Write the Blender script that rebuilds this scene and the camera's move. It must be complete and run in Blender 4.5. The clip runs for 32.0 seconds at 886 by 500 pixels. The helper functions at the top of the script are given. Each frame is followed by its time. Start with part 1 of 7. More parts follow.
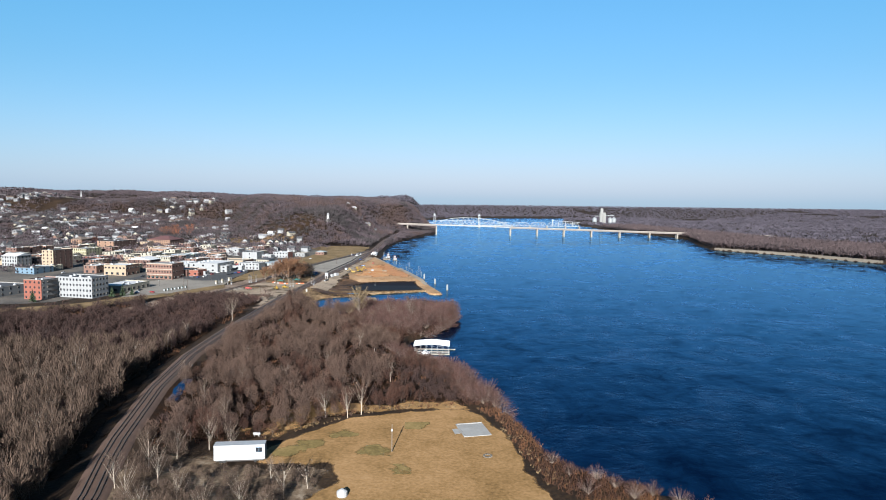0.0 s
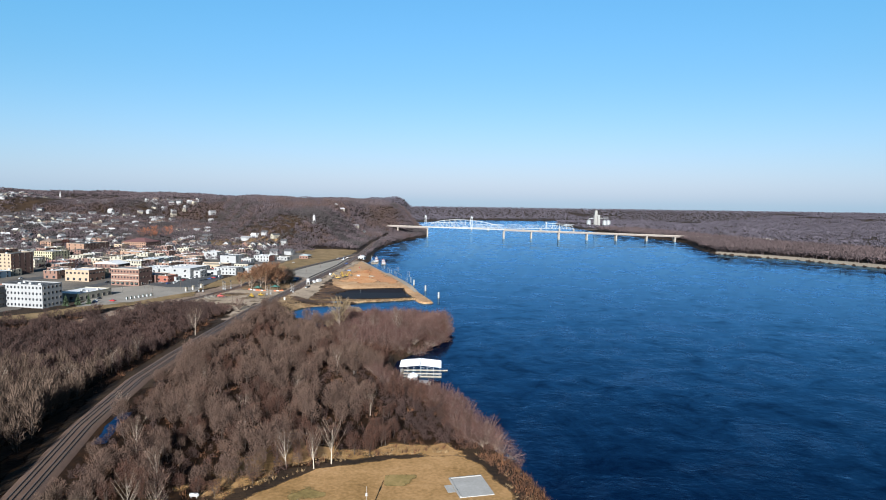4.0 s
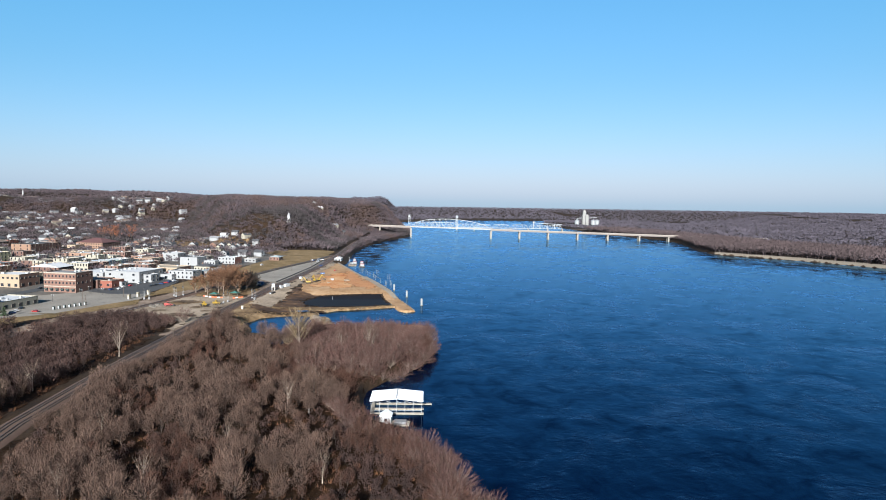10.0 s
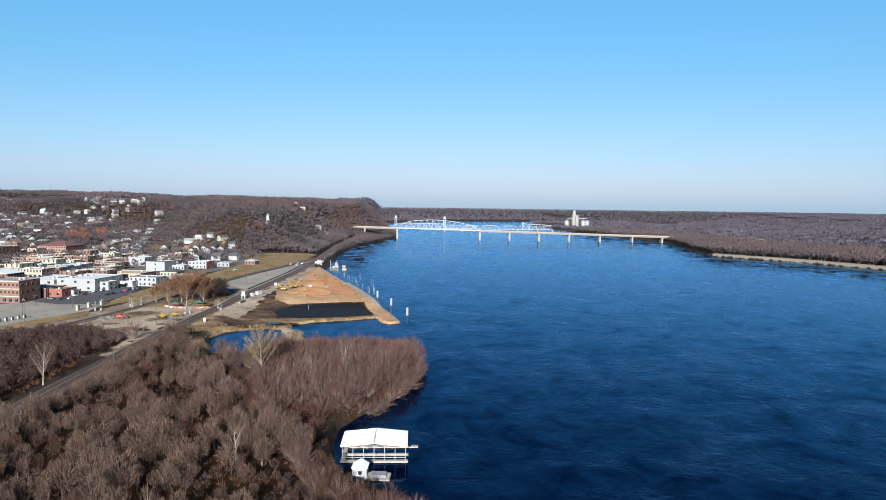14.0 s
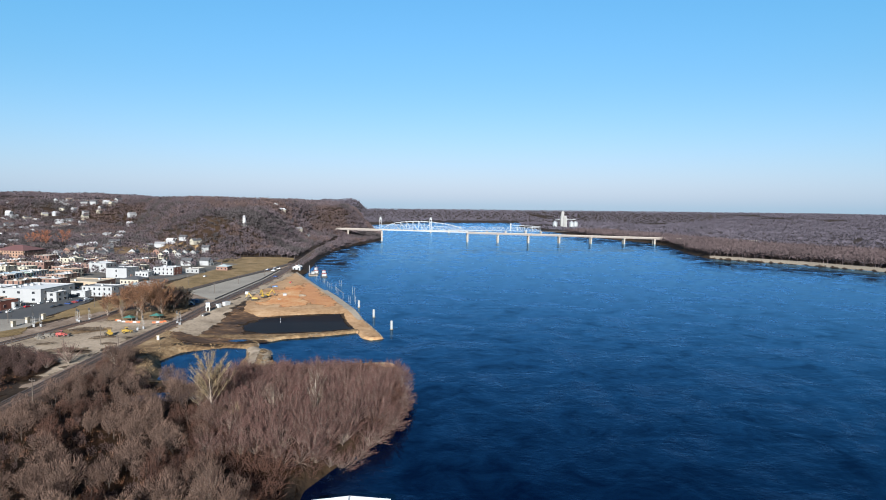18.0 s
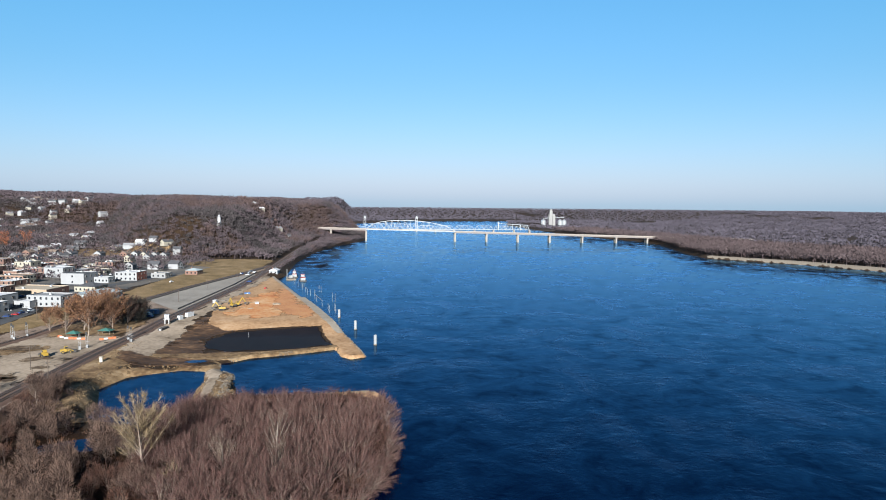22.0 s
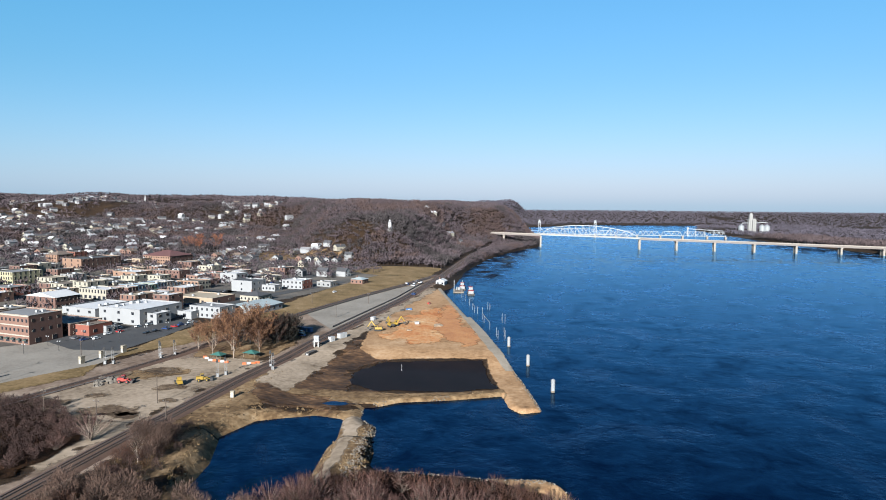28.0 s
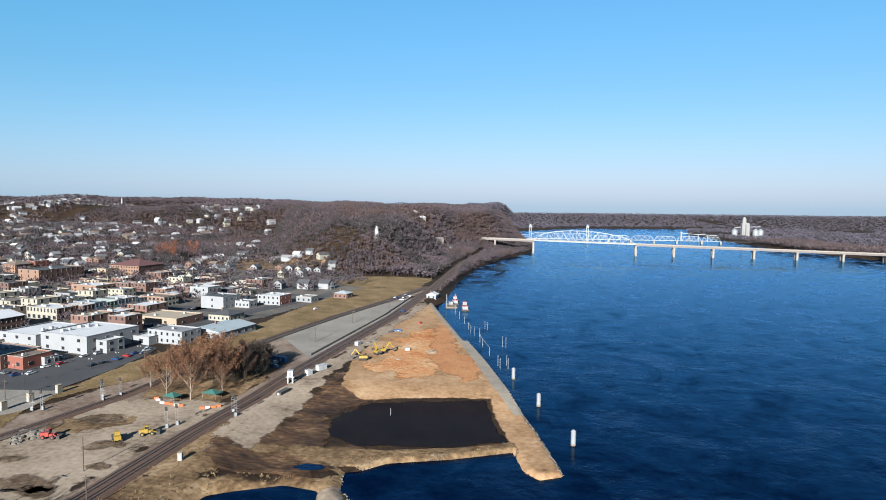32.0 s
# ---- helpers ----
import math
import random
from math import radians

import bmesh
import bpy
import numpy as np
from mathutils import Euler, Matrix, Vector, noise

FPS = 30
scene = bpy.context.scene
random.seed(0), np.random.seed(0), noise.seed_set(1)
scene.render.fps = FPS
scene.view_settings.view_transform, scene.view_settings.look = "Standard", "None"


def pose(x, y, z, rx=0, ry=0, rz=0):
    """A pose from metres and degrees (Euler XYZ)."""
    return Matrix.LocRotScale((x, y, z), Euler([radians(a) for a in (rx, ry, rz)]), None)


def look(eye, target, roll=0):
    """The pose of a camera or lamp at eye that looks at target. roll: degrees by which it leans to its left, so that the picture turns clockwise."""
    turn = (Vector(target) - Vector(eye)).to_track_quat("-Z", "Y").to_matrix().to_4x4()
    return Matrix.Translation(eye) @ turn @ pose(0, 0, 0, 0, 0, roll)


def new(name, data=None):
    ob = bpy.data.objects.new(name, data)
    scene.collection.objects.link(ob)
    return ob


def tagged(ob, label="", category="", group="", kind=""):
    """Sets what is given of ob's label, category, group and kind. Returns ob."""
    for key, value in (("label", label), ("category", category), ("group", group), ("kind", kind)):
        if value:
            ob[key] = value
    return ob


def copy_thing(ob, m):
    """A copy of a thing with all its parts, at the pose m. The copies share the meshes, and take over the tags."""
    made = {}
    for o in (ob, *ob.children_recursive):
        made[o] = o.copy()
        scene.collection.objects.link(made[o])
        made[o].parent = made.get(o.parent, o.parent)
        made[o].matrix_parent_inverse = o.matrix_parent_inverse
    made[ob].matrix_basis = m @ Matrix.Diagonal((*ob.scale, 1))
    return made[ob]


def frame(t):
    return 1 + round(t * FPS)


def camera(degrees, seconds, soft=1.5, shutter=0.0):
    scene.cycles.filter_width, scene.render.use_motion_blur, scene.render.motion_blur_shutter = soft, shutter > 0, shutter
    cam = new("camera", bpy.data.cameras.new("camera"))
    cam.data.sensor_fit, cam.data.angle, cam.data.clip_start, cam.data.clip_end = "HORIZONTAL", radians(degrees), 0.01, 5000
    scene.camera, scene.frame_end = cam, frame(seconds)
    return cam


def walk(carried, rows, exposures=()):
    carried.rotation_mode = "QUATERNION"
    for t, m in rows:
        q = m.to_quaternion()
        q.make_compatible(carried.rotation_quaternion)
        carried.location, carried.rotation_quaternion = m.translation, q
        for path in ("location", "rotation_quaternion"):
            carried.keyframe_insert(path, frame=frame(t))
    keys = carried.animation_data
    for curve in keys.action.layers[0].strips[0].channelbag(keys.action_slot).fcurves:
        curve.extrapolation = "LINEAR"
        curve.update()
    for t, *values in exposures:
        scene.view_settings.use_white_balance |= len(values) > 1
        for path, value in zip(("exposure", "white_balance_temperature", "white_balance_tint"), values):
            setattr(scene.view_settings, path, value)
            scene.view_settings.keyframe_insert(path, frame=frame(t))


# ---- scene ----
cam = camera(69.8, 32.0, soft=1.0)
PATH = [
    (0, (-1.753, -1.166, 92.899), (-1.711, 0.827, 92.739), 0.7),
    (1, (-1.357, 12.087, 92.704), (-1.308, 14.08, 92.546), 0.8),
    (2, (-0.876, 24.787, 92.227), (-0.82, 26.78, 92.071), 0.7),
    (3, (-0.598, 37.099, 91.861), (-0.535, 39.092, 91.707), 0.7),
    (3.5, (-0.513, 43.144, 91.605), (-0.447, 45.137, 91.451), 0.8),
    (5.5, (0.764, 68.239, 89.312), (0.845, 70.232, 89.163), 0.7),
    (6, (1.275, 74.72, 88.872), (1.361, 76.712, 88.723), 0.5),
    (7, (1.423, 86.993, 88.033), (1.517, 88.986, 87.884), 0.7),
    (8, (1.641, 98.766, 87.185), (1.744, 100.758, 87.036), 0.7),
    (9, (2.223, 110.13, 86.407), (2.334, 112.121, 86.257), 0.7),
    (10, (3.07, 121.88, 85.536), (3.187, 123.87, 85.386), 0.9),
    (11, (3.611, 134.049, 84.718), (3.738, 136.039, 84.57), 0.9),
    (12, (4.323, 146.25, 83.957), (4.459, 148.239, 83.81), 0.9),
    (13, (5.738, 158.415, 83.421), (5.882, 160.405, 83.276), 0.7),
    (14, (5.598, 172.09, 83.774), (5.755, 174.078, 83.628), 0.8),
    (14.5, (5.596, 178.817, 83.786), (5.758, 180.805, 83.641), 0.8),
    (16.5, (6.649, 204.696, 83.285), (6.834, 206.682, 83.143), 0.7),
    (17, (7.045, 210.844, 83.228), (7.236, 212.83, 83.085), 0.7),
    (18, (7.698, 222.782, 83.171), (7.9, 224.766, 83.029), 0.7),
    (19, (8.157, 234.749, 82.895), (8.37, 236.733, 82.751), 0.7),
    (20, (8.631, 247.53, 82.967), (8.856, 249.512, 82.823), 0.7),
    (21, (9.072, 260.033, 83.102), (9.308, 262.014, 82.955), 0.7),
    (22, (9.77, 272.335, 83.238), (10.018, 274.314, 83.091), 0.6),
    (23, (10.315, 284.768, 83.593), (10.574, 286.746, 83.444), 0.7),
    (24, (10.565, 298.463, 84.203), (10.824, 300.44, 84.053), 0.6),
    (24.5, (10.556, 305.036, 84.394), (10.693, 307.026, 84.243), 0.5),
    (25, (10.78, 311.442, 84.692), (10.611, 313.429, 84.54), 0.4),
    (25.5, (10.861, 317.925, 84.988), (10.559, 319.897, 84.836), 0.4),
    (27.5, (8.838, 343.624, 85.918), (8.542, 345.596, 85.771), 0.4),
    (28, (8.142, 349.944, 86.079), (7.849, 351.917, 85.934), 0.5),
    (29, (6.526, 361.489, 87.069), (6.242, 363.464, 86.925), 0.4),
    (30, (4.502, 373.392, 88.258), (4.226, 375.368, 88.116), 0.4),
    (31, (1.086, 385.96, 89.572), (0.82, 387.937, 89.432), 0.4),
    (32, (-3.61, 399.692, 90.962), (-3.862, 401.671, 90.823), 0.6),
]
walk(cam, [(t, look(eye, target, roll)) for t, eye, target, roll in PATH], exposures=[(0.0, 2.35, 5850, 7.0), (32.0, 2.35, 5850, 7.0)])

# ---- sky and sun ----
SUN_ELEV, SUN_AZ = radians(21.0), radians(187.0)      # azimuth clockwise from +y
world = bpy.data.worlds.new("world")
scene.world = world
world.use_nodes = True
wn, wl = world.node_tree.nodes, world.node_tree.links
sky = wn.new("ShaderNodeTexSky")
sky.sky_type, sky.sun_disc = "NISHITA", False
sky.sun_elevation, sky.sun_rotation = SUN_ELEV, SUN_AZ
sky.air_density, sky.dust_density, sky.ozone_density = 1.6, 0.5, 6.0
tone = wn.new("ShaderNodeMix")
tone.data_type, tone.blend_type = "RGBA", "MULTIPLY"
tone.inputs["Factor"].default_value = 1.0
tone.inputs["B"].default_value = (0.41, 0.305, 0.4, 1)
wl.new(sky.outputs["Color"], tone.inputs["A"])
veil = wn.new("ShaderNodeMix")
veil.data_type, veil.blend_type = "RGBA", "ADD"
veil.inputs["B"].default_value = (-0.44, 0.9, 1.1, 1)
wl.new(tone.outputs["Result"], veil.inputs["A"])
# the pale veil of haze thins towards the zenith
wc = wn.new("ShaderNodeTexCoord")
wz = wn.new("ShaderNodeSeparateXYZ")
wl.new(wc.outputs["Generated"], wz.inputs["Vector"])
thin = wn.new("ShaderNodeMapRange")
thin.interpolation_type = "SMOOTHSTEP"
thin.inputs["From Min"].default_value, thin.inputs["From Max"].default_value = 0.2, 0.9
thin.inputs["To Min"].default_value, thin.inputs["To Max"].default_value = 1.0, 0.15
wl.new(wz.outputs["Z"], thin.inputs["Value"])
wl.new(thin.outputs["Result"], veil.inputs["Factor"])
# lilac winter haze along the horizon
low_haze = wn.new("ShaderNodeMix")
low_haze.data_type, low_haze.blend_type = "RGBA", "ADD"
low_haze.inputs["B"].default_value = (0.25, 0.31, 0.68, 1)
deep = wn.new("ShaderNodeMapRange")
deep.interpolation_type = "SMOOTHSTEP"
deep.inputs["From Min"].default_value, deep.inputs["From Max"].default_value = 0.0, 0.2
deep.inputs["To Min"].default_value, deep.inputs["To Max"].default_value = 1.0, 0.0
wl.new(wz.outputs["Z"], deep.inputs["Value"])
wl.new(deep.outputs["Result"], low_haze.inputs["Factor"])
wl.new(veil.outputs["Result"], low_haze.inputs["A"])
wl.new(low_haze.outputs["Result"], wn["Background"].inputs["Color"])
wn["Background"].inputs["Strength"].default_value = 0.05
sun = new("sun", bpy.data.lights.new("sun", "SUN"))
sun.data.energy, sun.data.angle, sun.data.color = 5.0, radians(0.5), (1.0, 0.93, 0.84)
sd = Vector((math.sin(SUN_AZ) * math.cos(SUN_ELEV), math.cos(SUN_AZ) * math.cos(SUN_ELEV), math.sin(SUN_ELEV)))
sun.matrix_world = look(sd * 100, (0, 0, 0))
tagged(sun, "low winter sun", "sun")

# ---- materials ----
ALBEDO_SCALE = 0.56      # common scale on all base colours, set against the raised exposure


def mat(name, cols, rough=0.85, scale=0.3, fine=3.0, bump=0.3, dist=0.05, metal=0.0, island=0.0, objrand=0.0, stretch=(1, 1, 1), spec=0.3, mid=0.5, contrast=0.28, two=False):
    """A two-scale noisy surface: cols are two or three linear colours, scale and fine the noise frequencies per metre."""
    cols = [tuple(v * ALBEDO_SCALE for v in c) for c in cols]
    m = bpy.data.materials.new(name)
    m.use_nodes = True
    nt = m.node_tree
    n, l = nt.nodes, nt.links
    b = n["Principled BSDF"]
    b.inputs["Roughness"].default_value, b.inputs["Metallic"].default_value = rough, metal
    b.inputs["Specular IOR Level"].default_value = spec
    geo = n.new("ShaderNodeNewGeometry")
    mp = n.new("ShaderNodeMapping")
    mp.inputs["Scale"].default_value = stretch
    l.new(geo.outputs["Position"], mp.inputs["Vector"])
    big = n.new("ShaderNodeTexNoise")
    big.inputs["Scale"].default_value, big.inputs["Detail"].default_value, big.inputs["Roughness"].default_value = scale, 9, 0.66
    small = n.new("ShaderNodeTexNoise")
    small.inputs["Scale"].default_value, small.inputs["Detail"].default_value = fine, 4
    for t in (big, small):
        l.new(mp.outputs["Vector"], t.inputs["Vector"])
    mixf = n.new("ShaderNodeMath")
    mixf.operation = "MULTIPLY_ADD"
    mixf.inputs[1].default_value = 0.35
    l.new(small.outputs["Fac"], mixf.inputs[0])
    add = n.new("ShaderNodeMath")
    add.operation = "MULTIPLY"
    add.inputs[1].default_value = 0.65
    l.new(big.outputs["Fac"], add.inputs[0])
    l.new(add.outputs[0], mixf.inputs[2])
    fac = mixf.outputs[0]
    for amount, node, out in ((island, geo, "Random Per Island"), (objrand, None, "Random")):
        if amount:
            src = (node or n.new("ShaderNodeObjectInfo")).outputs[out]
            k = n.new("ShaderNodeMath")
            k.operation = "MULTIPLY_ADD"
            k.inputs[1].default_value = amount
            l.new(src, k.inputs[0])
            l.new(fac, k.inputs[2])
            s = n.new("ShaderNodeMath")
            s.operation = "SUBTRACT"
            s.inputs[1].default_value = amount * 0.5
            l.new(k.outputs[0], s.inputs[0])
            fac = s.outputs[0]
    ramp = n.new("ShaderNodeValToRGB")
    e = ramp.color_ramp.elements
    e[0].position, e[1].position = max(0.0, mid - contrast), min(1.0, mid + contrast)
    e[0].color, e[1].color = (*cols[0], 1), (*cols[-1], 1)
    if len(cols) > 2:
        for i, c in enumerate(cols[1:-1]):
            x = e.new(mid - contrast + 2 * contrast * (i + 1) / (len(cols) - 1))
            x.color = (*c, 1)
    l.new(fac, ramp.inputs["Fac"])
    l.new(ramp.outputs["Color"], b.inputs["Base Color"])
    if bump:
        bp = n.new("ShaderNodeBump")
        bp.inputs["Strength"].default_value, bp.inputs["Distance"].default_value = bump, dist
        l.new(small.outputs["Fac"], bp.inputs["Height"])
        l.new(bp.outputs["Normal"], b.inputs["Normal"])
    return m


def water_mat():
    m = bpy.data.materials.new("river_water")
    m.use_nodes = True
    n, l = m.node_tree.nodes, m.node_tree.links
    n.remove(n["Principled BSDF"])
    body = n.new("ShaderNodeBsdfDiffuse")
    body.inputs["Color"].default_value = (0.0001, 0.0007, 0.0055, 1)
    b = n.new("ShaderNodeBsdfAnisotropic")
    b.inputs["Color"].default_value = (0.38, 0.68, 1.0, 1)
    fr = n.new("ShaderNodeFresnel")
    mx = n.new("ShaderNodeMixShader")
    l.new(fr.outputs["Fac"], mx.inputs["Fac"])
    l.new(body.outputs["BSDF"], mx.inputs[1])
    l.new(b.outputs["BSDF"], mx.inputs[2])
    l.new(mx.outputs["Shader"], n["Material Output"].inputs["Surface"])
    geo = n.new("ShaderNodeNewGeometry")
    mp = n.new("ShaderNodeMapping")
    mp.inputs["Scale"].default_value = (0.8, 1.0, 1)
    l.new(geo.outputs["Position"], mp.inputs["Vector"])
    h = None
    for sc, amp, det in ((0.9, 0.03, 3), (0.35, 0.17, 5), (0.13, 0.36, 6), (0.045, 0.25, 4)):
        t = n.new("ShaderNodeTexNoise")
        t.inputs["Scale"].default_value, t.inputs["Detail"].default_value = sc, det
        t.inputs["Distortion"].default_value = 0.8
        l.new(mp.outputs["Vector"], t.inputs["Vector"])
        k = n.new("ShaderNodeMath")
        k.operation = "MULTIPLY_ADD"
        k.inputs[1].default_value = amp
        l.new(t.outputs["Fac"], k.inputs[0])
        if h:
            l.new(h, k.inputs[2])
        else:
            k.inputs[2].default_value = 0
        h = k.outputs[0]
    # long streaks of current, smooth beside ruffled water
    mp2 = n.new("ShaderNodeMapping")
    mp2.inputs["Scale"].default_value = (0.03, 0.024, 1)
    mp2.inputs["Rotation"].default_value = (0, 0, 0.5)
    l.new(geo.outputs["Position"], mp2.inputs["Vector"])
    st = n.new("ShaderNodeTexNoise")
    st.inputs["Scale"].default_value, st.inputs["Detail"].default_value, st.inputs["Distortion"].default_value = 1.0, 9, 1.1
    st.inputs["Roughness"].default_value = 0.66
    l.new(mp2.outputs["Vector"], st.inputs["Vector"])
    rr = n.new("ShaderNodeMapRange")
    rr.inputs["From Min"].default_value, rr.inputs["From Max"].default_value = 0.44, 0.6
    rr.inputs["To Min"].default_value, rr.inputs["To Max"].default_value = 0.05, 0.3
    l.new(st.outputs["Fac"], rr.inputs["Value"])
    l.new(rr.outputs["Result"], b.inputs["Roughness"])
    ruf = n.new("ShaderNodeTexNoise")
    ruf.inputs["Scale"].default_value, ruf.inputs["Detail"].default_value, ruf.inputs["Roughness"].default_value, ruf.inputs["Distortion"].default_value = 0.075, 7, 0.7, 0.6
    l.new(mp.outputs["Vector"], ruf.inputs["Vector"])
    both = n.new("ShaderNodeMath")
    both.operation = "ADD"
    l.new(ruf.outputs["Fac"], both.inputs[0])
    l.new(st.outputs["Fac"], both.inputs[1])
    gl = n.new("ShaderNodeMapRange")
    gl.inputs["From Min"].default_value, gl.inputs["From Max"].default_value = 0.78, 1.22
    gl.inputs["To Min"].default_value, gl.inputs["To Max"].default_value = 1.09, 1.31
    l.new(both.outputs[0], gl.inputs["Value"])
    l.new(gl.outputs["Result"], fr.inputs["IOR"])
    bs = n.new("ShaderNodeMapRange")
    bs.inputs["From Min"].default_value, bs.inputs["From Max"].default_value = 0.42, 0.62
    bs.inputs["To Min"].default_value, bs.inputs["To Max"].default_value = 0.06, 1.0
    l.new(st.outputs["Fac"], bs.inputs["Value"])
    bp = n.new("ShaderNodeBump")
    bp.inputs["Distance"].default_value = 1.15
    l.new(bs.outputs["Result"], bp.inputs["Strength"])
    l.new(h, bp.inputs["Height"])
    l.new(bp.outputs["Normal"], b.inputs["Normal"])
    l.new(bp.outputs["Normal"], fr.inputs["Normal"])
    return m


M_WATER = water_mat()
M_GROUND = mat("winter_ground", [(0.004, 0.0029, 0.0023), (0.0134, 0.0076, 0.0042), (0.0335, 0.0194, 0.0095), (0.067, 0.0418, 0.0197)], 0.95, 0.05, 0.7, 0.8, 0.4, contrast=0.24, spec=0.1)
M_GRASS = mat("dormant_grass", [(0.09445, 0.05485, 0.01947), (0.2015, 0.1168, 0.04287), (0.2896, 0.1707, 0.07303), (0.3526, 0.2185, 0.1071)], 0.95, 0.05, 0.9, 0.6, 0.2, contrast=0.2, spec=0.1)
M_SAND = mat("dredged_sand", [(0.1347, 0.0746, 0.03653), (0.2455, 0.1455, 0.07307), (0.3327, 0.2089, 0.1133), (0.3961, 0.2761, 0.168)], 0.95, 0.06, 0.5, 0.45, 0.5, contrast=0.17, spec=0.1)
M_OCHRE = mat("orange_clay", [(0.25, 0.085, 0.03), (0.38, 0.16, 0.06), (0.42, 0.235, 0.11), (0.48, 0.34, 0.2)], 0.95, 0.055, 0.5, 1.0, 0.5, contrast=0.15, spec=0.1)
M_GRAVEL = mat("pale_gravel", [(0.0786, 0.0549, 0.0364), (0.1965, 0.1523, 0.1093), (0.2752, 0.2171, 0.1603), (0.3302, 0.2666, 0.2039)], 0.95, 0.03, 0.5, 0.3, 0.2, contrast=0.15, spec=0.1)
M_MUD = mat("dark_wet_mud", [(0.0168, 0.0097, 0.0064), (0.0419, 0.0233, 0.0129), (0.0838, 0.0465, 0.0234), (0.1828, 0.1066, 0.0556)], 0.8, 0.07, 0.5, 0.5, 0.5, stretch=(0.6, 1.2, 1), mid=0.5, contrast=0.13, spec=0.12)
M_BALLAST = mat("rail_ballast", [(0.03135, 0.01597, 0.00945), (0.069, 0.0363, 0.02212), (0.1128, 0.06293, 0.03952)], 0.95, 0.3, 3.0, 0.5, 0.08)
M_ASPHALT = mat("asphalt", [(0.0186, 0.0186, 0.0205), (0.0316, 0.0316, 0.0335), (0.0521, 0.0521, 0.0539)], 0.9, 0.06, 1.5, 0.2, 0.02)
M_CONCRETE = mat("concrete", [(0.18, 0.1736, 0.1624), (0.252, 0.2456, 0.2336), (0.3304, 0.324, 0.312)], 0.85, 0.12, 1.5, 0.2, 0.02)
M_STEEL_W = mat("white_painted_steel", [(0.1715, 0.1827, 0.1924), (0.2145, 0.227, 0.2315)], 0.5, 0.2, 2.0, 0.1, 0.01)
M_WHITE = mat("white_paint", [(0.2741, 0.2741, 0.2741), (0.3448, 0.3448, 0.3448)], 0.6, 0.15, 2.0, 0.1, 0.01)


# ---- building helpers ----


def mesh_np(name, verts, faces, mats):
    """Mesh from numpy arrays: faces (n, k) with k 3 or 4."""
    me = bpy.data.meshes.new(name)
    verts, faces = np.asarray(verts, np.float32), np.asarray(faces, np.int32)
    k = faces.shape[1]
    me.vertices.add(len(verts))
    me.vertices.foreach_set("co", verts.ravel())
    me.loops.add(faces.size)
    me.loops.foreach_set("vertex_index", faces.ravel())
    me.polygons.add(len(faces))
    me.polygons.foreach_set("loop_start", np.arange(0, faces.size, k, dtype=np.int32))
    me.update(calc_edges=True)
    for m in mats if isinstance(mats, (list, tuple)) else [mats]:
        me.materials.append(m)
    return me


def part(name, data, material, parent, label=""):
    """Links a bmesh or mesh as one object under a thing or a part."""
    if isinstance(data, bmesh.types.BMesh):
        me = bpy.data.meshes.new(name)
        data.to_mesh(me)
        data.free()
        if material:
            me.materials.append(material)
    else:
        me = data
    ob = new(name, me)
    ob.parent = parent
    return tagged(ob, label)


def thing(name, m, label, category, group="", kind=""):
    """An Empty at a thing's base."""
    ob = new(name)
    ob.empty_display_size = 0.5
    ob.matrix_basis = m
    return tagged(ob, label, category, group, kind)


def box(bm, x0, y0, z0, x1, y1, z1):
    v = [bm.verts.new(p) for p in ((x0, y0, z0), (x1, y0, z0), (x1, y1, z0), (x0, y1, z0), (x0, y0, z1), (x1, y0, z1), (x1, y1, z1), (x0, y1, z1))]
    for f in ((0, 3, 2, 1), (4, 5, 6, 7), (0, 1, 5, 4), (1, 2, 6, 5), (2, 3, 7, 6), (3, 0, 4, 7)):
        bm.faces.new([v[i] for i in f])
    return bm


def boxes(*rows):
    bm = bmesh.new()
    for r in rows:
        box(bm, *r)
    return bm


def tube(bm, a, b, ra, rb=None, n=6, cap=True):
    """A tapered bar from a to b."""
    a, b = Vector(a), Vector(b)
    rb = ra if rb is None else rb
    d = (b - a).normalized()
    s = d.orthogonal().normalized()
    u = d.cross(s)
    rings = []
    for p, r in ((a, ra), (b, rb)):
        rings.append([bm.verts.new(p + r * (math.cos(2 * math.pi * i / n) * s + math.sin(2 * math.pi * i / n) * u)) for i in range(n)])
    for i in range(n):
        j = (i + 1) % n
        bm.faces.new((rings[0][i], rings[0][j], rings[1][j], rings[1][i]))
    if cap:
        bm.faces.new(rings[0][::-1])
        bm.faces.new(rings[1])
    return bm


def tubes(*rows):
    bm = bmesh.new()
    for r in rows:
        tube(bm, *r)
    return bm


def ss(a):
    a = np.clip(a, 0, 1)
    return a * a * (3 - 2 * a)


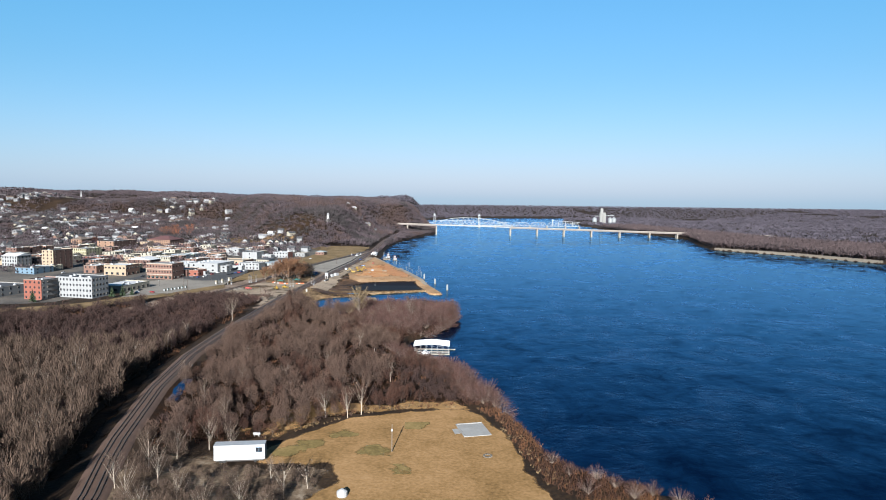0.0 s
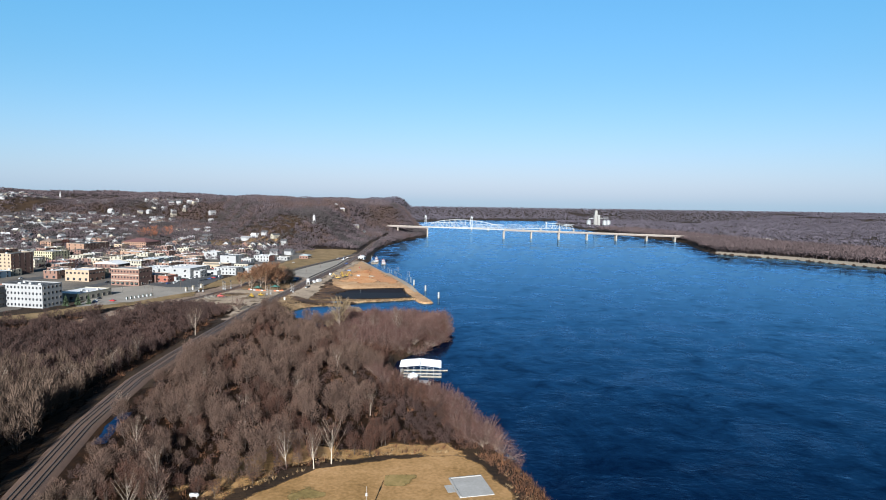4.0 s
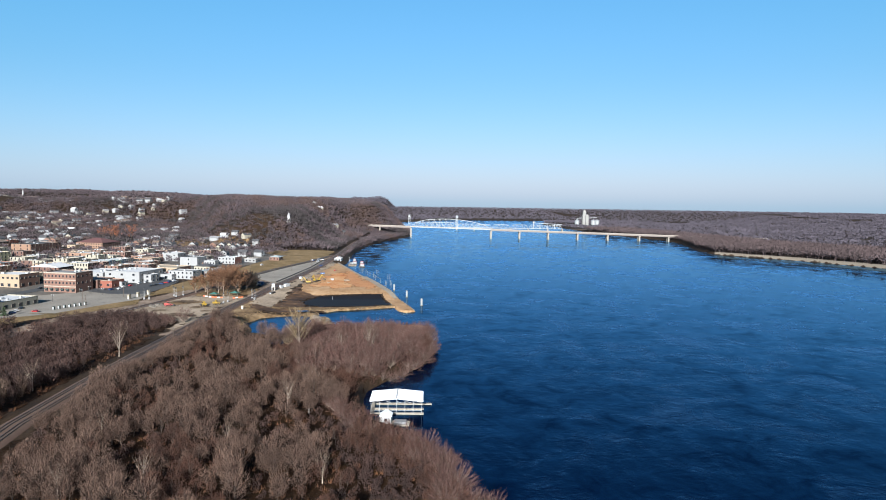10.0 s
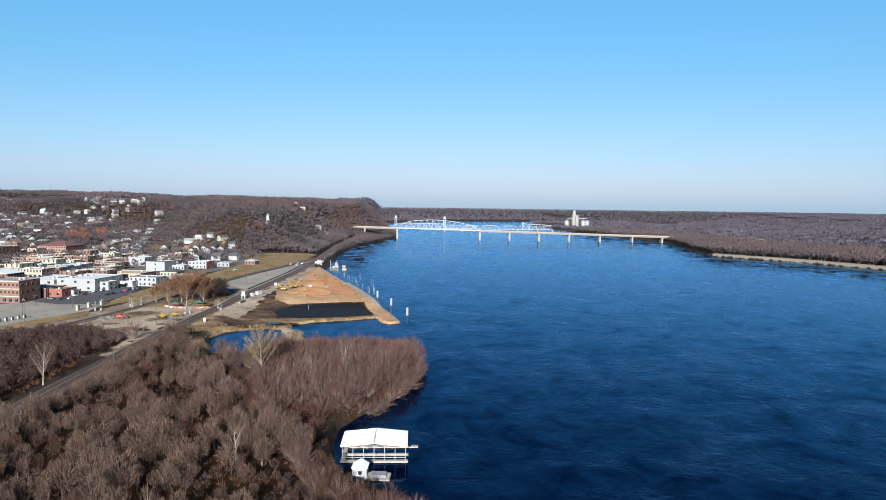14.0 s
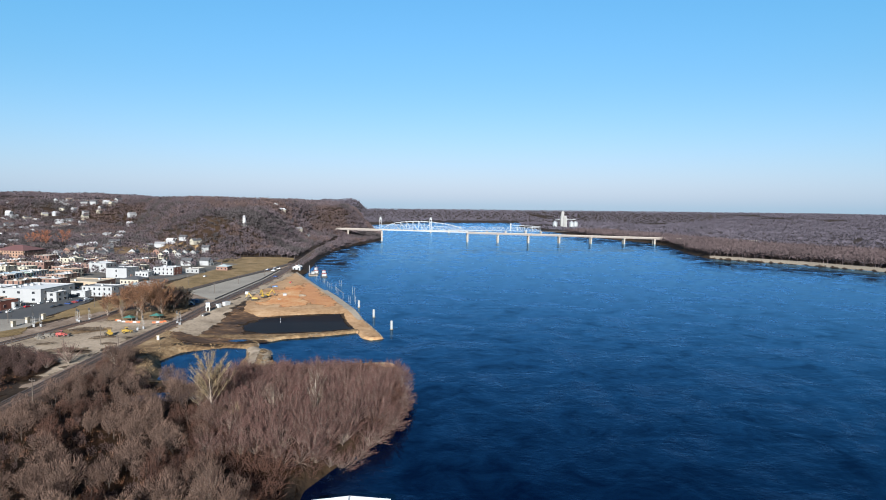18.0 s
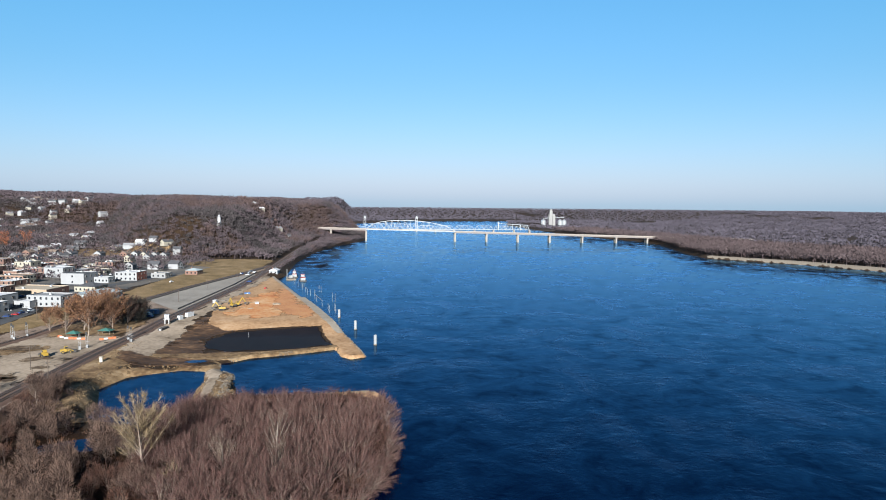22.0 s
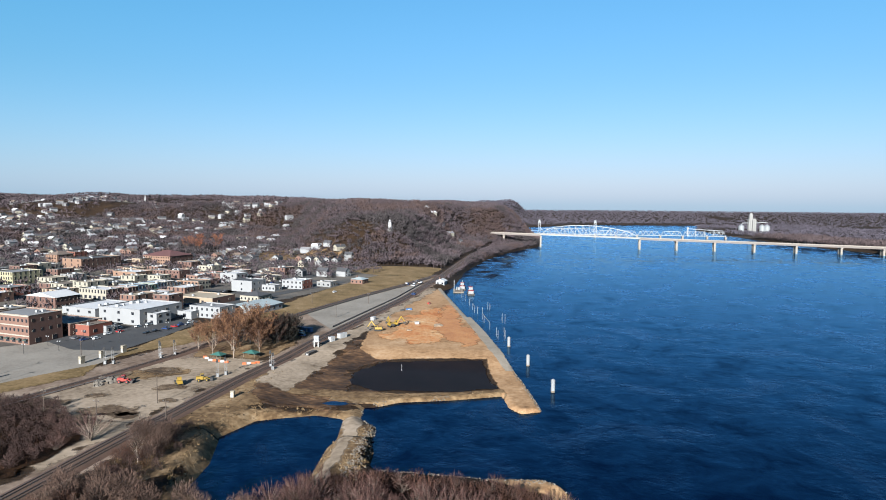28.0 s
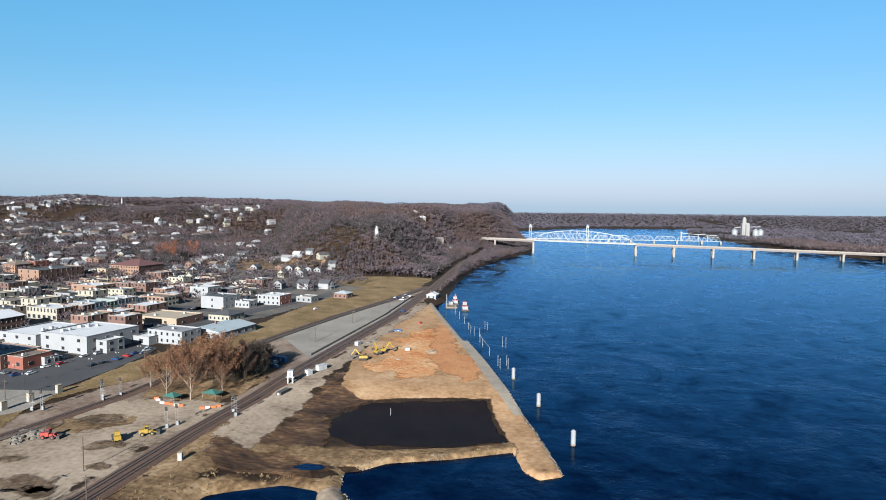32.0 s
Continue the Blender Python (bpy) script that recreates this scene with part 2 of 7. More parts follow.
# ---- the lie of the land ----
WEST = [(110, -300), (100, 150), (68, 191), (54, 199), (42, 215), (39, 237), (33, 257), (27, 276), (21, 295), (15, 330), (7, 347), (-6, 357), (-12, 370), (-14, 392), (-13, 404), (-5, 420), (4, 433), (12, 447),
        (18, 470), (20, 500), (12, 524), (21, 533), (12, 539), (-4, 537), (-38, 538), (-44, 545), (-47, 564), (-50, 581), (-58, 592), (-60, 604), (-50, 614), (-28, 621), (-6, 631),
        (-2, 614), (3, 608), (11, 612), (9, 623), (3, 651), (-10, 699), (-23, 750)]
WEST_N = [(-55, 862), (-77, 941), (-82, 960), (-73, 991), (-78, 1149), (-66, 1326), (-39, 1483), (-6, 1593), (16, 1673), (20, 1900), (-20, 2300), (-60, 2700), (200, 3150), (900, 3300), (950, 5200), (-6000, 5200), (-6000, -300)]
POND = [(-94, 520), (-97, 540), (-105, 562), (-99, 580), (-79, 589), (-69, 587), (-64, 561), (-60, 524), (-72, 508)]
EAST = [(900, -300), (800, 700), (705, 963), (636, 1102), (545, 1214), (570, 1337), (630, 1555), (629, 1672), (575, 1900), (560, 2107), (560, 2700), (640, 3020), (920, 3290), (955, 5200), (6000, 5200), (6000, -300)]


def poly_sd(px, py, poly):
    """Signed distance to a polygon, positive inside."""
    d = np.full(px.shape, 1e9)
    inside = np.zeros(px.shape, bool)
    for (x0, y0), (x1, y1) in zip(poly, poly[1:] + poly[:1]):
        ex, ey = x1 - x0, y1 - y0
        t = np.clip(((px - x0) * ex + (py - y0) * ey) / (ex * ex + ey * ey + 1e-9), 0, 1)
        d = np.minimum(d, np.hypot(px - x0 - t * ex, py - y0 - t * ey))
        if y0 != y1:
            cross = ((y0 > py) != (y1 > py)) & (px < (x1 - x0) * (py - y0) / (y1 - y0) + x0)
            inside ^= cross
    return np.where(inside, d, -d)


def rail_x(y):
    """The main line's centre."""
    return np.interp(y, [100, 179, 205, 224, 286, 348, 400, 450, 543, 620, 677, 763, 879, 1053, 1357, 1700, 2300], [-85, -100, -108, -113, -126, -133.5, -134.5, -134, -131, -127, -121, -113.5, -103, -97, -96, -74, -60])


def rail2_x(y):
    """The levee track's centre."""
    return np.interp(y, [300, 570, 615, 655, 691, 787, 870, 960, 1067], [-262, -204, -191, -182, -176, -162, -146, -124, -103])


def height(px, py):
    px, py = np.asarray(px, float), np.asarray(py, float)
    w = poly_sd(px, py, WEST + WEST_N)
    w = np.minimum(w, -poly_sd(px, py, POND))
    e = poly_sd(px, py, EAST)
    bank = 0.5 + 4.2 * ss((-20 - px) / 60 + ss((560 - py) / 60) * ss((py - 0) / 1) * 2)
    bank = np.where(py > 560, 1.2 + 3.6 * ss((py - 660) / 40) + 2.6 * ss((-90 - px) / 25) * (1 - ss((py - 660) / 40)), 4.5)
    bank = bank + 2.0 * ss((rail2_x(py) - px) / 30)
    town = ss((-px - 330) / 900) * 22
    edge = np.interp(py, [1080, 1450, 1600, 1760, 1900, 2300, 2700], [-108, -106, -70, 4, 12, -28, -66])
    bluff = 70 * ss((edge - px) / 90) * ss((py - 1520) / 260)
    hill = (82 + 14 * ss((-px - 500) / 900)) * ss((py - 1080) / 1500) * ss((edge - px) / 115)
    xr = np.interp(py, [1200, 1500, 2000, 2400], [-125, -120, -60, -90])
    ridge = 76 * ss((xr - px) / 85) * ss((py - 1150) / 105) * ss((px + 345 + 0.5 * (py - 1226)) / 110)
    ridge = ridge * (0.72 + 0.28 * ss((py - 1330) / 300))
    lump = -5 * ss((py - 1500) / 500) * ss((-px - 60) / 120) + 6 * np.sin(px / 90.0 + 1.3) * np.sin(py / 130.0) * ss((py - 1150) / 400) * ss((-px - 100) / 200)
    lump = lump + (5 * np.sin(px / 57.0 + py / 210.0) + 4 * np.sin(px / 31.0 - py / 95.0 + 2.0)) * ss((py - 1500) / 500) * ss((-px - 120) / 200)
    west = ss((-px - 900) / 1500) * 70
    zw = bank + np.maximum.reduce([hill, ridge, west, bluff]) + town * (1 - ss((py - 1080) / 1200)) + lump
    k = np.where((py > 600) & (py < 800) & (px > -90), 3.0, np.where(py > 950, 14.0, 6.0))
    pondside = (py > 480) & (py < 606) & (px < -56) & (px > -124)
    k, lap = np.where(pondside, 12.0, k), np.where(pondside, 4.4, 2.0)
    land = -2.5 + (zw + 2.5) * ss((w + lap) / k)
    far = ss((np.hypot(px, py) - 3300) / 1650) * 38
    zw2 = far * ss((py - 2950) / 300) * ss((px + 500) / 500)
    land = land + zw2 * ss((w + 2) / 10)
    east = -2.5 + (4.5 + 2.5 + far) * ss((e + 2) / 10)
    return np.maximum(np.where(w > -5, land, -2.5), np.where(e > -3, east, -2.5))


def spaced(*spans):
    out = [spans[0][0]]
    for a, b, step in spans:
        n = max(1, round((b - a) / step))
        out += [a + (b - a) * (i + 1) / n for i in range(n)]
    return np.array(out)


gx = spaced((-5000, -2000, 150), (-2000, -700, 40), (-700, -300, 12), (-300, -150, 5), (-150, 70, 2.2), (70, 500, 40), (500, 800, 8), (800, 2000, 60), (2000, 5000, 200))
gy = spaced((-300, 120, 30), (120, 700, 2.6), (700, 1000, 5), (1000, 1800, 12), (1800, 3400, 40), (3400, 4990, 150))
GX, GY = np.meshgrid(gx, gy)
GZ = height(GX, GY)
GZ = GZ + np.where(GZ > 1.5, np.random.RandomState(3).normal(0, 0.06, GZ.shape), 0)
idx = np.arange(GX.size).reshape(GX.shape)
quads = np.stack([idx[:-1, :-1], idx[:-1, 1:], idx[1:, 1:], idx[1:, :-1]], -1).reshape(-1, 4)
ground = new("ground", mesh_np("ground", np.stack([GX, GY, GZ], -1).reshape(-1, 3), quads, M_GROUND))
tagged(ground, "brown winter riverside ground with leaf litter and dry grass", "ground", kind="structure")
ground.data.shade_smooth()
wv = [(-1200, -300, 0), (5000, -300, 0), (5000, 3400, 0), (-1200, 3400, 0)]
water = new("water", mesh_np("water", wv, [(0, 1, 2, 3)], M_WATER))
tagged(water, "wide deep blue river with ruffled streaks of current", "river", kind="structure")


def hz(x, y):
    return float(height(np.array([x]), np.array([y]))[0])


SOFT = {}


def soft(material):
    """The same surface, thinning out in blotches towards the border of a sheet."""
    if material.name not in SOFT:
        m = material.copy()
        m.name = material.name + "_blotched"
        n, l = m.node_tree.nodes, m.node_tree.links
        at = n.new("ShaderNodeAttribute")
        at.attribute_name = "cover"
        geo = n.new("ShaderNodeNewGeometry")
        t = n.new("ShaderNodeTexNoise")
        t.inputs["Scale"].default_value, t.inputs["Detail"].default_value, t.inputs["Roughness"].default_value = 0.16, 9, 0.72
        l.new(geo.outputs["Position"], t.inputs["Vector"])
        k = n.new("ShaderNodeMath")
        k.operation = "MULTIPLY_ADD"
        k.inputs[1].default_value = 1.7
        l.new(t.outputs["Fac"], k.inputs[0])
        l.new(at.outputs["Fac"], k.inputs[2])
        r = n.new("ShaderNodeMapRange")
        r.inputs["From Min"].default_value, r.inputs["From Max"].default_value = 1.22, 1.5
        l.new(k.outputs[0], r.inputs["Value"])
        l.new(r.outputs["Result"], n["Principled BSDF"].inputs["Alpha"])
        SOFT[material.name] = m
    return SOFT[material.name]


def patch(name, poly, material, label, category, lift=0.12, step=3.0, kind="structure", edge=0.0):
    """A sheet of another surface laid over the ground inside a polygon, following it."""
    xs, ys = [p[0] for p in poly], [p[1] for p in poly]
    ax, ay = np.arange(min(xs) - step, max(xs) + 2 * step, step), np.arange(min(ys) - step, max(ys) + 2 * step, step)
    X, Y = np.meshgrid(ax, ay)
    sd_ = poly_sd(X, Y, poly)
    rag = np.array([noise.noise(Vector((x * 0.09, y * 0.09, 3.3))) + 0.5 * noise.noise(Vector((x * 0.3, y * 0.3, 1.3))) for x, y in zip(X.ravel(), Y.ravel())]).reshape(X.shape) * edge
    feather = 1.2 + 0.9 * edge
    f = sd_ + rag + 0.4 * feather
    fy, fx = np.gradient(f, step)
    i = np.arange(X.size).reshape(X.shape)
    q = np.stack([i[:-1, :-1], i[:-1, 1:], i[1:, 1:], i[1:, :-1]], -1)
    inn = f > 0
    keep = inn[:-1, :-1] | inn[:-1, 1:] | inn[1:, 1:] | inn[1:, :-1]
    q = q[keep]
    # the outermost corners are drawn in to the outline
    g2 = np.maximum(fx * fx + fy * fy, 0.25)
    out = np.clip(np.where(inn, 0, -f), 0, 1.2 * step)
    X, Y = X + out * fx / g2, Y + out * fy / g2
    used, inv = np.unique(q, return_inverse=True)
    V = np.stack([X.ravel(), Y.ravel(), height(X.ravel(), Y.ravel()) + lift], -1)[used]
    ob = new(name, mesh_np(name, V, inv.reshape(-1, 4), soft(material) if edge >= 0.8 else material))
    cover = np.clip(f / feather, 0, 1).ravel()[used].astype(np.float32)
    ob.data.attributes.new("cover", "FLOAT", "POINT").data.foreach_set("value", cover)
    ob.data.shade_smooth()
    return tagged(ob, label, category, kind=kind)


# ---- surfaces laid on the ground ----
M_TOWN = mat("town_paving", [(0.016, 0.014, 0.0115), (0.055, 0.047, 0.039), (0.11, 0.092, 0.072), (0.165, 0.142, 0.115)], 0.9, 0.03, 0.6, 0.3, 0.05, contrast=0.2)
M_LOT = mat("pale_paved_lot", [(0.1292, 0.1144, 0.09567), (0.2052, 0.1845, 0.1594), (0.2585, 0.2362, 0.2055)], 0.9, 0.04, 0.9, 0.15, 0.02, contrast=0.2, spec=0.1)
M_LEVEE = mat("dull_levee_grass", [(0.06048, 0.04061, 0.0172), (0.121, 0.08342, 0.03656), (0.1875, 0.1284, 0.06451), (0.2661, 0.1866, 0.1075)], 0.95, 0.06, 0.7, 0.6, 0.2, contrast=0.19, spec=0.1)
M_DRY = mat("dry_slope_grass", [(0.0378, 0.0212, 0.0105), (0.0984, 0.0605, 0.0297), (0.1892, 0.1248, 0.0655), (0.2724, 0.1967, 0.1179)], 0.95, 0.07, 0.5, 0.5, 0.5, contrast=0.16, spec=0.1)
M_WEED = mat("brown_yard_weeds", [(0.03, 0.02, 0.013), (0.07, 0.046, 0.028), (0.14, 0.1, 0.065), (0.24, 0.19, 0.14)], 0.95, 0.12, 0.8, 0.5, 0.3, contrast=0.16, spec=0.1)
M_STONE = mat("pale_crushed_stone", [(0.1391, 0.1203, 0.09486), (0.2277, 0.1985, 0.1618), (0.2909, 0.2586, 0.2148)], 0.9, 0.15, 1.5, 0.4, 0.1, contrast=0.2, spec=0.1)
M_BASIN = mat("shallow_silty_water", [(0.005, 0.0042, 0.0048), (0.017, 0.012, 0.0115)], 0.45, 0.06, 0.4, 0.05, 0.05, spec=0.015)
M_CLAYTRACK = mat("wheel_worn_clay", [(0.1955, 0.0733, 0.0202), (0.3323, 0.1406, 0.045), (0.391, 0.2199, 0.0844)], 0.95, 0.09, 0.9, 0.8, 0.4, contrast=0.2)
M_RAIL = mat("worn_rail_steel", [(0.07, 0.049, 0.0385), (0.154, 0.126, 0.112)], 0.45, 0.5, 4, 0.1, 0.01, metal=0.6)
M_TIE = mat("creosoted_timber", [(0.035, 0.026, 0.02), (0.085, 0.065, 0.05)], 0.9, 0.5, 5, 0.3, 0.02)
M_DARKWALL = mat("stained_flood_wall", [(0.03, 0.027, 0.0252), (0.066, 0.06, 0.057)], 0.9, 0.2, 2, 0.2, 0.03)

patch("town_ground", [(-262, 640), (-240, 700), (-214, 790), (-185, 880), (-160, 960), (-140, 1040), (-200, 1120), (-420, 1180), (-700, 1150), (-800, 800), (-560, 560), (-400, 470), (-335, 490), (-300, 510), (-285, 560)], M_TOWN, "worn town ground of lots, alleys and gravel", "pavement", 0.2, 8, edge=8)
patch("sand_bank", [(-84, 956), (-75, 943), (-52, 864), (-20, 752), (-7, 701), (6, 653), (12, 625), (15, 610), (3, 604), (-6, 613), (-7, 634), (-13, 655), (-17, 683), (-47, 681), (-75, 676), (-90, 692), (-97, 739), (-97, 850), (-92, 900)], M_SAND, "tan dredged sand bank worked by machines", "sand", 0.25, 1.5, edge=1.2)
patch("sand_point", [(-6, 533), (8, 526), (22, 530), (24, 534), (12, 542), (-6, 540)], M_SAND, "pale sand bar off the willow point", "sand", 0.3, 1.0, edge=1.0)
patch("berm", [(-62, 600), (-49, 609), (-28, 616), (-3, 627), (-6, 637), (-28, 628), (-62, 620), (-80, 618), (-80, 609)], M_DRY, "low sandy berm along the inlet", "sand", 0.27, 1.4, edge=0.8)
patch("clay_track", [(-64, 850), (-52, 848), (-46, 800), (-40, 775), (-27, 742), (-22, 712), (-30, 704), (-44, 718), (-56, 745), (-60, 790)], M_CLAYTRACK, "orange clay churned by wheel tracks", "clay", 0.4, 2, edge=6)
patch("clay_spread", [(-84, 800), (-66, 830), (-40, 790), (-30, 735), (-60, 705), (-86, 715)], M_OCHRE, "pale orange clay spread over sand", "clay", 0.33, 2.4, edge=14)
patch("silt_mud", [(-62, 620), (-74, 628), (-80, 658), (-72, 676), (-86, 690), (-93, 722), (-100, 712), (-102, 660), (-110, 622), (-104, 596), (-70, 592), (-62, 604)], M_MUD, "dark churned wet mud round the basin", "mud", 0.24, 1.4, edge=10)
patch("settling_basin", [(-83, 652), (-74, 671), (-47, 678), (-20, 681), (-14, 656), (-8, 638), (-28, 629), (-62, 625), (-76, 631)], M_BASIN, "dark still shallow water in a settling basin", "pond", 0.3, 1.6, edge=2.0)
patch("causeway", [(-58, 512), (-62, 545), (-66, 575), (-72, 592), (-62, 602), (-52, 582), (-49, 564), (-47, 545), (-46, 512)], M_DRY, "rutted pale dirt causeway beside the pond", "embankment", 0.24, 1.2, edge=2.5)
patch("dry_slope", [(-129, 545), (-125, 620), (-119, 655), (-104, 660), (-108, 622), (-103, 598), (-108, 568), (-98, 522), (-112, 505)], M_DRY, "dry tan weeds on the slope below the rails", "grass", 0.2, 2.4, edge=4)
pc_ = (sum(q[0] for q in POND) / len(POND), sum(q[1] for q in POND) / len(POND))
patch("pond_bank", [(pc_[0] + (q[0] - pc_[0]) * 1.42, pc_[1] + (q[1] - pc_[1]) * 1.26) for q in POND], M_DRY, "rutted tan bank of dry grass round the pond", "bank", 0.22, 1.3, edge=5)
M_SIDE = mat("trackside_cinders", [(0.05, 0.034, 0.024), (0.12, 0.085, 0.062), (0.2, 0.15, 0.115), (0.27, 0.215, 0.17)], 0.95, 0.05, 0.6, 0.4, 0.2, contrast=0.2, spec=0.1)
ty_ = list(range(500, 985, 12))
patch("trackside_main", [(rail_x(y) - 9, y) for y in ty_] + [(rail_x(y) + 8, y) for y in ty_[::-1]], M_SIDE, "brown cinders and weeds beside the main line", "trackside", 0.16, 2.2, edge=3)
ty_ = list(range(470, 1040, 12))
patch("trackside_levee", [(rail2_x(y) - 17, y) for y in ty_] + [(rail2_x(y) + 12, y) for y in ty_[::-1]], M_SIDE, "brown cinders and weeds beside the levee track", "trackside", 0.15, 2.4, edge=3)
for x_, y_, r_ in ((-170.6, 628, 7), (-150, 605, 6), (-158, 571, 9), (-142.6, 587, 3), (-173, 588, 3.5), (-191, 621, 6), (-150, 566, 5), (-170, 556, 13), (-190, 575, 9)):
    patch("weed_patch", [(x_ + r_ * math.cos(a * 0.785) * 1.5, y_ + r_ * math.sin(a * 0.785) * 0.8) for a in range(8)], M_WEED, "dark brown weeds growing through the gravel", "weeds", 0.5, 1.0, edge=5)
patch("gravel_yard", [(-137, 515), (-134, 600), (-129, 642), (-126, 660), (-150, 662), (-176, 655), (-190, 636), (-201, 596), (-208, 556), (-180, 528)], M_GRAVEL, "bare pale gravel yard between the tracks", "gravel", 0.24, 2, edge=8)
patch("dirt_road", [(-114, 604), (-100, 600), (-98, 650), (-99, 700), (-96, 760), (-90, 860), (-84, 955), (-92, 960), (-98, 860), (-107, 760), (-114, 700), (-121, 648)], M_GRAVEL, "pale dirt access road beside the railway", "road", 0.34, 1.5, edge=4)
patch("paved_lot", [(-157, 790), (-121, 738), (-115, 775), (-107, 860), (-102, 900), (-103, 960), (-109, 975), (-124, 935), (-141, 868)], M_LOT, "pale paved riverfront car park", "car park", 0.26, 2.5)
patch("levee_grass", [(-330, 440), (-262, 486), (-232, 540), (-213, 583), (-200, 612), (-206, 640), (-200, 660), (-184, 690), (-166, 790), (-150, 868), (-130, 945), (-108, 1040), (-160, 1047), (-172, 991), (-184, 892), (-188, 811), (-207, 721), (-207, 691), (-211, 660), (-214, 640), (-232, 610), (-240, 575), (-280, 505), (-345, 462)], M_LEVEE, "yellow-green dormant grass on the levee", "grass", 0.3, 3, edge=2)
patch("clearing_grass", [(-62, 214), (-55, 222), (-44, 237), (-33, 249), (-10, 257), (13, 259), (22, 250), (27, 231), (31, 205), (34, 188), (40, 150), (-40, 130), (-40, 175), (-30, 192), (-34, 204), (-58, 204)], M_GRASS, "mown dry riverside clearing with green patches", "grass", 0.22, 2.2, edge=2)
patch("plaza", [(-292, 640), (-262, 537), (-240, 552), (-218, 606), (-206, 632), (-209, 655), (-222, 664), (-240, 682), (-264, 668)], M_LOT, "pale concrete plaza and car park", "car park", 0.34, 3)
patch("road_front", [(-300, 668), (-264, 668), (-238, 654), (-213, 656), (-208, 691), (-209, 722), (-213, 738), (-228, 745), (-225, 800), (-210, 860), (-180, 960), (-190, 964), (-220, 868), (-236, 800), (-238, 742), (-244, 711), (-251, 690), (-300, 692)], M_ASPHALT, "dark asphalt front street with parking bays", "road", 0.4, 2.5)
patch("causeway_track", [(-56, 512), (-58, 545), (-61.5, 570), (-66, 588), (-60, 592), (-55, 571), (-52.5, 545), (-50.5, 512)], M_GRAVEL, "bare grey rutted track along the causeway", "track", 0.3, 1.0, edge=2.5)
patch("mud_pool", [(-79.5, 602), (-76, 600.6), (-71.5, 601), (-69.5, 603), (-72, 605), (-77, 605)], M_WATER, "small blue puddle in the mud", "pool", 0.62, 0.5, edge=0.6)
patch("rut_ridges", [(-100, 612), (-64, 612), (-50, 617), (-30, 624), (-62, 621), (-80, 622), (-100, 620)], M_DRY, "tan ruts and ridges of dried mud", "mud", 0.48, 1.0, edge=2.5)
patch("mud_flat", [(-112, 600), (-72, 596), (-64, 606), (-86, 609), (-104, 612), (-116, 618)], M_MUD, "dark trampled mud flat with weeds", "mud", 0.42, 1.2, edge=6)
patch("stone_slope", [(-86, 956), (-79, 942), (-57, 863), (-25, 751), (-12, 700), (-3, 668), (-6, 668), (-17, 700), (-30, 751), (-62, 863), (-83, 940)], M_STONE, "pale stone slope along the sand bank", "embankment", 0.45, 1.0, edge=0.5)
patch("yard_weeds", [(-186, 628), (-160, 634), (-150, 622), (-172, 616)], M_DRY, "weedy dry strip in the gravel yard", "grass", 0.3, 1.6, edge=8)
patch("park_ground", [(-134, 652), (-172, 660), (-182, 690), (-168, 730), (-150, 740), (-134, 730), (-128, 690)], M_DRY, "leaf-strewn ground under the park trees", "grass", 0.22, 2.2, edge=3)
patch("hill_cut", [(-250, 1165), (-300, 1150), (-380, 1165), (-440, 1200), (-430, 1260), (-380, 1300), (-330, 1270), (-290, 1215)], M_DRY, "bare tan cutting on the hillside", "slope", 0.4, 6, edge=25)
patch("north_field", [(-106, 1030), (-110, 1135), (-190, 1125), (-216, 1062), (-165, 1026)], M_LEVEE, "dry grass field below the bluff", "grass", 0.32, 4, edge=5)
patch("lot_edge", [(-160, 800), (-119, 742), (-124, 690), (-152, 730), (-172, 765)], M_SIDE, "trodden dirt at the edge of the car park", "verge", 0.18, 2, edge=2)
dy = list(range(190, 500, 15))
patch("ditch_pool", [(rail_x(y) + 8.5, y) for y in range(270, 310, 8)] + [(rail_x(y) + 12, y) for y in range(302, 262, -8)], M_WATER, "narrow pool of still water beside the rails", "pool", 0.16, 1.2, edge=0.7)
# near-black: the shade under the trees is put into the litter's colour
M_LITTER_SHADE = mat("dark_leaf_litter", [(0.003696, 0.00196, 0.00126), (0.009856, 0.00504, 0.00252), (0.02094, 0.01008, 0.004284), (0.04312, 0.02016, 0.008064)], 0.95, 0.09, 0.8, 0.8, 0.4, contrast=0.2, spec=0.05)
patch("woodland_floor", [(-122, 225), (-125, 340), (-126, 440), (-122, 520), (-100, 500), (-70, 500), (-66, 526), (-30, 532), (8, 524), (16, 500), (14, 470), (8, 446), (-14, 410), (-17, 372), (-8, 352), (10, 330), (22, 285), (16, 264), (-14, 262), (-40, 248), (-64, 226)], M_LITTER_SHADE, "leaf litter under the bare thicket, darkened with painted shade", "woodland floor", 0.1, 3, edge=4)
M_MOSS = mat("mossy_winter_turf", [(0.085, 0.062, 0.02), (0.18, 0.13, 0.047), (0.27, 0.185, 0.078)], 0.95, 0.12, 0.9, 0.5, 0.2, contrast=0.2, spec=0.1)
for i_, (x_, y_, r_) in enumerate(((-20, 216, 5), (-34, 231, 4), (-44, 223, 5), (-6, 240, 3), (-52, 215, 5), (-12, 200, 3))):
    patch("mossy_turf", [(x_ + r_ * math.cos(a * 0.785) * 1.3, y_ + r_ * math.sin(a * 0.785)) for a in range(8)], M_MOSS, "green mossy patch in the dry turf", "grass", 0.26 + 0.02 * i_, 0.9, edge=9)
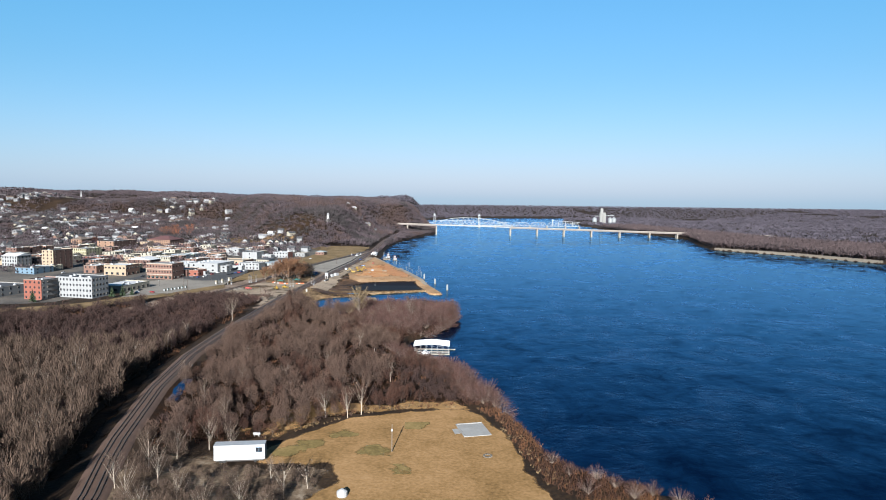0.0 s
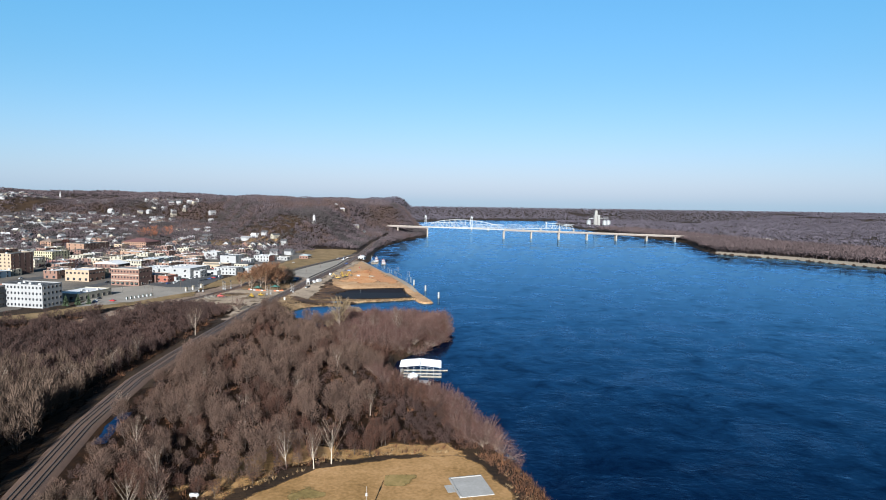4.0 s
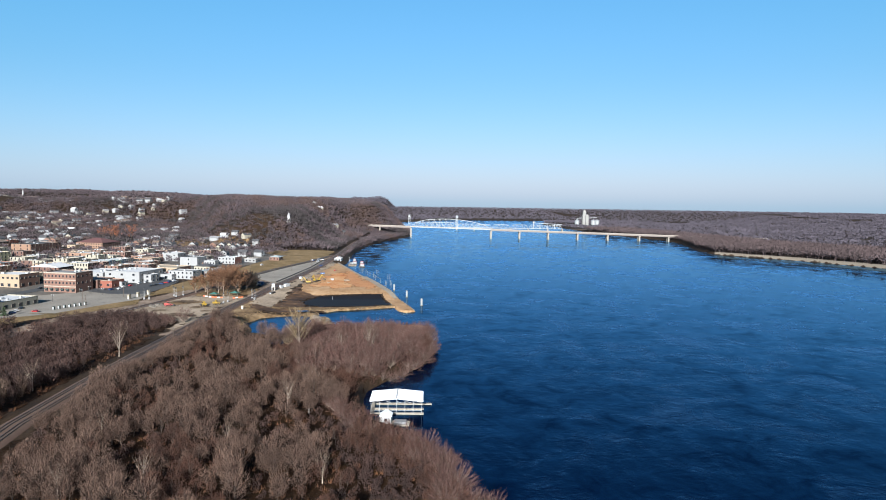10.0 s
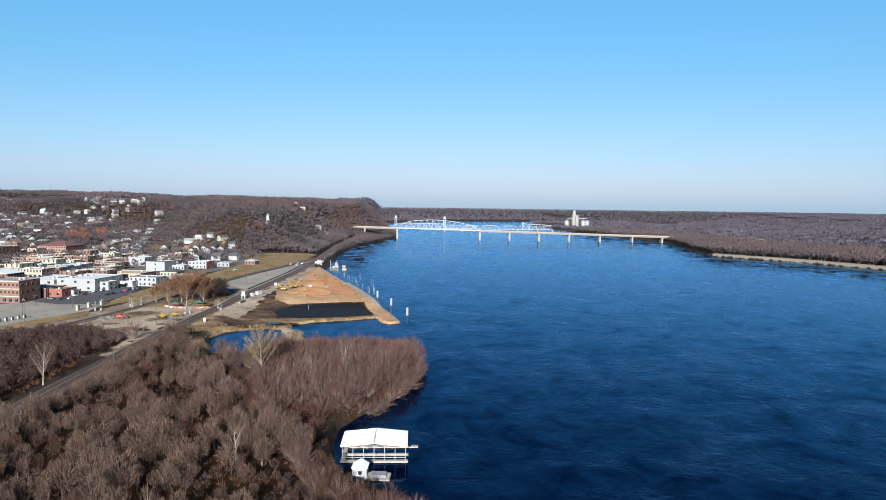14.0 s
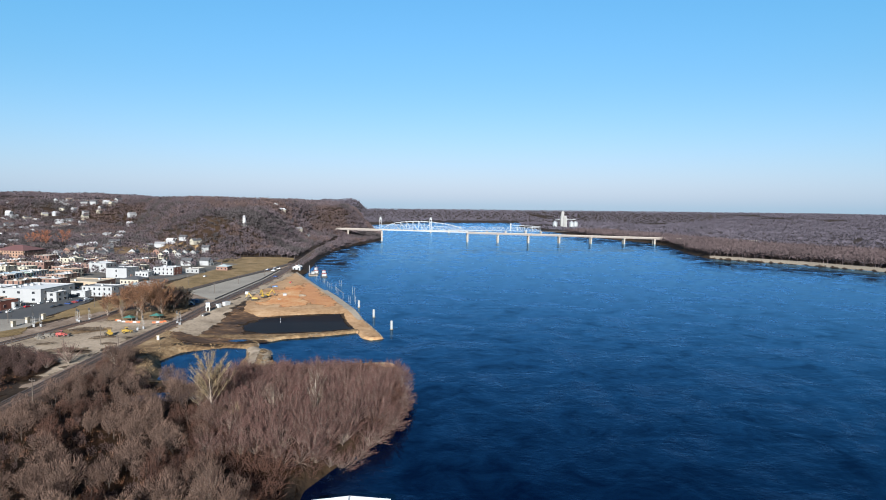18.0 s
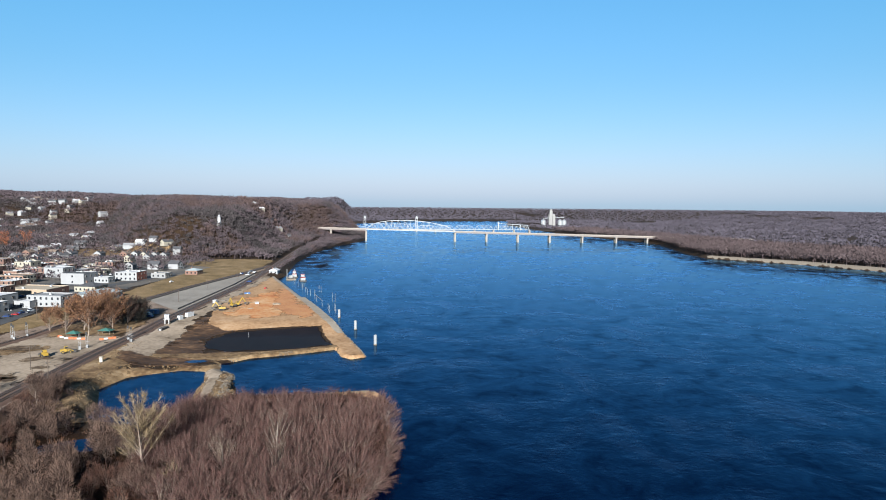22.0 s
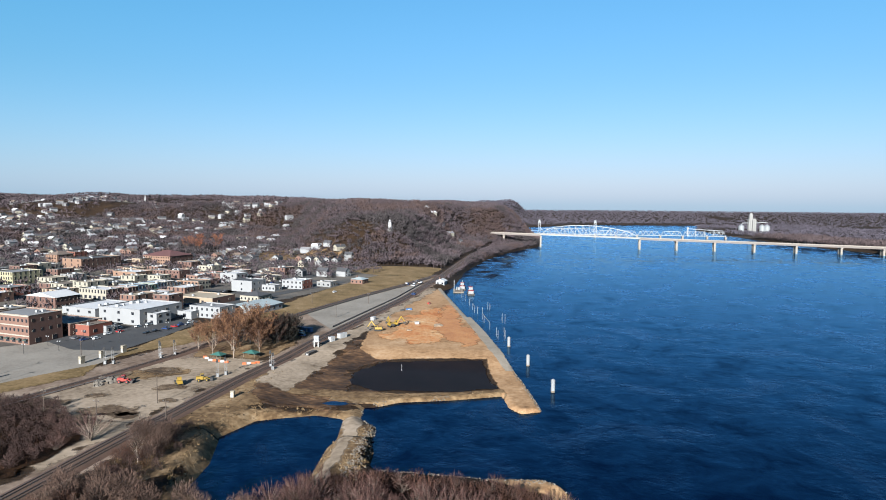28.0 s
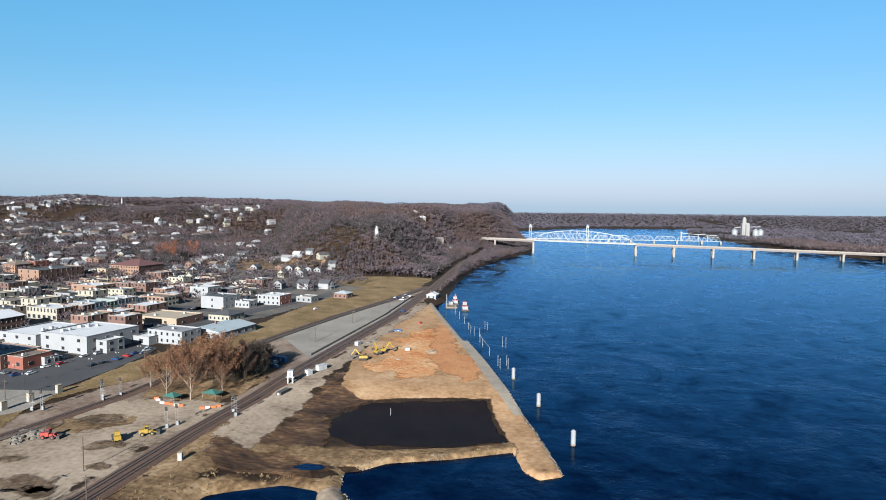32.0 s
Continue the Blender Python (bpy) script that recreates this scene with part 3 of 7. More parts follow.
patch("south_weeds", [(-102, 120), (-106, 190), (-96, 216), (-62, 203), (-36, 200), (-30, 190), (-40, 172), (-42, 120)], M_WEED, "brown weeds under the pale trees", "weeds", 0.17, 1.8, edge=6)
patch("glade_grass", [(-72, 236), (-60, 262), (-52, 284), (-44, 288), (-40, 270), (-28, 264), (-6, 268), (12, 270), (14, 262), (-12, 260), (-36, 252), (-50, 240), (-62, 226)], M_GRASS, "golden dry grass at the edge of the thicket", "grass", 0.2, 1.6, edge=7)
# ditch strip whose near-black colour paints the shade of the wood's edge
patch("ditch", [(rail_x(y) - 9.5, y) for y in dy] + [(rail_x(y) - 17, y) for y in dy[::-1]], M_LITTER_SHADE, "wet ditch beside the railway, painted near-black for the wood's shade", "ditch", 0.15, 2, edge=3)
patch("yard_edge_floor", [(-224, 546), (-206, 576), (-182, 570), (-164, 556), (-150, 548), (-142, 535), (-144, 510), (-200, 526)], M_LITTER_SHADE, "litter under scrub at the yard edge, darkened with painted shade", "woodland floor", 0.6, 1.6, edge=6)
patch("west_woodland_floor", [(-136, 200), (-146, 300), (-147, 460), (-150, 505), (-200, 530), (-222, 533), (-260, 482), (-330, 436), (-400, 400), (-400, 150), (-150, 150)], M_LITTER_SHADE, "leaf litter under the western wood, darkened with painted shade", "woodland floor", 0.1, 4, edge=5)
GA = radians(13.0)
GU, GV = Vector((math.sin(GA), math.cos(GA), 0)), Vector((-math.cos(GA), math.sin(GA), 0))


def street(name, p, along, length, width):
    a, b = (GU, GV) if along == "u" else (GV, GU)
    p = Vector((*p, 0))
    q = [p - b * width / 2, p - b * width / 2 + a * length, p + b * width / 2 + a * length, p + b * width / 2]
    patch(name, [(v.x, v.y) for v in q], M_ASPHALT, "grey asphalt town street", "road", 0.36, 6)


street("road_main", (-315, 640), "u", 520, 12)
street("road_third", (-398, 660), "u", 520, 12)
street("road_fourth", (-500, 700), "u", 480, 11)
street("road_hill", (-236, 776), "v", 380, 12)
street("road_broad", (-214, 862), "v", 420, 13)
street("road_north", (-190, 955), "v", 480, 12)
street("road_south", (-300, 735), "v", 330, 11)


def strip(fx, y0, y1, step, half, z0, z1, shoulder=0.0):
    """A long raised bed along a centre line, with sloped shoulders."""
    ys = np.arange(y0, y1 + step, step)
    xs = fx(ys)
    nx = np.gradient(xs, ys)
    nn = 1 / np.hypot(1, nx)
    V, F = [], []
    zb = np.maximum(height(xs, ys), 3.0)
    for k, (o, zz) in enumerate(((-half - shoulder, z0), (-half, z1), (half, z1), (half + shoulder, z0))):
        V.append(np.stack([xs + o * nn, ys - o * nx * nn, zb + zz], -1))
    n = len(ys)
    i = np.arange(n - 1)
    for k in range(3):
        F.append(np.stack([k * n + i, (k + 1) * n + i, (k + 1) * n + i + 1, k * n + i + 1], -1))
    return np.concatenate(V), np.concatenate(F)


def railway(name, fx, y0, y1, offs, half, label):
    top = thing(name, Matrix(), label, "railway", kind="structure")
    part("ballast", mesh_np("ballast", *strip(fx, y0, y1, 4, half, 0.05, 0.75, 1.6), M_BALLAST), None, top)
    for o in offs:
        for r in (-0.75, 0.75):
            part("rail", mesh_np("rail", *strip(lambda y: fx(y) + o + r, y0, y1, 4, 0.07, 0.75, 1.05), M_RAIL), None, top)
        ys = np.arange(max(y0, 130), min(y1, 900), 1.3)
        xs = fx(ys) + o
        zb = np.maximum(height(xs, ys), 3.0) + 0.79
        V = np.stack([np.stack([xs + sx * 1.3, ys + sy * 0.14, zb + 0.06], -1) for sx, sy in ((-1, -1), (1, -1), (1, 1), (-1, 1))], 1).reshape(-1, 3)
        t = part("sleepers", mesh_np("sleepers", V, np.arange(len(V)).reshape(-1, 4), M_TIE), None, top, "dark timber sleepers in ballast")
        t["kind"] = "stuff"
    return top


railway("railway_main", rail_x, 60, 1600, (-2.0, 2.0), 3.9, "double railway track on brown ballast along the river")
railway("railway_levee", rail2_x, 300, 1060, (0,), 2.6, "single railway track on a low ballast bed by the levee")
for nm, fx, y0, y1, lab in (("flood_wall", lambda y: rail2_x(y) + 4.2, 770, 1030, "low dark stained wall beside the levee track"), ("retaining_wall", lambda y: rail_x(y) - 7.5, 745, 985, "low dark wall along the edge of the car park")):
    V, F = strip(fx, y0, y1, 5, 0.25, 0.0, 1.3, 0.02)
    tagged(new(nm, mesh_np(nm, V, F, M_DARKWALL)), lab, "wall", kind="structure")

# ---- trees ----
M_BARK = mat("grey_brown_bark", [(0.0284, 0.0205, 0.0158), (0.063, 0.0473, 0.0378)], 0.9, 0.4, 3, 0.4, 0.03, objrand=0.3)
M_WSTEM = mat("grey_tan_willow_bark", [(0.117, 0.08775, 0.06786), (0.2574, 0.2048, 0.1638)], 0.9, 0.4, 3, 0.3, 0.02, objrand=0.3)
M_PALE = mat("pale_sycamore_bark", [(0.22, 0.18, 0.14), (0.38, 0.33, 0.27)], 0.85, 0.5, 3, 0.3, 0.03)
M_TW_GREY = mat("grey_lilac_twigs", [(0.02998, 0.01641, 0.01104), (0.06638, 0.03833, 0.02615), (0.113, 0.06812, 0.04834)], 0.95, 0.05, 0.35, 0, island=0.42, contrast=0.28)
M_TW_RED = mat("red_brown_twigs", [(0.01512, 0.00558, 0.00306), (0.04442, 0.01665, 0.00828), (0.08505, 0.0351, 0.0189)], 0.95, 0.05, 0.35, 0, island=0.42, contrast=0.28)
M_TW_PURPLE = mat("purple_willow_twigs", [(0.0286, 0.01153, 0.008881), (0.06281, 0.02797, 0.02205), (0.1086, 0.05546, 0.04464)], 0.95, 0.05, 0.35, 0, island=0.42, contrast=0.28)
M_TW_PALE = mat("pale_straw_twigs", [(0.02916, 0.01733, 0.0111), (0.06314, 0.03948, 0.02592), (0.1069, 0.07046, 0.05003)], 0.95, 0.05, 0.35, 0, island=0.42, contrast=0.28)
M_TW_DARK = mat("dark_purple_brown_twigs", [(0.01071, 0.00493, 0.003634), (0.03035, 0.01403, 0.0105), (0.06248, 0.0323, 0.02503)], 0.95, 0.05, 0.35, 0, island=0.42, contrast=0.28)
M_BRUSH = mat("brown_brush", [(0.014, 0.005, 0.0019), (0.055, 0.02, 0.0062), (0.13, 0.055, 0.018)], 0.95, 0.04, 0.3, 0, island=0.4, contrast=0.26)
# the mauve tint stands for haze, painted into the twig colour
M_FAR = mat("far_bare_woods", [(0.02486, 0.01785, 0.02041), (0.05198, 0.03819, 0.04295), (0.09266, 0.07006, 0.07712)], 0.95, 0.012, 0.12, 0, island=0.22, contrast=0.26)
M_FARRED = mat("far_red_brown_woods", [(0.0217, 0.01302, 0.01193), (0.05424, 0.03363, 0.03037), (0.09546, 0.06292, 0.05641)], 0.95, 0.012, 0.12, 0, island=0.25, contrast=0.28)
M_FARDARK = mat("far_dark_woods", [(0.01293, 0.01034, 0.01058), (0.03056, 0.02468, 0.02527), (0.06464, 0.05406, 0.05523)], 0.95, 0.012, 0.12, 0, island=0.25, contrast=0.28)
M_FAREAST = mat("far_bank_bare_woods", [(0.021, 0.0137, 0.0142), (0.05, 0.0338, 0.0348), (0.088, 0.063, 0.065)], 0.95, 0.008, 0.1, 0, island=0.25, contrast=0.26)
# blue of the distance haze is mixed into this wood colour
M_FARHAZE = mat("hazy_distant_woods", [(0.02945, 0.0248, 0.03417), (0.04805, 0.04108, 0.05452), (0.0713, 0.062, 0.07975)], 0.95, 0.006, 0.08, 0, island=0.12, contrast=0.26)
M_RUST = mat("rust_brown_oak_leaves", [(0.05407, 0.0216, 0.009288), (0.1153, 0.05098, 0.02088), (0.1935, 0.1004, 0.04255)], 0.9, 0.15, 1, 0, island=0.5)
M_ORANGE = mat("orange_brown_leaves", [(0.192, 0.06, 0.0216), (0.336, 0.114, 0.042)], 0.9, 0.15, 1, 0, island=0.5)
M_DKLEAF = mat("dark_withered_leaves", [(0.0072, 0.006, 0.0048), (0.018, 0.0132, 0.0096), (0.036, 0.0252, 0.018)], 0.9, 0.15, 1, 0, island=0.5)
M_FIR = mat("dark_green_needles", [(0.012, 0.022, 0.012), (0.03, 0.05, 0.022), (0.055, 0.075, 0.03)], 0.9, 0.3, 1, 0, island=0.5)


def blades(a, d, length, width, rng):
    """Thin tapering triangles from points a along directions d."""
    side = np.cross(d, rng.normal(size=d.shape))
    side /= np.linalg.norm(side, axis=1, keepdims=True) + 1e-9
    w = (width * 0.5)[:, None] * side
    V = np.stack([a - w, a + w, a + d * length[:, None]], 1).reshape(-1, 3)
    return V, np.arange(len(V)).reshape(-1, 3)


def joined(*some):
    V, F, n = [], [], 0
    for v, f in some:
        V.append(v)
        F.append(f + n)
        n += len(v)
    return np.concatenate(V), np.concatenate(F)


def rooted(parts):
    """Limbs tied to the first piece by small webs, so that the wood is one piece."""
    V, F = joined(*parts)
    n0 = len(parts[0][0])
    at, web = n0, []
    for v, f in parts[1:]:
        near = int(np.argmin(np.linalg.norm(V[:n0] - v[0], axis=1)))
        web.append((at, at + 1, near))
        at += len(v)
    return V, np.concatenate([F, np.array(web)])


def limb(a, b, ra, rb, n=4):
    """Triangles of a tapered n-sided limb."""
    a, b = np.array(a, float), np.array(b, float)
    d = (b - a) / (np.linalg.norm(b - a) + 1e-9)
    s = np.cross(d, (0.3, 0.2, 0.9) if abs(d[2]) < 0.9 else (1, 0, 0))
    s /= np.linalg.norm(s)
    u = np.cross(d, s)
    ang = np.arange(n) * 2 * np.pi / n
    ring = np.cos(ang)[:, None] * s + np.sin(ang)[:, None] * u
    V = np.concatenate([a + ra * ring, b + rb * ring])
    F = []
    for i in range(n):
        j = (i + 1) % n
        F += [(i, j, n + j), (i, n + j, n + i)]
    return V, np.array(F)


def bare_tree(seed, H, R, nl, nt, wood=0.16, up=0.55, low=0.25, tw=0.07, tl=0.2, leafy=0):
    """Trunk with limbs, and a crown of fine twigs, as two triangle meshes standing at the origin."""
    rng = np.random.RandomState(seed)
    bend = rng.normal(0, 0.03 * H, 2)
    mids = [np.array([0, 0, -0.4]), np.array([bend[0] * 0.5, bend[1] * 0.5, H * 0.35]), np.array([bend[0], bend[1], H * 0.72])]
    wood_parts = [limb(mids[0], mids[1], wood, wood * 0.7, 5), limb(mids[1], mids[2], wood * 0.7, wood * 0.25, 4)]
    starts, dirs, lens = [], [], []
    for i in range(nl):
        f = low + (0.95 - low) * (i + rng.rand()) / nl
        p = mids[0] * 0 + (mids[1] * min(f / 0.5, 1) + (mids[2] - mids[1]) * max(0, (f - 0.5) / 0.5))
        az = rng.rand() * 2 * np.pi
        out = R * (1 - 0.55 * f) * rng.uniform(0.7, 1.1)
        rise = out * up * 2 + H * 0.14
        q = p + np.array([np.cos(az) * out, np.sin(az) * out, rise])
        q[2] = min(q[2], H * rng.uniform(0.9, 1.0))
        wood_parts.append(limb(p, q, wood * 0.42 * (1.2 - f), wood * 0.08, 3))
        n = nt // nl
        t = rng.uniform(0.2, 1.0, n)
        starts.append(p + t[:, None] * (q - p))
        d = (q - p) / np.linalg.norm(q - p) + rng.normal(0, 0.55, (n, 3)) + np.array([0, 0, 0.35 * up])
        dirs.append(d / np.linalg.norm(d, axis=1, keepdims=True))
        lens.append(rng.uniform(0.5, 1.0, n) * tl * H * (1.15 - 0.5 * t))
    a, d, L = np.concatenate(starts), np.concatenate(dirs), np.concatenate(lens)
    crown = blades(a, d, L, np.full(len(L), tw) * rng.uniform(0.7, 1.4, len(L)), rng)
    if leafy:
        k = rng.randint(0, len(a), leafy)
        c = a[k] + d[k] * (L[k] * rng.rand(leafy))[:, None] + rng.normal(0, 0.25, (leafy, 3))
        dd = rng.normal(size=(leafy, 3))
        dd /= np.linalg.norm(dd, axis=1, keepdims=True)
        lv = blades(c, dd, rng.uniform(0.2, 0.45, leafy), rng.uniform(0.18, 0.36, leafy), rng)
        return rooted(wood_parts), crown, lv
    return rooted(wood_parts), crown


def puff_tree(seed, H, R, n, wood=0.08, tw=0.055, tl=1.2, base=0.16, up=0.55, wisp=0.35):
    """A young bare tree with a soft rounded crown of very fine twigs."""
    rng = np.random.RandomState(seed)
    stems = [limb((0, 0, -0.3), (rng.normal(0, 0.3), rng.normal(0, 0.3), H * 0.6), wood, wood * 0.3, 4)]
    for i in range(5):
        az = rng.rand() * 6.28
        stems.append(limb((0, 0, H * rng.uniform(0.02, 0.3)), (np.cos(az) * R * 0.55, np.sin(az) * R * 0.55, H * rng.uniform(0.55, 0.85)), wood * 0.6, wood * 0.15, 3))
    u = rng.normal(size=(n, 3))
    u /= np.linalg.norm(u, axis=1, keepdims=True)
    lobes = 1 + 0.3 * np.sin(3 * np.arctan2(u[:, 1], u[:, 0]) + seed) * np.cos(2.3 * u[:, 2] + seed)
    r = rng.rand(n) ** 0.3 * lobes
    c = np.array([0, 0, H * (0.5 + base * 0.5)])
    half = H * (0.5 - base * 0.5)
    a = c + u * r[:, None] * np.array([R, R, half]) * 0.86
    a[:, 2] = np.maximum(a[:, 2], 0.1)
    d = u * np.array([0.7, 0.7, 0.45]) + np.array([0, 0, up]) + rng.normal(0, wisp, (n, 3))
    d /= np.linalg.norm(d, axis=1, keepdims=True)
    crown = blades(a, d, tl * rng.uniform(0.5, 1.1, n), tw * rng.uniform(0.7, 1.5, n), rng)
    return rooted(stems), crown


def spread(base, xs, ys, sizes, rng, sink=0.0, zs=None):
    """Many turned and scaled copies of one triangle mesh, as one mesh."""
    V, F = base
    n = len(xs)
    az = rng.rand(n) * 2 * np.pi
    c, s = np.cos(az)[:, None], np.sin(az)[:, None]
    k = np.asarray(sizes)[:, None]
    kw = k * rng.uniform(0.85, 1.2, (n, 1))
    lean = rng.normal(0, 0.05, (n, 2))
    X = (V[None, :, 0] * c - V[None, :, 1] * s) * kw + lean[:, :1] * V[None, :, 2] * k
    Y = (V[None, :, 0] * s + V[None, :, 1] * c) * kw + lean[:, 1:] * V[None, :, 2] * k
    Z = V[None, :, 2] * k
    zb = height(xs, ys) if zs is None else zs
    P = np.stack([X + xs[:, None], Y + ys[:, None], Z + zb[:, None] - sink], -1)
    return P.reshape(-1, 3), (F[None] + (np.arange(n) * len(V))[:, None, None]).reshape(-1, 3)


def scatter(poly, gap, seed, keep=None):
    """Points on a jittered grid inside a polygon, on dry ground."""
    rng = np.random.RandomState(seed)
    xs, ys = [p[0] for p in poly], [p[1] for p in poly]
    X, Y = np.meshgrid(np.arange(min(xs), max(xs), gap), np.arange(min(ys), max(ys), gap))
    X, Y = X.ravel() + rng.uniform(-0.6, 0.6, X.size) * gap, Y.ravel() + rng.uniform(-0.6, 0.6, X.size) * gap
    ok = (poly_sd(X, Y, poly) > 0) & (height(X, Y) > 0.6)
    if keep is not None:
        ok &= keep(X, Y)
    return X[ok], Y[ok]


def stuff(name, meshes, material, label, category):
    V, F = joined(*meshes)
    ob = new(name, mesh_np(name, V, F, material))
    return tagged(ob, label, category, kind="stuff")


CLEAR = [(-66, 212), (-55, 222), (-44, 237), (-33, 249), (-10, 258), (13, 260), (22, 252), (29, 231), (33, 205), (36, 188), (42, 150), (-42, 130), (-42, 172), (-32, 190), (-36, 200), (-80, 200), (-82, 212)]


def off_ways(X, Y):
    return (np.abs(X - rail_x(Y)) > 10) & (poly_sd(X, Y, CLEAR) < -1.0) & (poly_sd(X, Y, POND) < -3)


def vary(X, Y, scale, seed):
    return np.array([noise.noise(Vector((x / scale, y / scale, seed))) for x, y in zip(X, Y)])


FLOOD = [(-92, 483), (-77, 490), (-58, 490), (-55, 483), (-74, 479), (-89, 477)]
WOOD_MID = [(-123, 262), (-126, 340), (-127, 440), (-124, 545), (-112, 545), (-100, 500), (-66, 500), (-50, 478), (-46, 440), (-42, 405), (-28, 392), (-20, 368), (2, 332), (20, 285), (-12, 263), (-40, 246), (-62, 226), (-100, 220), (-108, 240)]
GROVE = [(-46, 420), (-14, 412), (-4, 418), (4, 434), (13, 450), (16, 475), (16, 505), (9, 521), (-8, 527), (-40, 528), (-56, 520), (-64, 500), (-55, 470)]
WOOD_WEST = [(-132, 262), (-141, 340), (-146, 460), (-148, 500), (-175, 515), (-200, 530), (-222, 535), (-240, 520), (-262, 480), (-330, 440), (-330, 430), (-180, 205), (-140, 150), (-100, 150), (-114, 205), (-124, 240)]
BANK_S = [(34, 262), (24, 292), (17, 318), (6, 330), (-10, 338), (-22, 362), (-30, 372), (-18, 345), (6, 310), (14, 285), (18, 265)]

rng = np.random.RandomState(11)
sap = [puff_tree(100 + i, 8.8, 3.1, 880, 0.09, 0.1, 1.05, 0.14, 0.8, 0.22) for i in range(5)]
X, Y = scatter(WOOD_MID, 4.9, 21, lambda x, y: off_ways(x, y) & (poly_sd(x, y, FLOOD) < -1))
nz = vary(X, Y, 28, 1.7)
k = vary(X, Y, 13, 1.7) + 0.5 * nz + rng.uniform(-0.15, 0.15, len(X)) > -0.05
XG, YG = X[~k], Y[~k]
X, Y, nz = X[k], Y[k], nz[k]
S = rng.uniform(0.6, 1.3, len(X)) * (0.95 + 0.3 * nz)
S *= np.where(Y > 470, 0.95, 1.0)
kind = rng.randint(0, 5, len(X))
red = (vary(X, Y, 22, 5.1) + rng.uniform(-0.2, 0.2, len(X)) > 0.16) | (X > -24 + 0.12 * (Y - 300))
stuff("thicket_stems", [spread(sap[i][0], X[kind == i], Y[kind == i], S[kind == i], np.random.RandomState(50 + i)) for i in range(5)], M_BARK, "thin grey-brown stems of young bare trees", "thicket")
stuff("thicket", [spread(sap[i][1], X[(kind == i) & ~red], Y[(kind == i) & ~red], S[(kind == i) & ~red], np.random.RandomState(50 + i)) for i in range(5)], M_TW_GREY, "feathery grey crowns of young bare trees", "thicket")
stuff("red_thicket", [spread(sap[i][1], X[(kind == i) & red], Y[(kind == i) & red], S[(kind == i) & red] * 0.72, np.random.RandomState(60 + i)) for i in range(5)], M_TW_RED, "red-brown leafless scrub among the saplings", "thicket")

WOOD_S = [(-100, 150), (-104, 190), (-116, 240), (-100, 224), (-84, 214), (-84, 202), (-62, 200), (-40, 196), (-34, 188), (-44, 172), (-46, 120), (-90, 120)]
X, Y = scatter(WOOD_S, 6.2, 26, off_ways)
stuff("south_thicket", [spread(sap[i][1], X[i::5], Y[i::5], rng.uniform(0.6, 1.0, len(X[i::5])) * np.where((X[i::5] > -84) & (Y[i::5] > 178), 0.42, 1.0), np.random.RandomState(64 + i)) for i in range(5)], M_TW_PALE, "pale feathery thicket behind the clearing", "thicket")
pop = [puff_tree(200 + i, 13.5, 2.7, 380, 0.12, 0.2, 2.4, 0.04, 1.3, 0.2) for i in range(4)]
X, Y = scatter(WOOD_WEST, 5.0, 22, lambda x, y: off_ways(x, y) & (x < rail_x(y) - 14))
nz = vary(X, Y, 40, 9.7)
front = ss((430 - Y) / 160)
S = rng.uniform(0.7, 1.1, len(X)) * (0.5 + 0.5 * front) * (1 + 0.25 * nz)
low = Y < 440
X, Y, nz, front, S = X[low], Y[low], nz[low], front[low], S[low]
kind = rng.randint(0, 4, len(X))
pale = (front + 0.5 * nz + rng.uniform(-0.3, 0.3, len(X))) > 0.5
stuff("west_wood_stems", [spread(pop[i][0], X[kind == i], Y[kind == i], S[kind == i], np.random.RandomState(70 + i)) for i in range(4)], M_BARK, "grey stems of a dense bare wood", "wood")
stuff("west_wood_pale", [spread(pop[i][1], X[(kind == i) & pale], Y[(kind == i) & pale], S[(kind == i) & pale], np.random.RandomState(70 + i)) for i in range(4)], M_TW_PALE, "pale straw-grey crowns of tall bare poplars", "wood")
stuff("west_wood_brown", [spread(pop[i][1], X[(kind == i) & ~pale], Y[(kind == i) & ~pale], S[(kind == i) & ~pale], np.random.RandomState(80 + i)) for i in range(4)], M_TW_DARK, "red-brown crowns of low bare scrub", "wood")

scrub = [puff_tree(260 + i, 6.5, 2.6, 150, 0.08, 0.22, 1.5, 0.03, 0.7, 0.24) for i in range(4)]
X, Y = scatter([(-146, 385), (-147, 460), (-149, 503), (-178, 517), (-204, 532), (-226, 537), (-240, 520), (-262, 480), (-330, 440), (-330, 430), (-260, 330), (-165, 385)], 4.2, 27, lambda x, y: off_ways(x, y) & (vary(x, y, 16, 7.7) > -0.22))
S = rng.uniform(0.55, 1.35, len(X)) * (0.9 + 0.35 * vary(X, Y, 20, 2.9))
patch("flooded_hollow", FLOOD, M_WATER, "still dark water flooding a hollow in the wood", "pool", 0.3, 1.0, edge=0.7)
XS, YS = scatter(WOOD_S, 3.4, 71, off_ways)
stuff("south_brush", [spread(scrub[i][1], XS[i::4], YS[i::4], rng.uniform(0.2, 0.5, len(XS[i::4])), np.random.RandomState(150 + i)) for i in range(4)], M_TW_PALE, "low pale brush between the trees south of the clearing", "brush")
XH, YH = scatter([(36, 262), (26, 290), (16, 318), (0, 332), (-14, 345), (-26, 345), (-10, 300), (4, 268)], 3.2, 69)
XG, YG = np.concatenate([XG, XH]), np.concatenate([YG, YH])
SG = rng.uniform(0.3, 0.65, len(XG))
stuff("undergrowth", [spread(scrub[i][1], XG[i::4], YG[i::4], SG[i::4], np.random.RandomState(140 + i)) for i in range(4)], M_TW_DARK, "low dark red-brown undergrowth in the hollows of the thicket", "scrub")
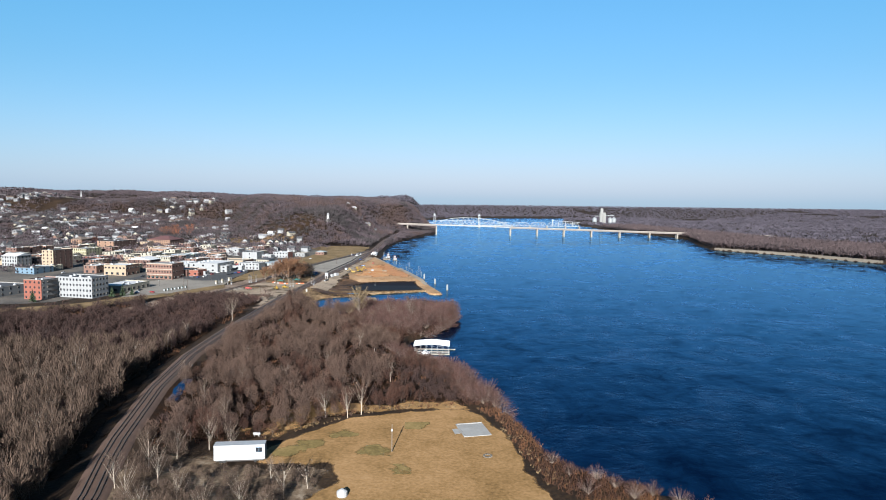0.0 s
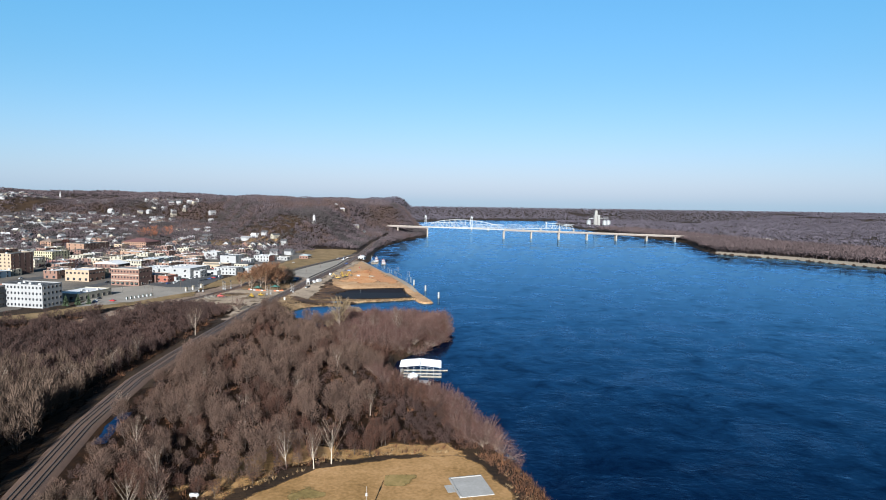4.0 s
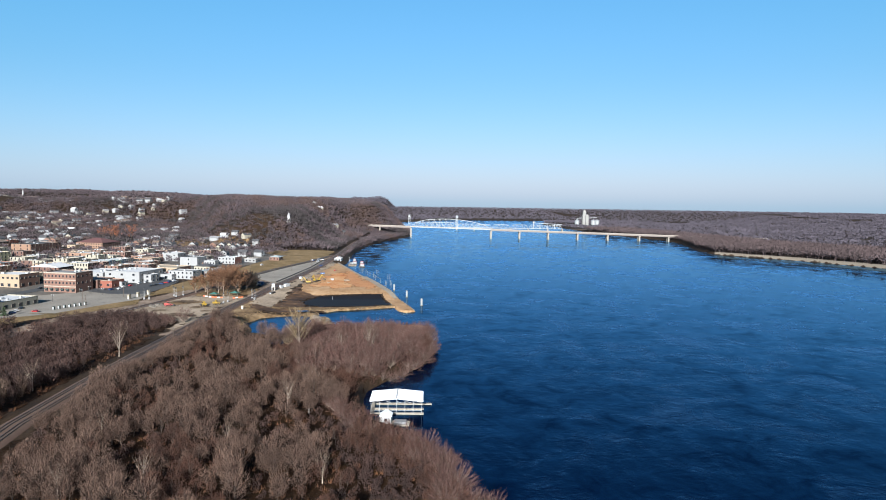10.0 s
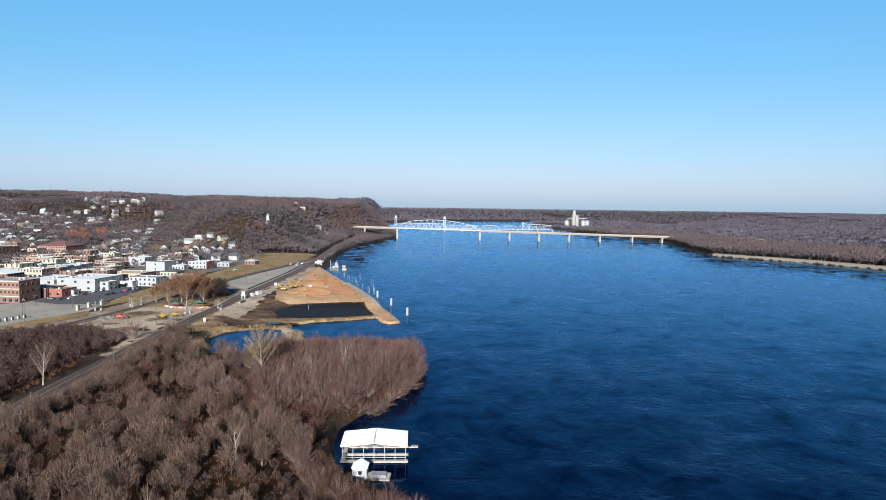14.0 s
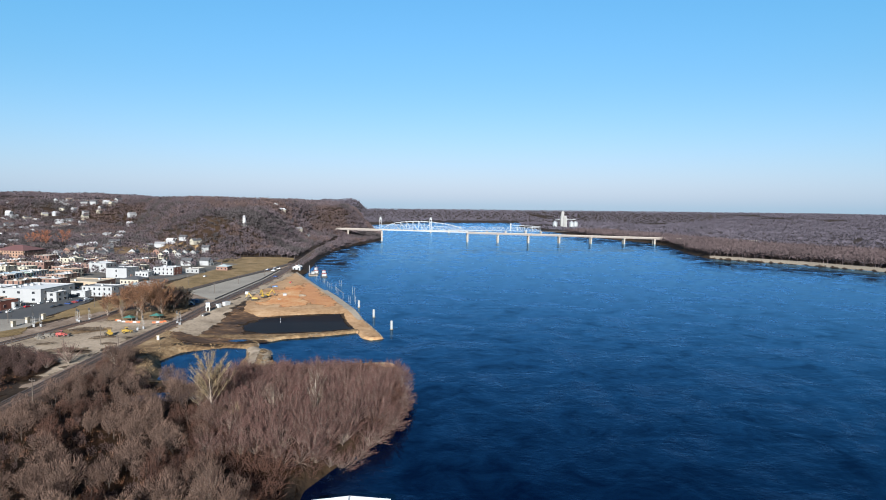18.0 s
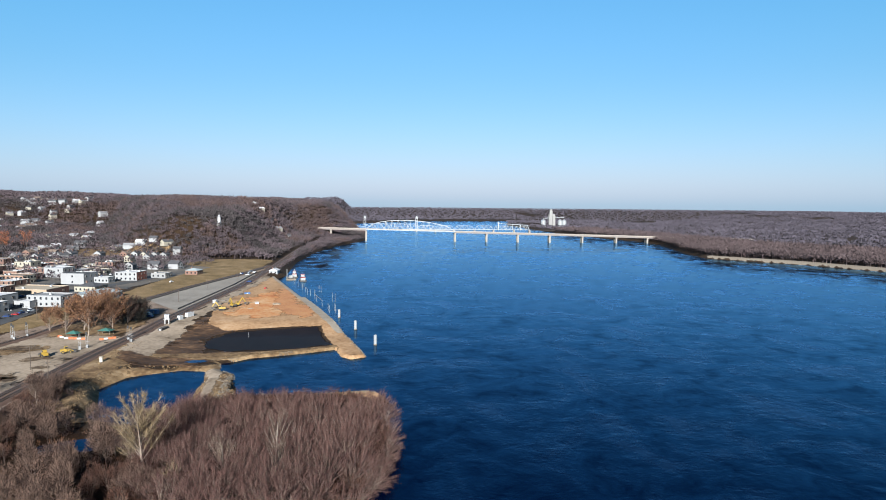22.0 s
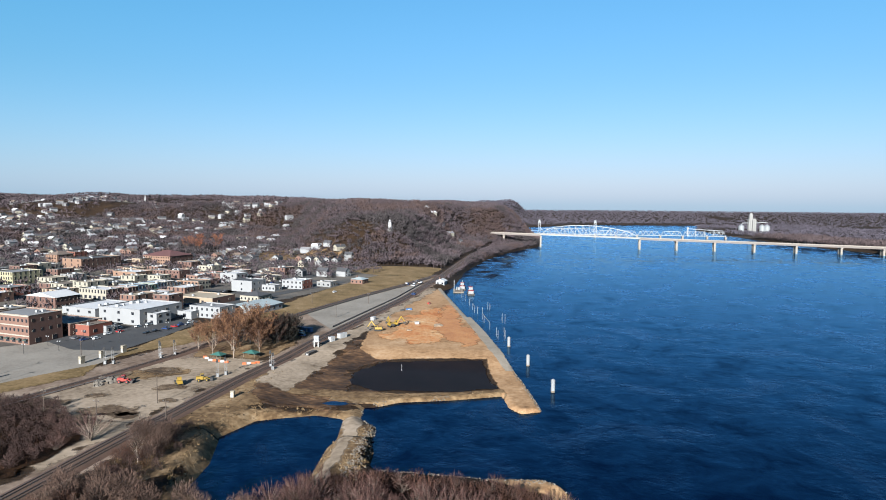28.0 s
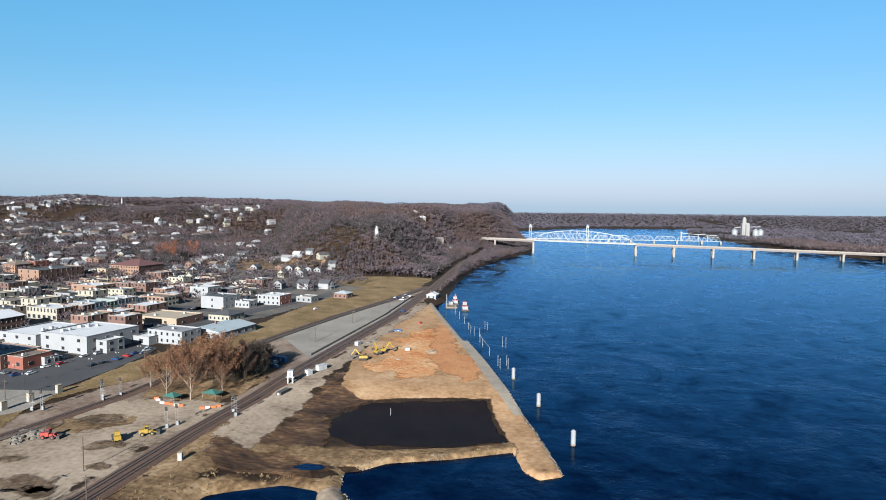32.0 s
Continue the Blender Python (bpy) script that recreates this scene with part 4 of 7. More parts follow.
stuff("west_scrub", [spread(scrub[i][1], X[i::4], Y[i::4], S[i::4], np.random.RandomState(84 + i)) for i in range(4)], M_TW_DARK, "dense dark red-brown scrub below the levee", "scrub")

X, Y = scatter([(-222, 548), (-205, 578), (-180, 574), (-160, 556), (-148, 546), (-144, 512), (-200, 528)], 3.0, 29, off_ways)
X2, Y2 = scatter([(-121, 500), (-122, 552), (-113, 556), (-107, 540), (-100, 505)], 3.4, 30)
X, Y = np.concatenate([X, X2]), np.concatenate([Y, Y2])
S = rng.uniform(0.3, 0.75, len(X))
stuff("yard_scrub", [spread(scrub[i][1], X[i::4], Y[i::4], S[i::4], np.random.RandomState(87 + i)) for i in range(4)], M_TW_DARK, "low dark brown scrub at the edge of the gravel yard", "scrub")

# the willow grove on the point, tree by tree
def fan_tree(seed, H, R, ns, nt, wood=0.09, tw=0.062):
    """A willow: many stems fanning from the root, each ending in a spray of fine upright twigs."""
    r = np.random.RandomState(seed)
    stems, a, d, L = [limb((0, 0, -0.4), (0, 0, 0.6), wood * 1.8, wood * 1.6, 5)], [], [], []
    for i in range(ns):
        az, out = r.rand() * 6.283, R * math.sqrt(r.rand())
        top = H * (1 - 0.55 * (out / R) ** 2) * r.uniform(0.7, 0.95)
        p0 = np.array([0, 0, 0.3])
        p1 = np.array([math.cos(az) * out * 0.36, math.sin(az) * out * 0.36, top * 0.45])
        p2 = np.array([math.cos(az) * out, math.sin(az) * out, top])
        stems += [limb(p0, p1, wood, wood * 0.6, 3), limb(p1, p2, wood * 0.6, wood * 0.16, 3)]
        n = nt // ns
        t = r.uniform(0.0, 1.0, n) ** 0.8
        q = np.where(t[:, None] < 0.25, p0 + (p1 - p0) * (0.45 + 2.2 * t[:, None]), p1 + (p2 - p1) * (t[:, None] - 0.25) / 0.75)
        v = (p2 - p1) / np.linalg.norm(p2 - p1) + r.normal(0, 0.33, (n, 3)) + np.array([0, 0, 0.15])
        a.append(q)
        d.append(v / np.linalg.norm(v, axis=1, keepdims=True))
        L.append(r.uniform(0.5, 1.0, n) * (1.1 + 1.5 * t))
    a, d, L = np.concatenate(a), np.concatenate(d), np.concatenate(L)
    return rooted(stems), blades(a, d, L, tw * r.uniform(0.7, 1.5, len(L)), r)


will = [fan_tree(300 + i, 11.0, 6.2, 44, 1250, 0.085) for i in range(6)]
will_me = [(mesh_np("trunk", *w[0], M_WSTEM), mesh_np("crown", *w[1], M_TW_PURPLE)) for w in will]
X, Y = scatter(GROVE, 5.5, 23, lambda x, y: poly_sd(x, y, POND) < -3)


def tree(name, me, x, y, size, turn, label, group, tilt=(0, 0)):
    top = thing(name, pose(x, y, hz(x, y), tilt[0], tilt[1], turn) @ Matrix.Scale(size, 4), label, "tree", group)
    part("trunk", me[0], None, top)
    part("crown", me[1], None, top)
    return top


for i, (x, y) in enumerate(zip(X, Y)):
    d = poly_sd(np.array([x]), np.array([y]), GROVE)[0]
    east = max(0.0, 1 - d / 14) * (1 if x > -12 else 0.2)
    tree("willow", will_me[i % 6], x, y, rng.uniform(0.75, 1.1) * (0.85 + 0.2 * ss(d / 14)) * (0.5 if y > 507 else 1.0), rng.rand() * 360, "bare purple-brown willow in a dense riverside grove", "willows on the point", (rng.normal(0, 4), rng.normal(0, 4) + 16 * east))
X, Y = scatter(BANK_S, 4.3, 24)
for i, (x, y) in enumerate(zip(X, Y)):
    tree("willow", will_me[i % 6], x, y, rng.uniform(0.55, 0.85), rng.rand() * 360, "bare purple-brown willow leaning over the bank", "willows along the bank", (0, rng.uniform(4, 22)))

# low willow growth and dead stalks along the edge of the grove and the bank
low_w = [fan_tree(330 + i, 4.6, 3.2, 14, 210, 0.05) for i in range(3)]
X, Y = scatter([(-50, 405), (-16, 402), (-6, 413), (4, 430), (13, 446), (19, 470), (21, 505), (12, 527), (-40, 533), (-62, 520), (-68, 500), (-58, 465)], 2.9, 25, lambda x, y: (poly_sd(x, y, POND) < -2) & (poly_sd(x, y, GROVE) < 7) & (y < 526))
X2, Y2 = scatter([(34, 262), (26, 292), (18, 322), (6, 337), (-12, 346), (-20, 368), (-18, 400), (-34, 402), (-30, 372), (-10, 335), (8, 300), (16, 264)], 2.9, 28)
X, Y = np.concatenate([X, X2]), np.concatenate([Y, Y2])
S = rng.uniform(0.5, 1.15, len(X))
stuff("willow_scrub", [spread(low_w[i][1], X[i::3], Y[i::3], S[i::3], np.random.RandomState(130 + i)) for i in range(3)], M_TW_RED, "low red-brown willow scrub along the water's edge", "scrub")

M_STRAW = mat("yellow_straw_twigs", [(0.06, 0.042, 0.02), (0.13, 0.092, 0.046), (0.21, 0.155, 0.085)], 0.95, 0.05, 0.35, 0, island=0.42, contrast=0.28)
straw_me = (mesh_np("trunk", *will[0][0], M_PALE), mesh_np("crown", *will[0][1], M_STRAW))
for x, y, s in ((-42, 447, 0.8), (-60, 470, 0.75)):
    tree("straw_willow", straw_me, x, y, s, 40 * s, "bushy bare tree with yellowish straw-coloured twigs", "straw-coloured trees by the pond")

# the tall cottonwood beside the pond
cw = bare_tree(455, 26.0, 10.0, 30, 2600, 0.42, 0.42, 0.28, 0.11, 0.13)
tree("cottonwood", (mesh_np("trunk", *cw[0], M_WSTEM), mesh_np("crown", *cw[1], M_STRAW)), -52, 456, 1.0, 30, "tall bare cottonwood with pale limbs and straw-coloured twigs", "")
# willows overhanging the water round the point
rim = [(-20, 410), (-10, 414), (-3, 420), (2, 427), (6, 435), (10, 443), (14, 452), (16, 461), (18, 470), (19, 480), (19, 490), (18, 500), (15, 508)]
for i, ((x, y), (xn, yn)) in enumerate(zip(rim, rim[1:] + [(11, 514)])):
    ox, oy = yn - y, x - xn
    a = math.degrees(math.atan2(oy, ox))
    for j in range(2):
        f = 0.5 * j
        tree("willow", will_me[(i + 3 * j) % 6], x + f * (xn - x) - 0.12 * ox, y + f * (yn - y) - 0.12 * oy, rng.uniform(0.62, 0.95), a, "bare purple-brown willow overhanging the river", "willows on the point", (rng.normal(0, 4), rng.uniform(14, 34)))

# tall pale single trees
syc = [bare_tree(400 + i, 15.0, 5.5, 15, 520, 0.22, 0.7, 0.2, 0.055, 0.17) for i in range(4)]
syc_me = [(mesh_np("trunk", *w[0], M_PALE), mesh_np("crown", *w[1], M_TW_PALE)) for w in syc]
for i, (x, y, s) in enumerate([(-43, 250, 0.85), (-34, 249, 0.95), (-29, 253, 1.05), (-16, 461, 1.15), (-42, 366, 0.8), (-34, 381, 0.8), (-125 + 11, 527, 0.6), (-70, 214, 0.8), (-78, 216, 0.9),
                               (-86, 208, 0.85), (-92, 200, 0.9), (-84, 188, 0.9), (-50, 190, 0.6), (-44, 180, 0.8), (-38, 186, 0.6), (-54, 172, 0.8), (-72, 172, 0.9), (-62, 166, 0.8), (-88, 176, 0.9), (-78, 164, 0.8), (-96, 186, 0.8), (-48, 164, 0.7), (-80, 240, 0.8), (-96, 262, 0.9), (-14, 448, 0.9), (-30, 455, 0.9),
                               (-152, 470, 0.7), (-142, 449, 1.25), (-151, 390, 0.9), (-118, 300, 0.7), (-157, 335, 0.8), (-150, 262, 0.95), (-158, 284, 1.0), (-171, 300, 1.05), (-150, 300, 0.9), (-165, 268, 1.0), (-180, 322, 1.0), (-146, 236, 0.95), (-137, 218, 0.9), (-160, 318, 0.9), (-176, 276, 1.0), (-190, 300, 1.0), (-152, 362, 0.85), (-100, 340, 0.6), (-88, 290, 0.7), (-70, 300, 0.7), (-55, 330, 0.6), (-20, 300, 0.7), (-75, 392, 0.6)]):
    tree("sycamore", syc_me[i % 4], x, y, s, rng.rand() * 360, "tall bare tree with pale whitish trunk and limbs", "pale bare trees", (rng.normal(0, 3), rng.normal(0, 3)))
for i, (x, y, s) in enumerate([(-140.5, 540.5, 1.12), (-146, 531, 0.6), (-152, 540, 0.55), (-116, 536, 0.6), (-112, 545, 0.5), (-158, 548, 0.5), (-166, 552, 0.45), (-120, 552, 0.45), (40, 205, 0.5), (52, 193, 0.55), (47, 183, 0.6), (60, 180, 0.6), (66, 182, 0.5), (56, 187, 0.5), (44, 196, 0.45), (72, 176, 0.6), (78, 170, 0.55)]):
    tree("bare_bush", will_me[i % 6], x, y, s, rng.rand() * 360, "bare many-stemmed grey bush", "bare bushes")
for i, (x, y, s, tilt) in enumerate([(27, 268, 0.8, 32), (30, 262, 0.7, 52), (22, 283, 0.8, 26), (24, 276, 0.9, 18), (18, 295, 0.85, 22)]):
    tree("leaning_tree", will_me[(i + 1) % 6], x, y, s * 1.05, -10 + 6 * i, "bare grey tree leaning out over the water", "trees leaning over the water", (0, tilt))

# scrub, weeds and brush
tuft = blades(np.random.RandomState(1).normal(0, 0.5, (16, 3)) * (1, 1, 0), (lambda d: d / np.linalg.norm(d, axis=1, keepdims=True))(np.random.RandomState(2).normal(0, 0.45, (16, 3)) + (0, 0, 1)), np.random.RandomState(3).uniform(0.8, 2.2, 16), np.full(16, 0.16), np.random.RandomState(4))
X1, Y1 = scatter([(-126, 215), (-127, 545), (-112, 548), (-98, 500), (-60, 500), (-42, 415), (-14, 396), (10, 350), (34, 262), (14, 262), (-40, 250), (-60, 222)], 3.8, 31, off_ways)
X2, Y2 = scatter([(-142, 210), (-144, 505), (-215, 540), (-262, 486), (-330, 440), (-330, 200)], 4.2, 32, off_ways)
X3, Y3 = scatter([(32, 262), (38, 237), (41, 215), (52, 200), (70, 186), (60, 160), (36, 190), (31, 215), (28, 240), (20, 260)], 1.4, 33)
X4, Y4 = scatter([(-129, 545), (-121, 655), (-106, 650), (-110, 600), (-112, 560), (-100, 512)], 4.5, 34)
X5, Y5 = scatter([(-146, 505), (-147, 545), (-170, 548), (-195, 560), (-215, 545)], 3.4, 35)
Xb, Yb = np.concatenate([X1, X2, X3, X4, X5]), np.concatenate([Y1, Y2, Y3, Y4, Y5])
stuff("brush", [spread(tuft, Xb, Yb, np.concatenate([rng.uniform(0.5, 1.3, len(X1)), rng.uniform(0.6, 1.6, len(X2)), rng.uniform(0.5, 1.3, len(X3)), rng.uniform(0.2, 0.6, len(X4)), rng.uniform(0.4, 1.2, len(X5))]), np.random.RandomState(36))], M_BRUSH, "tangled brown weeds, vines and low brush", "brush")


M_TUFT = mat("dry_straw_tufts", [(0.045, 0.026, 0.011), (0.13, 0.083, 0.036), (0.27, 0.19, 0.1)], 0.95, 0.06, 0.4, 0, island=0.5, contrast=0.26)
low_tuft = blades(np.random.RandomState(5).normal(0, 0.35, (12, 3)) * (1, 1, 0), (lambda d: d / np.linalg.norm(d, axis=1, keepdims=True))(np.random.RandomState(6).normal(0, 0.6, (12, 3)) + (0, 0, 1)), np.random.RandomState(7).uniform(0.5, 1.3, 12), np.full(12, 0.2), np.random.RandomState(8))
dry = lambda x, y: height(x, y) > 0.25
tx, ty = [], []
for poly, gap, sd_ in (([(-62, 512), (-66, 545), (-70, 575), (-76, 592), (-66, 592), (-62, 575), (-57, 545), (-56, 512)], 1.3, 61), ([(-52, 512), (-52, 545), (-55, 568), (-60, 590), (-50, 600), (-46, 582), (-44, 560), (-43, 512)], 1.3, 62),
                       ([(-112, 505), (-116, 560), (-108, 592), (-78, 600), (-70, 592), (-80, 590), (-100, 582), (-107, 562), (-99, 540), (-96, 515)], 1.8, 63), ([(-66, 604), (-50, 614), (-28, 620), (-4, 631), (-6, 634), (-28, 624), (-64, 616)], 1.6, 64),
                       ([(-129, 545), (-124, 640), (-112, 640), (-113, 590), (-110, 560), (-118, 540)], 2.2, 65), ([(-62, 226), (-44, 240), (-33, 252), (-10, 260), (13, 262), (24, 254), (20, 262), (-12, 268), (-42, 258), (-66, 236)], 1.5, 66), ([(27, 250), (34, 231), (37, 205), (44, 188), (36, 188), (30, 215), (24, 248)], 1.5, 67)):
    a_, b_ = scatter(poly, gap, sd_, dry)
    keep_ = vary(a_, b_, 7, sd_ * 1.3) > -0.12
    tx.append(a_[keep_])
    ty.append(b_[keep_])
tx, ty = np.concatenate(tx), np.concatenate(ty)
stuff("bank_tufts", [spread(low_tuft, tx, ty, rng.uniform(0.4, 1.1, len(tx)), np.random.RandomState(68))], M_TUFT, "tufts of dry straw grass on the banks", "grass")


def far_tree(seed, n, H, W, wide):
    """A small distant bare tree: a rounded crown of slivers over a stem."""
    r = np.random.RandomState(seed)
    u = r.normal(size=(n, 3))
    u[:, 2] = np.abs(u[:, 2]) * 0.9 - 0.25
    u /= np.linalg.norm(u, axis=1, keepdims=True)
    a = np.array([0, 0, H * 0.42]) + u * np.array([W * 0.5, W * 0.5, H * 0.38]) * r.uniform(0.15, 0.8, (n, 1))
    d = u * np.array([0.8, 0.8, 0.6]) + np.array([0, 0, 0.35]) + r.normal(0, 0.4, (n, 3))
    d /= np.linalg.norm(d, axis=1, keepdims=True)
    crown = blades(a, d, r.uniform(0.14, 0.28, n) * H, np.full(n, wide) * r.uniform(0.6, 1.5, n), r)
    stem = blades(np.zeros((2, 3)), np.array([[0.05, 0, 1], [-0.05, 0.02, 1.0]]), np.array([H * 0.8, H * 0.7]), np.array([0.5, 0.5]), r)
    return joined(crown, stem)


def open_hill(X, Y):
    """Where the hillside is wooded rather than streets, gardens and cuttings."""
    v = vary(X, Y, 120, 4.4) + 0.5 * vary(X, Y, 45, 8.8)
    on_ridge = (X > -330) & (Y > 1150) | (Y > 1900)
    cut = (Y < 1330) & (X < -300) & (X > -430)
    few = np.random.RandomState(len(X)).rand(len(X)) < 0.38
    return (on_ridge | (v > -0.42) | few) & ~(cut & ~few)


ft = [far_tree(500 + i, 27, 11.5, 10.5, 1.15) for i in range(4)]
fc = [far_tree(520 + i, 10, 12.5, 17.0, 4.2) for i in range(4)]
HILL_NEAR = [(-95, 1120), (-60, 1330), (-34, 1480), (5, 1590), (22, 1690), (25, 1900), (-500, 1900), (-900, 1900), (-1100, 1250), (-620, 1180), (-430, 1170), (-240, 1160), (-200, 1140)]
HILL_FAR = [(22, 1900), (-15, 2300), (-60, 2700), (-100, 3400), (-2600, 3400), (-2200, 1800), (-1400, 1000), (-1000, 1000), (-1000, 1900)]
not_rail = lambda X, Y: ((np.abs(X - rail_x(Y)) > 9) | (Y > 1610)) & open_hill(X, Y)
X, Y = scatter(HILL_NEAR, 7.0, 41, not_rail)
X2, Y2 = scatter([(-118, 1150), (-112, 1480), (-70, 1610), (4, 1740), (16, 1890), (-50, 1890), (-75, 1740), (-150, 1600), (-215, 1480), (-230, 1160)], 6.0, 49, not_rail)
X, Y = np.concatenate([X, X2]), np.concatenate([Y, Y2])
kind = rng.randint(0, 4, len(X))
S = rng.uniform(0.6, 1.3, len(X)) * (1 + 0.35 * vary(X, Y, 60, 2.6))
tint = vary(X, Y, 75, 6.6) + 0.6 * vary(X, Y, 24, 1.6) + rng.uniform(-0.2, 0.2, len(X))
for nm, sel, mt, lab in (("hill_woods", np.abs(tint) <= 0.24, M_FAR, "bare grey-brown winter woods on the bluff"), ("red_hill_woods", tint > 0.24, M_FARRED, "bare red-brown winter woods on the bluff"), ("dark_hill_woods", tint < -0.24, M_FARDARK, "dark bare winter woods on the bluff")):
    stuff(nm, [spread(ft[i], X[sel & (kind == i)], Y[sel & (kind == i)], S[sel & (kind == i)], np.random.RandomState(90 + i)) for i in range(4)], mt, lab, "woods")
X, Y = scatter(HILL_FAR, 15, 42, open_hill)
kind = rng.randint(0, 4, len(X))
stuff("ridge_woods", [spread(fc[i], X[kind == i], Y[kind == i], rng.uniform(0.7, 1.15, (kind == i).sum()), np.random.RandomState(95 + i)) for i in range(4)], M_FAR, "distant bare woods along the ridge", "woods")
EAST_NEAR = [(712, 975), (644, 1112), (556, 1225), (578, 1337), (638, 1555), (637, 1672), (580, 1900), (566, 2107), (700, 2107), (760, 1700), (800, 1400), (1050, 1000), (900, 930)]
EAST_FAR = [(566, 2107), (562, 2700), (645, 3020), (720, 3040), (1400, 3080), (3400, 4980), (3600, 2600), (2000, 1100), (1050, 1000), (800, 1400), (760, 1700), (700, 2107)]
X, Y = scatter(EAST_NEAR, 7.2, 43)
kind = rng.randint(0, 4, len(X))
stuff("far_bank_woods", [spread(ft[i], X[kind == i], Y[kind == i], rng.uniform(1.0, 1.7, (kind == i).sum()), np.random.RandomState(100 + i)) for i in range(4)], M_FAREAST, "bare grey-brown woods along the far bank", "woods")
fields = lambda X, Y: vary(X, Y, 260, 2.2) + 0.4 * vary(X, Y, 90, 6.2) > -0.42
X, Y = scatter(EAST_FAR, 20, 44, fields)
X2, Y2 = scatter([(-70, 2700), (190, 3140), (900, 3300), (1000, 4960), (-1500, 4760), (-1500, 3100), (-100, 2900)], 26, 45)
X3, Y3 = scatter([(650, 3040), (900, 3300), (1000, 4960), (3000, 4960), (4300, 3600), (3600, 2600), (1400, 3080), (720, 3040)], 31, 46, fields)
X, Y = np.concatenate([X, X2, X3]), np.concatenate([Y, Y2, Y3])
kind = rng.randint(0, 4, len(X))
stuff("bottomland_woods", [spread(fc[i], X[kind == i], Y[kind == i], rng.uniform(0.8, 1.25, (kind == i).sum()), np.random.RandomState(105 + i)) for i in range(4)], M_FARHAZE, "flat bottomland woods reaching to the horizon", "woods")
# brush between the railway and the water upstream
X, Y = scatter([(-86, 985), (-84, 1150), (-72, 1326), (-46, 1483), (-12, 1593), (10, 1660), (-30, 1660), (-60, 1560), (-84, 1350), (-88, 1100)], 5, 47, lambda x, y: np.abs(x - rail_x(y)) > 7)
stuff("bank_scrub", [spread(ft[i], X[i::4], Y[i::4], np.random.RandomState(3).uniform(0.4, 0.8, len(X[i::4])), np.random.RandomState(110 + i)) for i in range(4)], M_FAR, "bare scrub on the bank below the railway", "scrub")
# street and garden trees in the town
X, Y = scatter([(-330, 760), (-220, 960), (-170, 1060), (-200, 1150), (-620, 1180), (-1000, 1250), (-1000, 700), (-560, 600)], 11, 48, lambda x, y: vary(x, y, 60, 3.1) + 0.0018 * (y - 850) - 0.0008 * (x + 400) > -0.08)
stuff("town_trees", [spread(ft[i], X[i::4], Y[i::4], np.random.RandomState(4).uniform(0.6, 1.0, len(X[i::4])), np.random.RandomState(115 + i)) for i in range(4)], M_FAR, "bare street and garden trees among the houses", "trees")

# park trees with leaves still on, and firs
park = [bare_tree(600 + i, 15, 8.2, 20, 700, 0.22, 0.5, 0.1, 0.06, 0.22, leafy=3600) for i in range(3)]
park_me = [(mesh_np("trunk", *p[0], M_WSTEM), mesh_np("crown", *p[1], M_TW_RED), mesh_np("leaves", *p[2], M_RUST)) for p in park]
for i, (x, y, s) in enumerate([(-164, 666, 1.35), (-149, 660, 1.6), (-158, 676, 1.5), (-170, 680, 1.2), (-146, 684, 1.6), (-154, 690, 1.5), (-140, 672, 1.2), (-176, 673, 1.0), (-163, 690, 1.3)]):
    t = tree("park_tree", park_me[i % 3][:2], x, y, s, rng.rand() * 360, "broad tree with rust-brown leaves and pale limbs", "park trees by the crossing")
    part("leaves", park_me[i % 3][2], None, t)
dark = puff_tree(640, 10, 4.6, 1500, 0.2, 0.12, 1.1, 0.05)
dark_me = (mesh_np("trunk", *dark[0], M_TIE), mesh_np("crown", *dark[1], mat("dark_evergreen_scrub", [(0.012, 0.012, 0.01), (0.035, 0.03, 0.022), (0.06, 0.05, 0.035)], 0.95, 0.2, 1, 0, island=0.4)))
for x, y, s in ((-142, 694, 1.5), (-139, 703, 1.6), (-137, 712, 1.5), (-146, 704, 1.4), (-141, 722, 1.2), (-134, 700, 1.0), (-150, 698, 1.3)):
    tree("dark_tree", dark_me, x, y, s, rng.rand() * 360, "dense dark tree beside the railway", "dark trees by the railway")
dk = [bare_tree(640 + i, 14, 7.2, 18, 1300, 0.25, 0.5, 0.08, 0.09, 0.22, leafy=2600) for i in range(2)]
dk_me = [(mesh_np("trunk", *p[0], M_BARK), mesh_np("crown", *p[1], M_TW_RED), mesh_np("leaves", *p[2], M_DKLEAF)) for p in dk]
for i, (x, y, s) in enumerate([(-138, 690, 1.1), (-140, 702, 1.15), (-146, 712, 1.1), (-137, 714, 0.95), (-150, 700, 1.0), (-134, 704, 0.8)]):
    t = tree("dark_tree", dk_me[i % 2][:2], x, y, s, rng.rand() * 360, "dark dense tree beside the rust-leaved park trees", "dark trees by the car park")
    part("leaves", dk_me[i % 2][2], None, t)
org = bare_tree(650, 17, 9, 14, 300, 0.35, 0.5, 0.15, 0.12, 0.22, leafy=1600)
org_me = (mesh_np("trunk", *org[0], M_BARK), mesh_np("crown", *org[1], M_TW_RED), mesh_np("leaves", *org[2], M_ORANGE))
for x, y, s in ((-498, 1240, 1.6), (-474, 1256, 1.6), (-520, 1250, 1.3), (-486, 1226, 1.2)):
    t = tree("oak", org_me[:2], x, y, s, rng.rand() * 360, "large oak with orange-brown leaves on the hillside", "orange oaks")
    part("leaves", org_me[2], None, t)


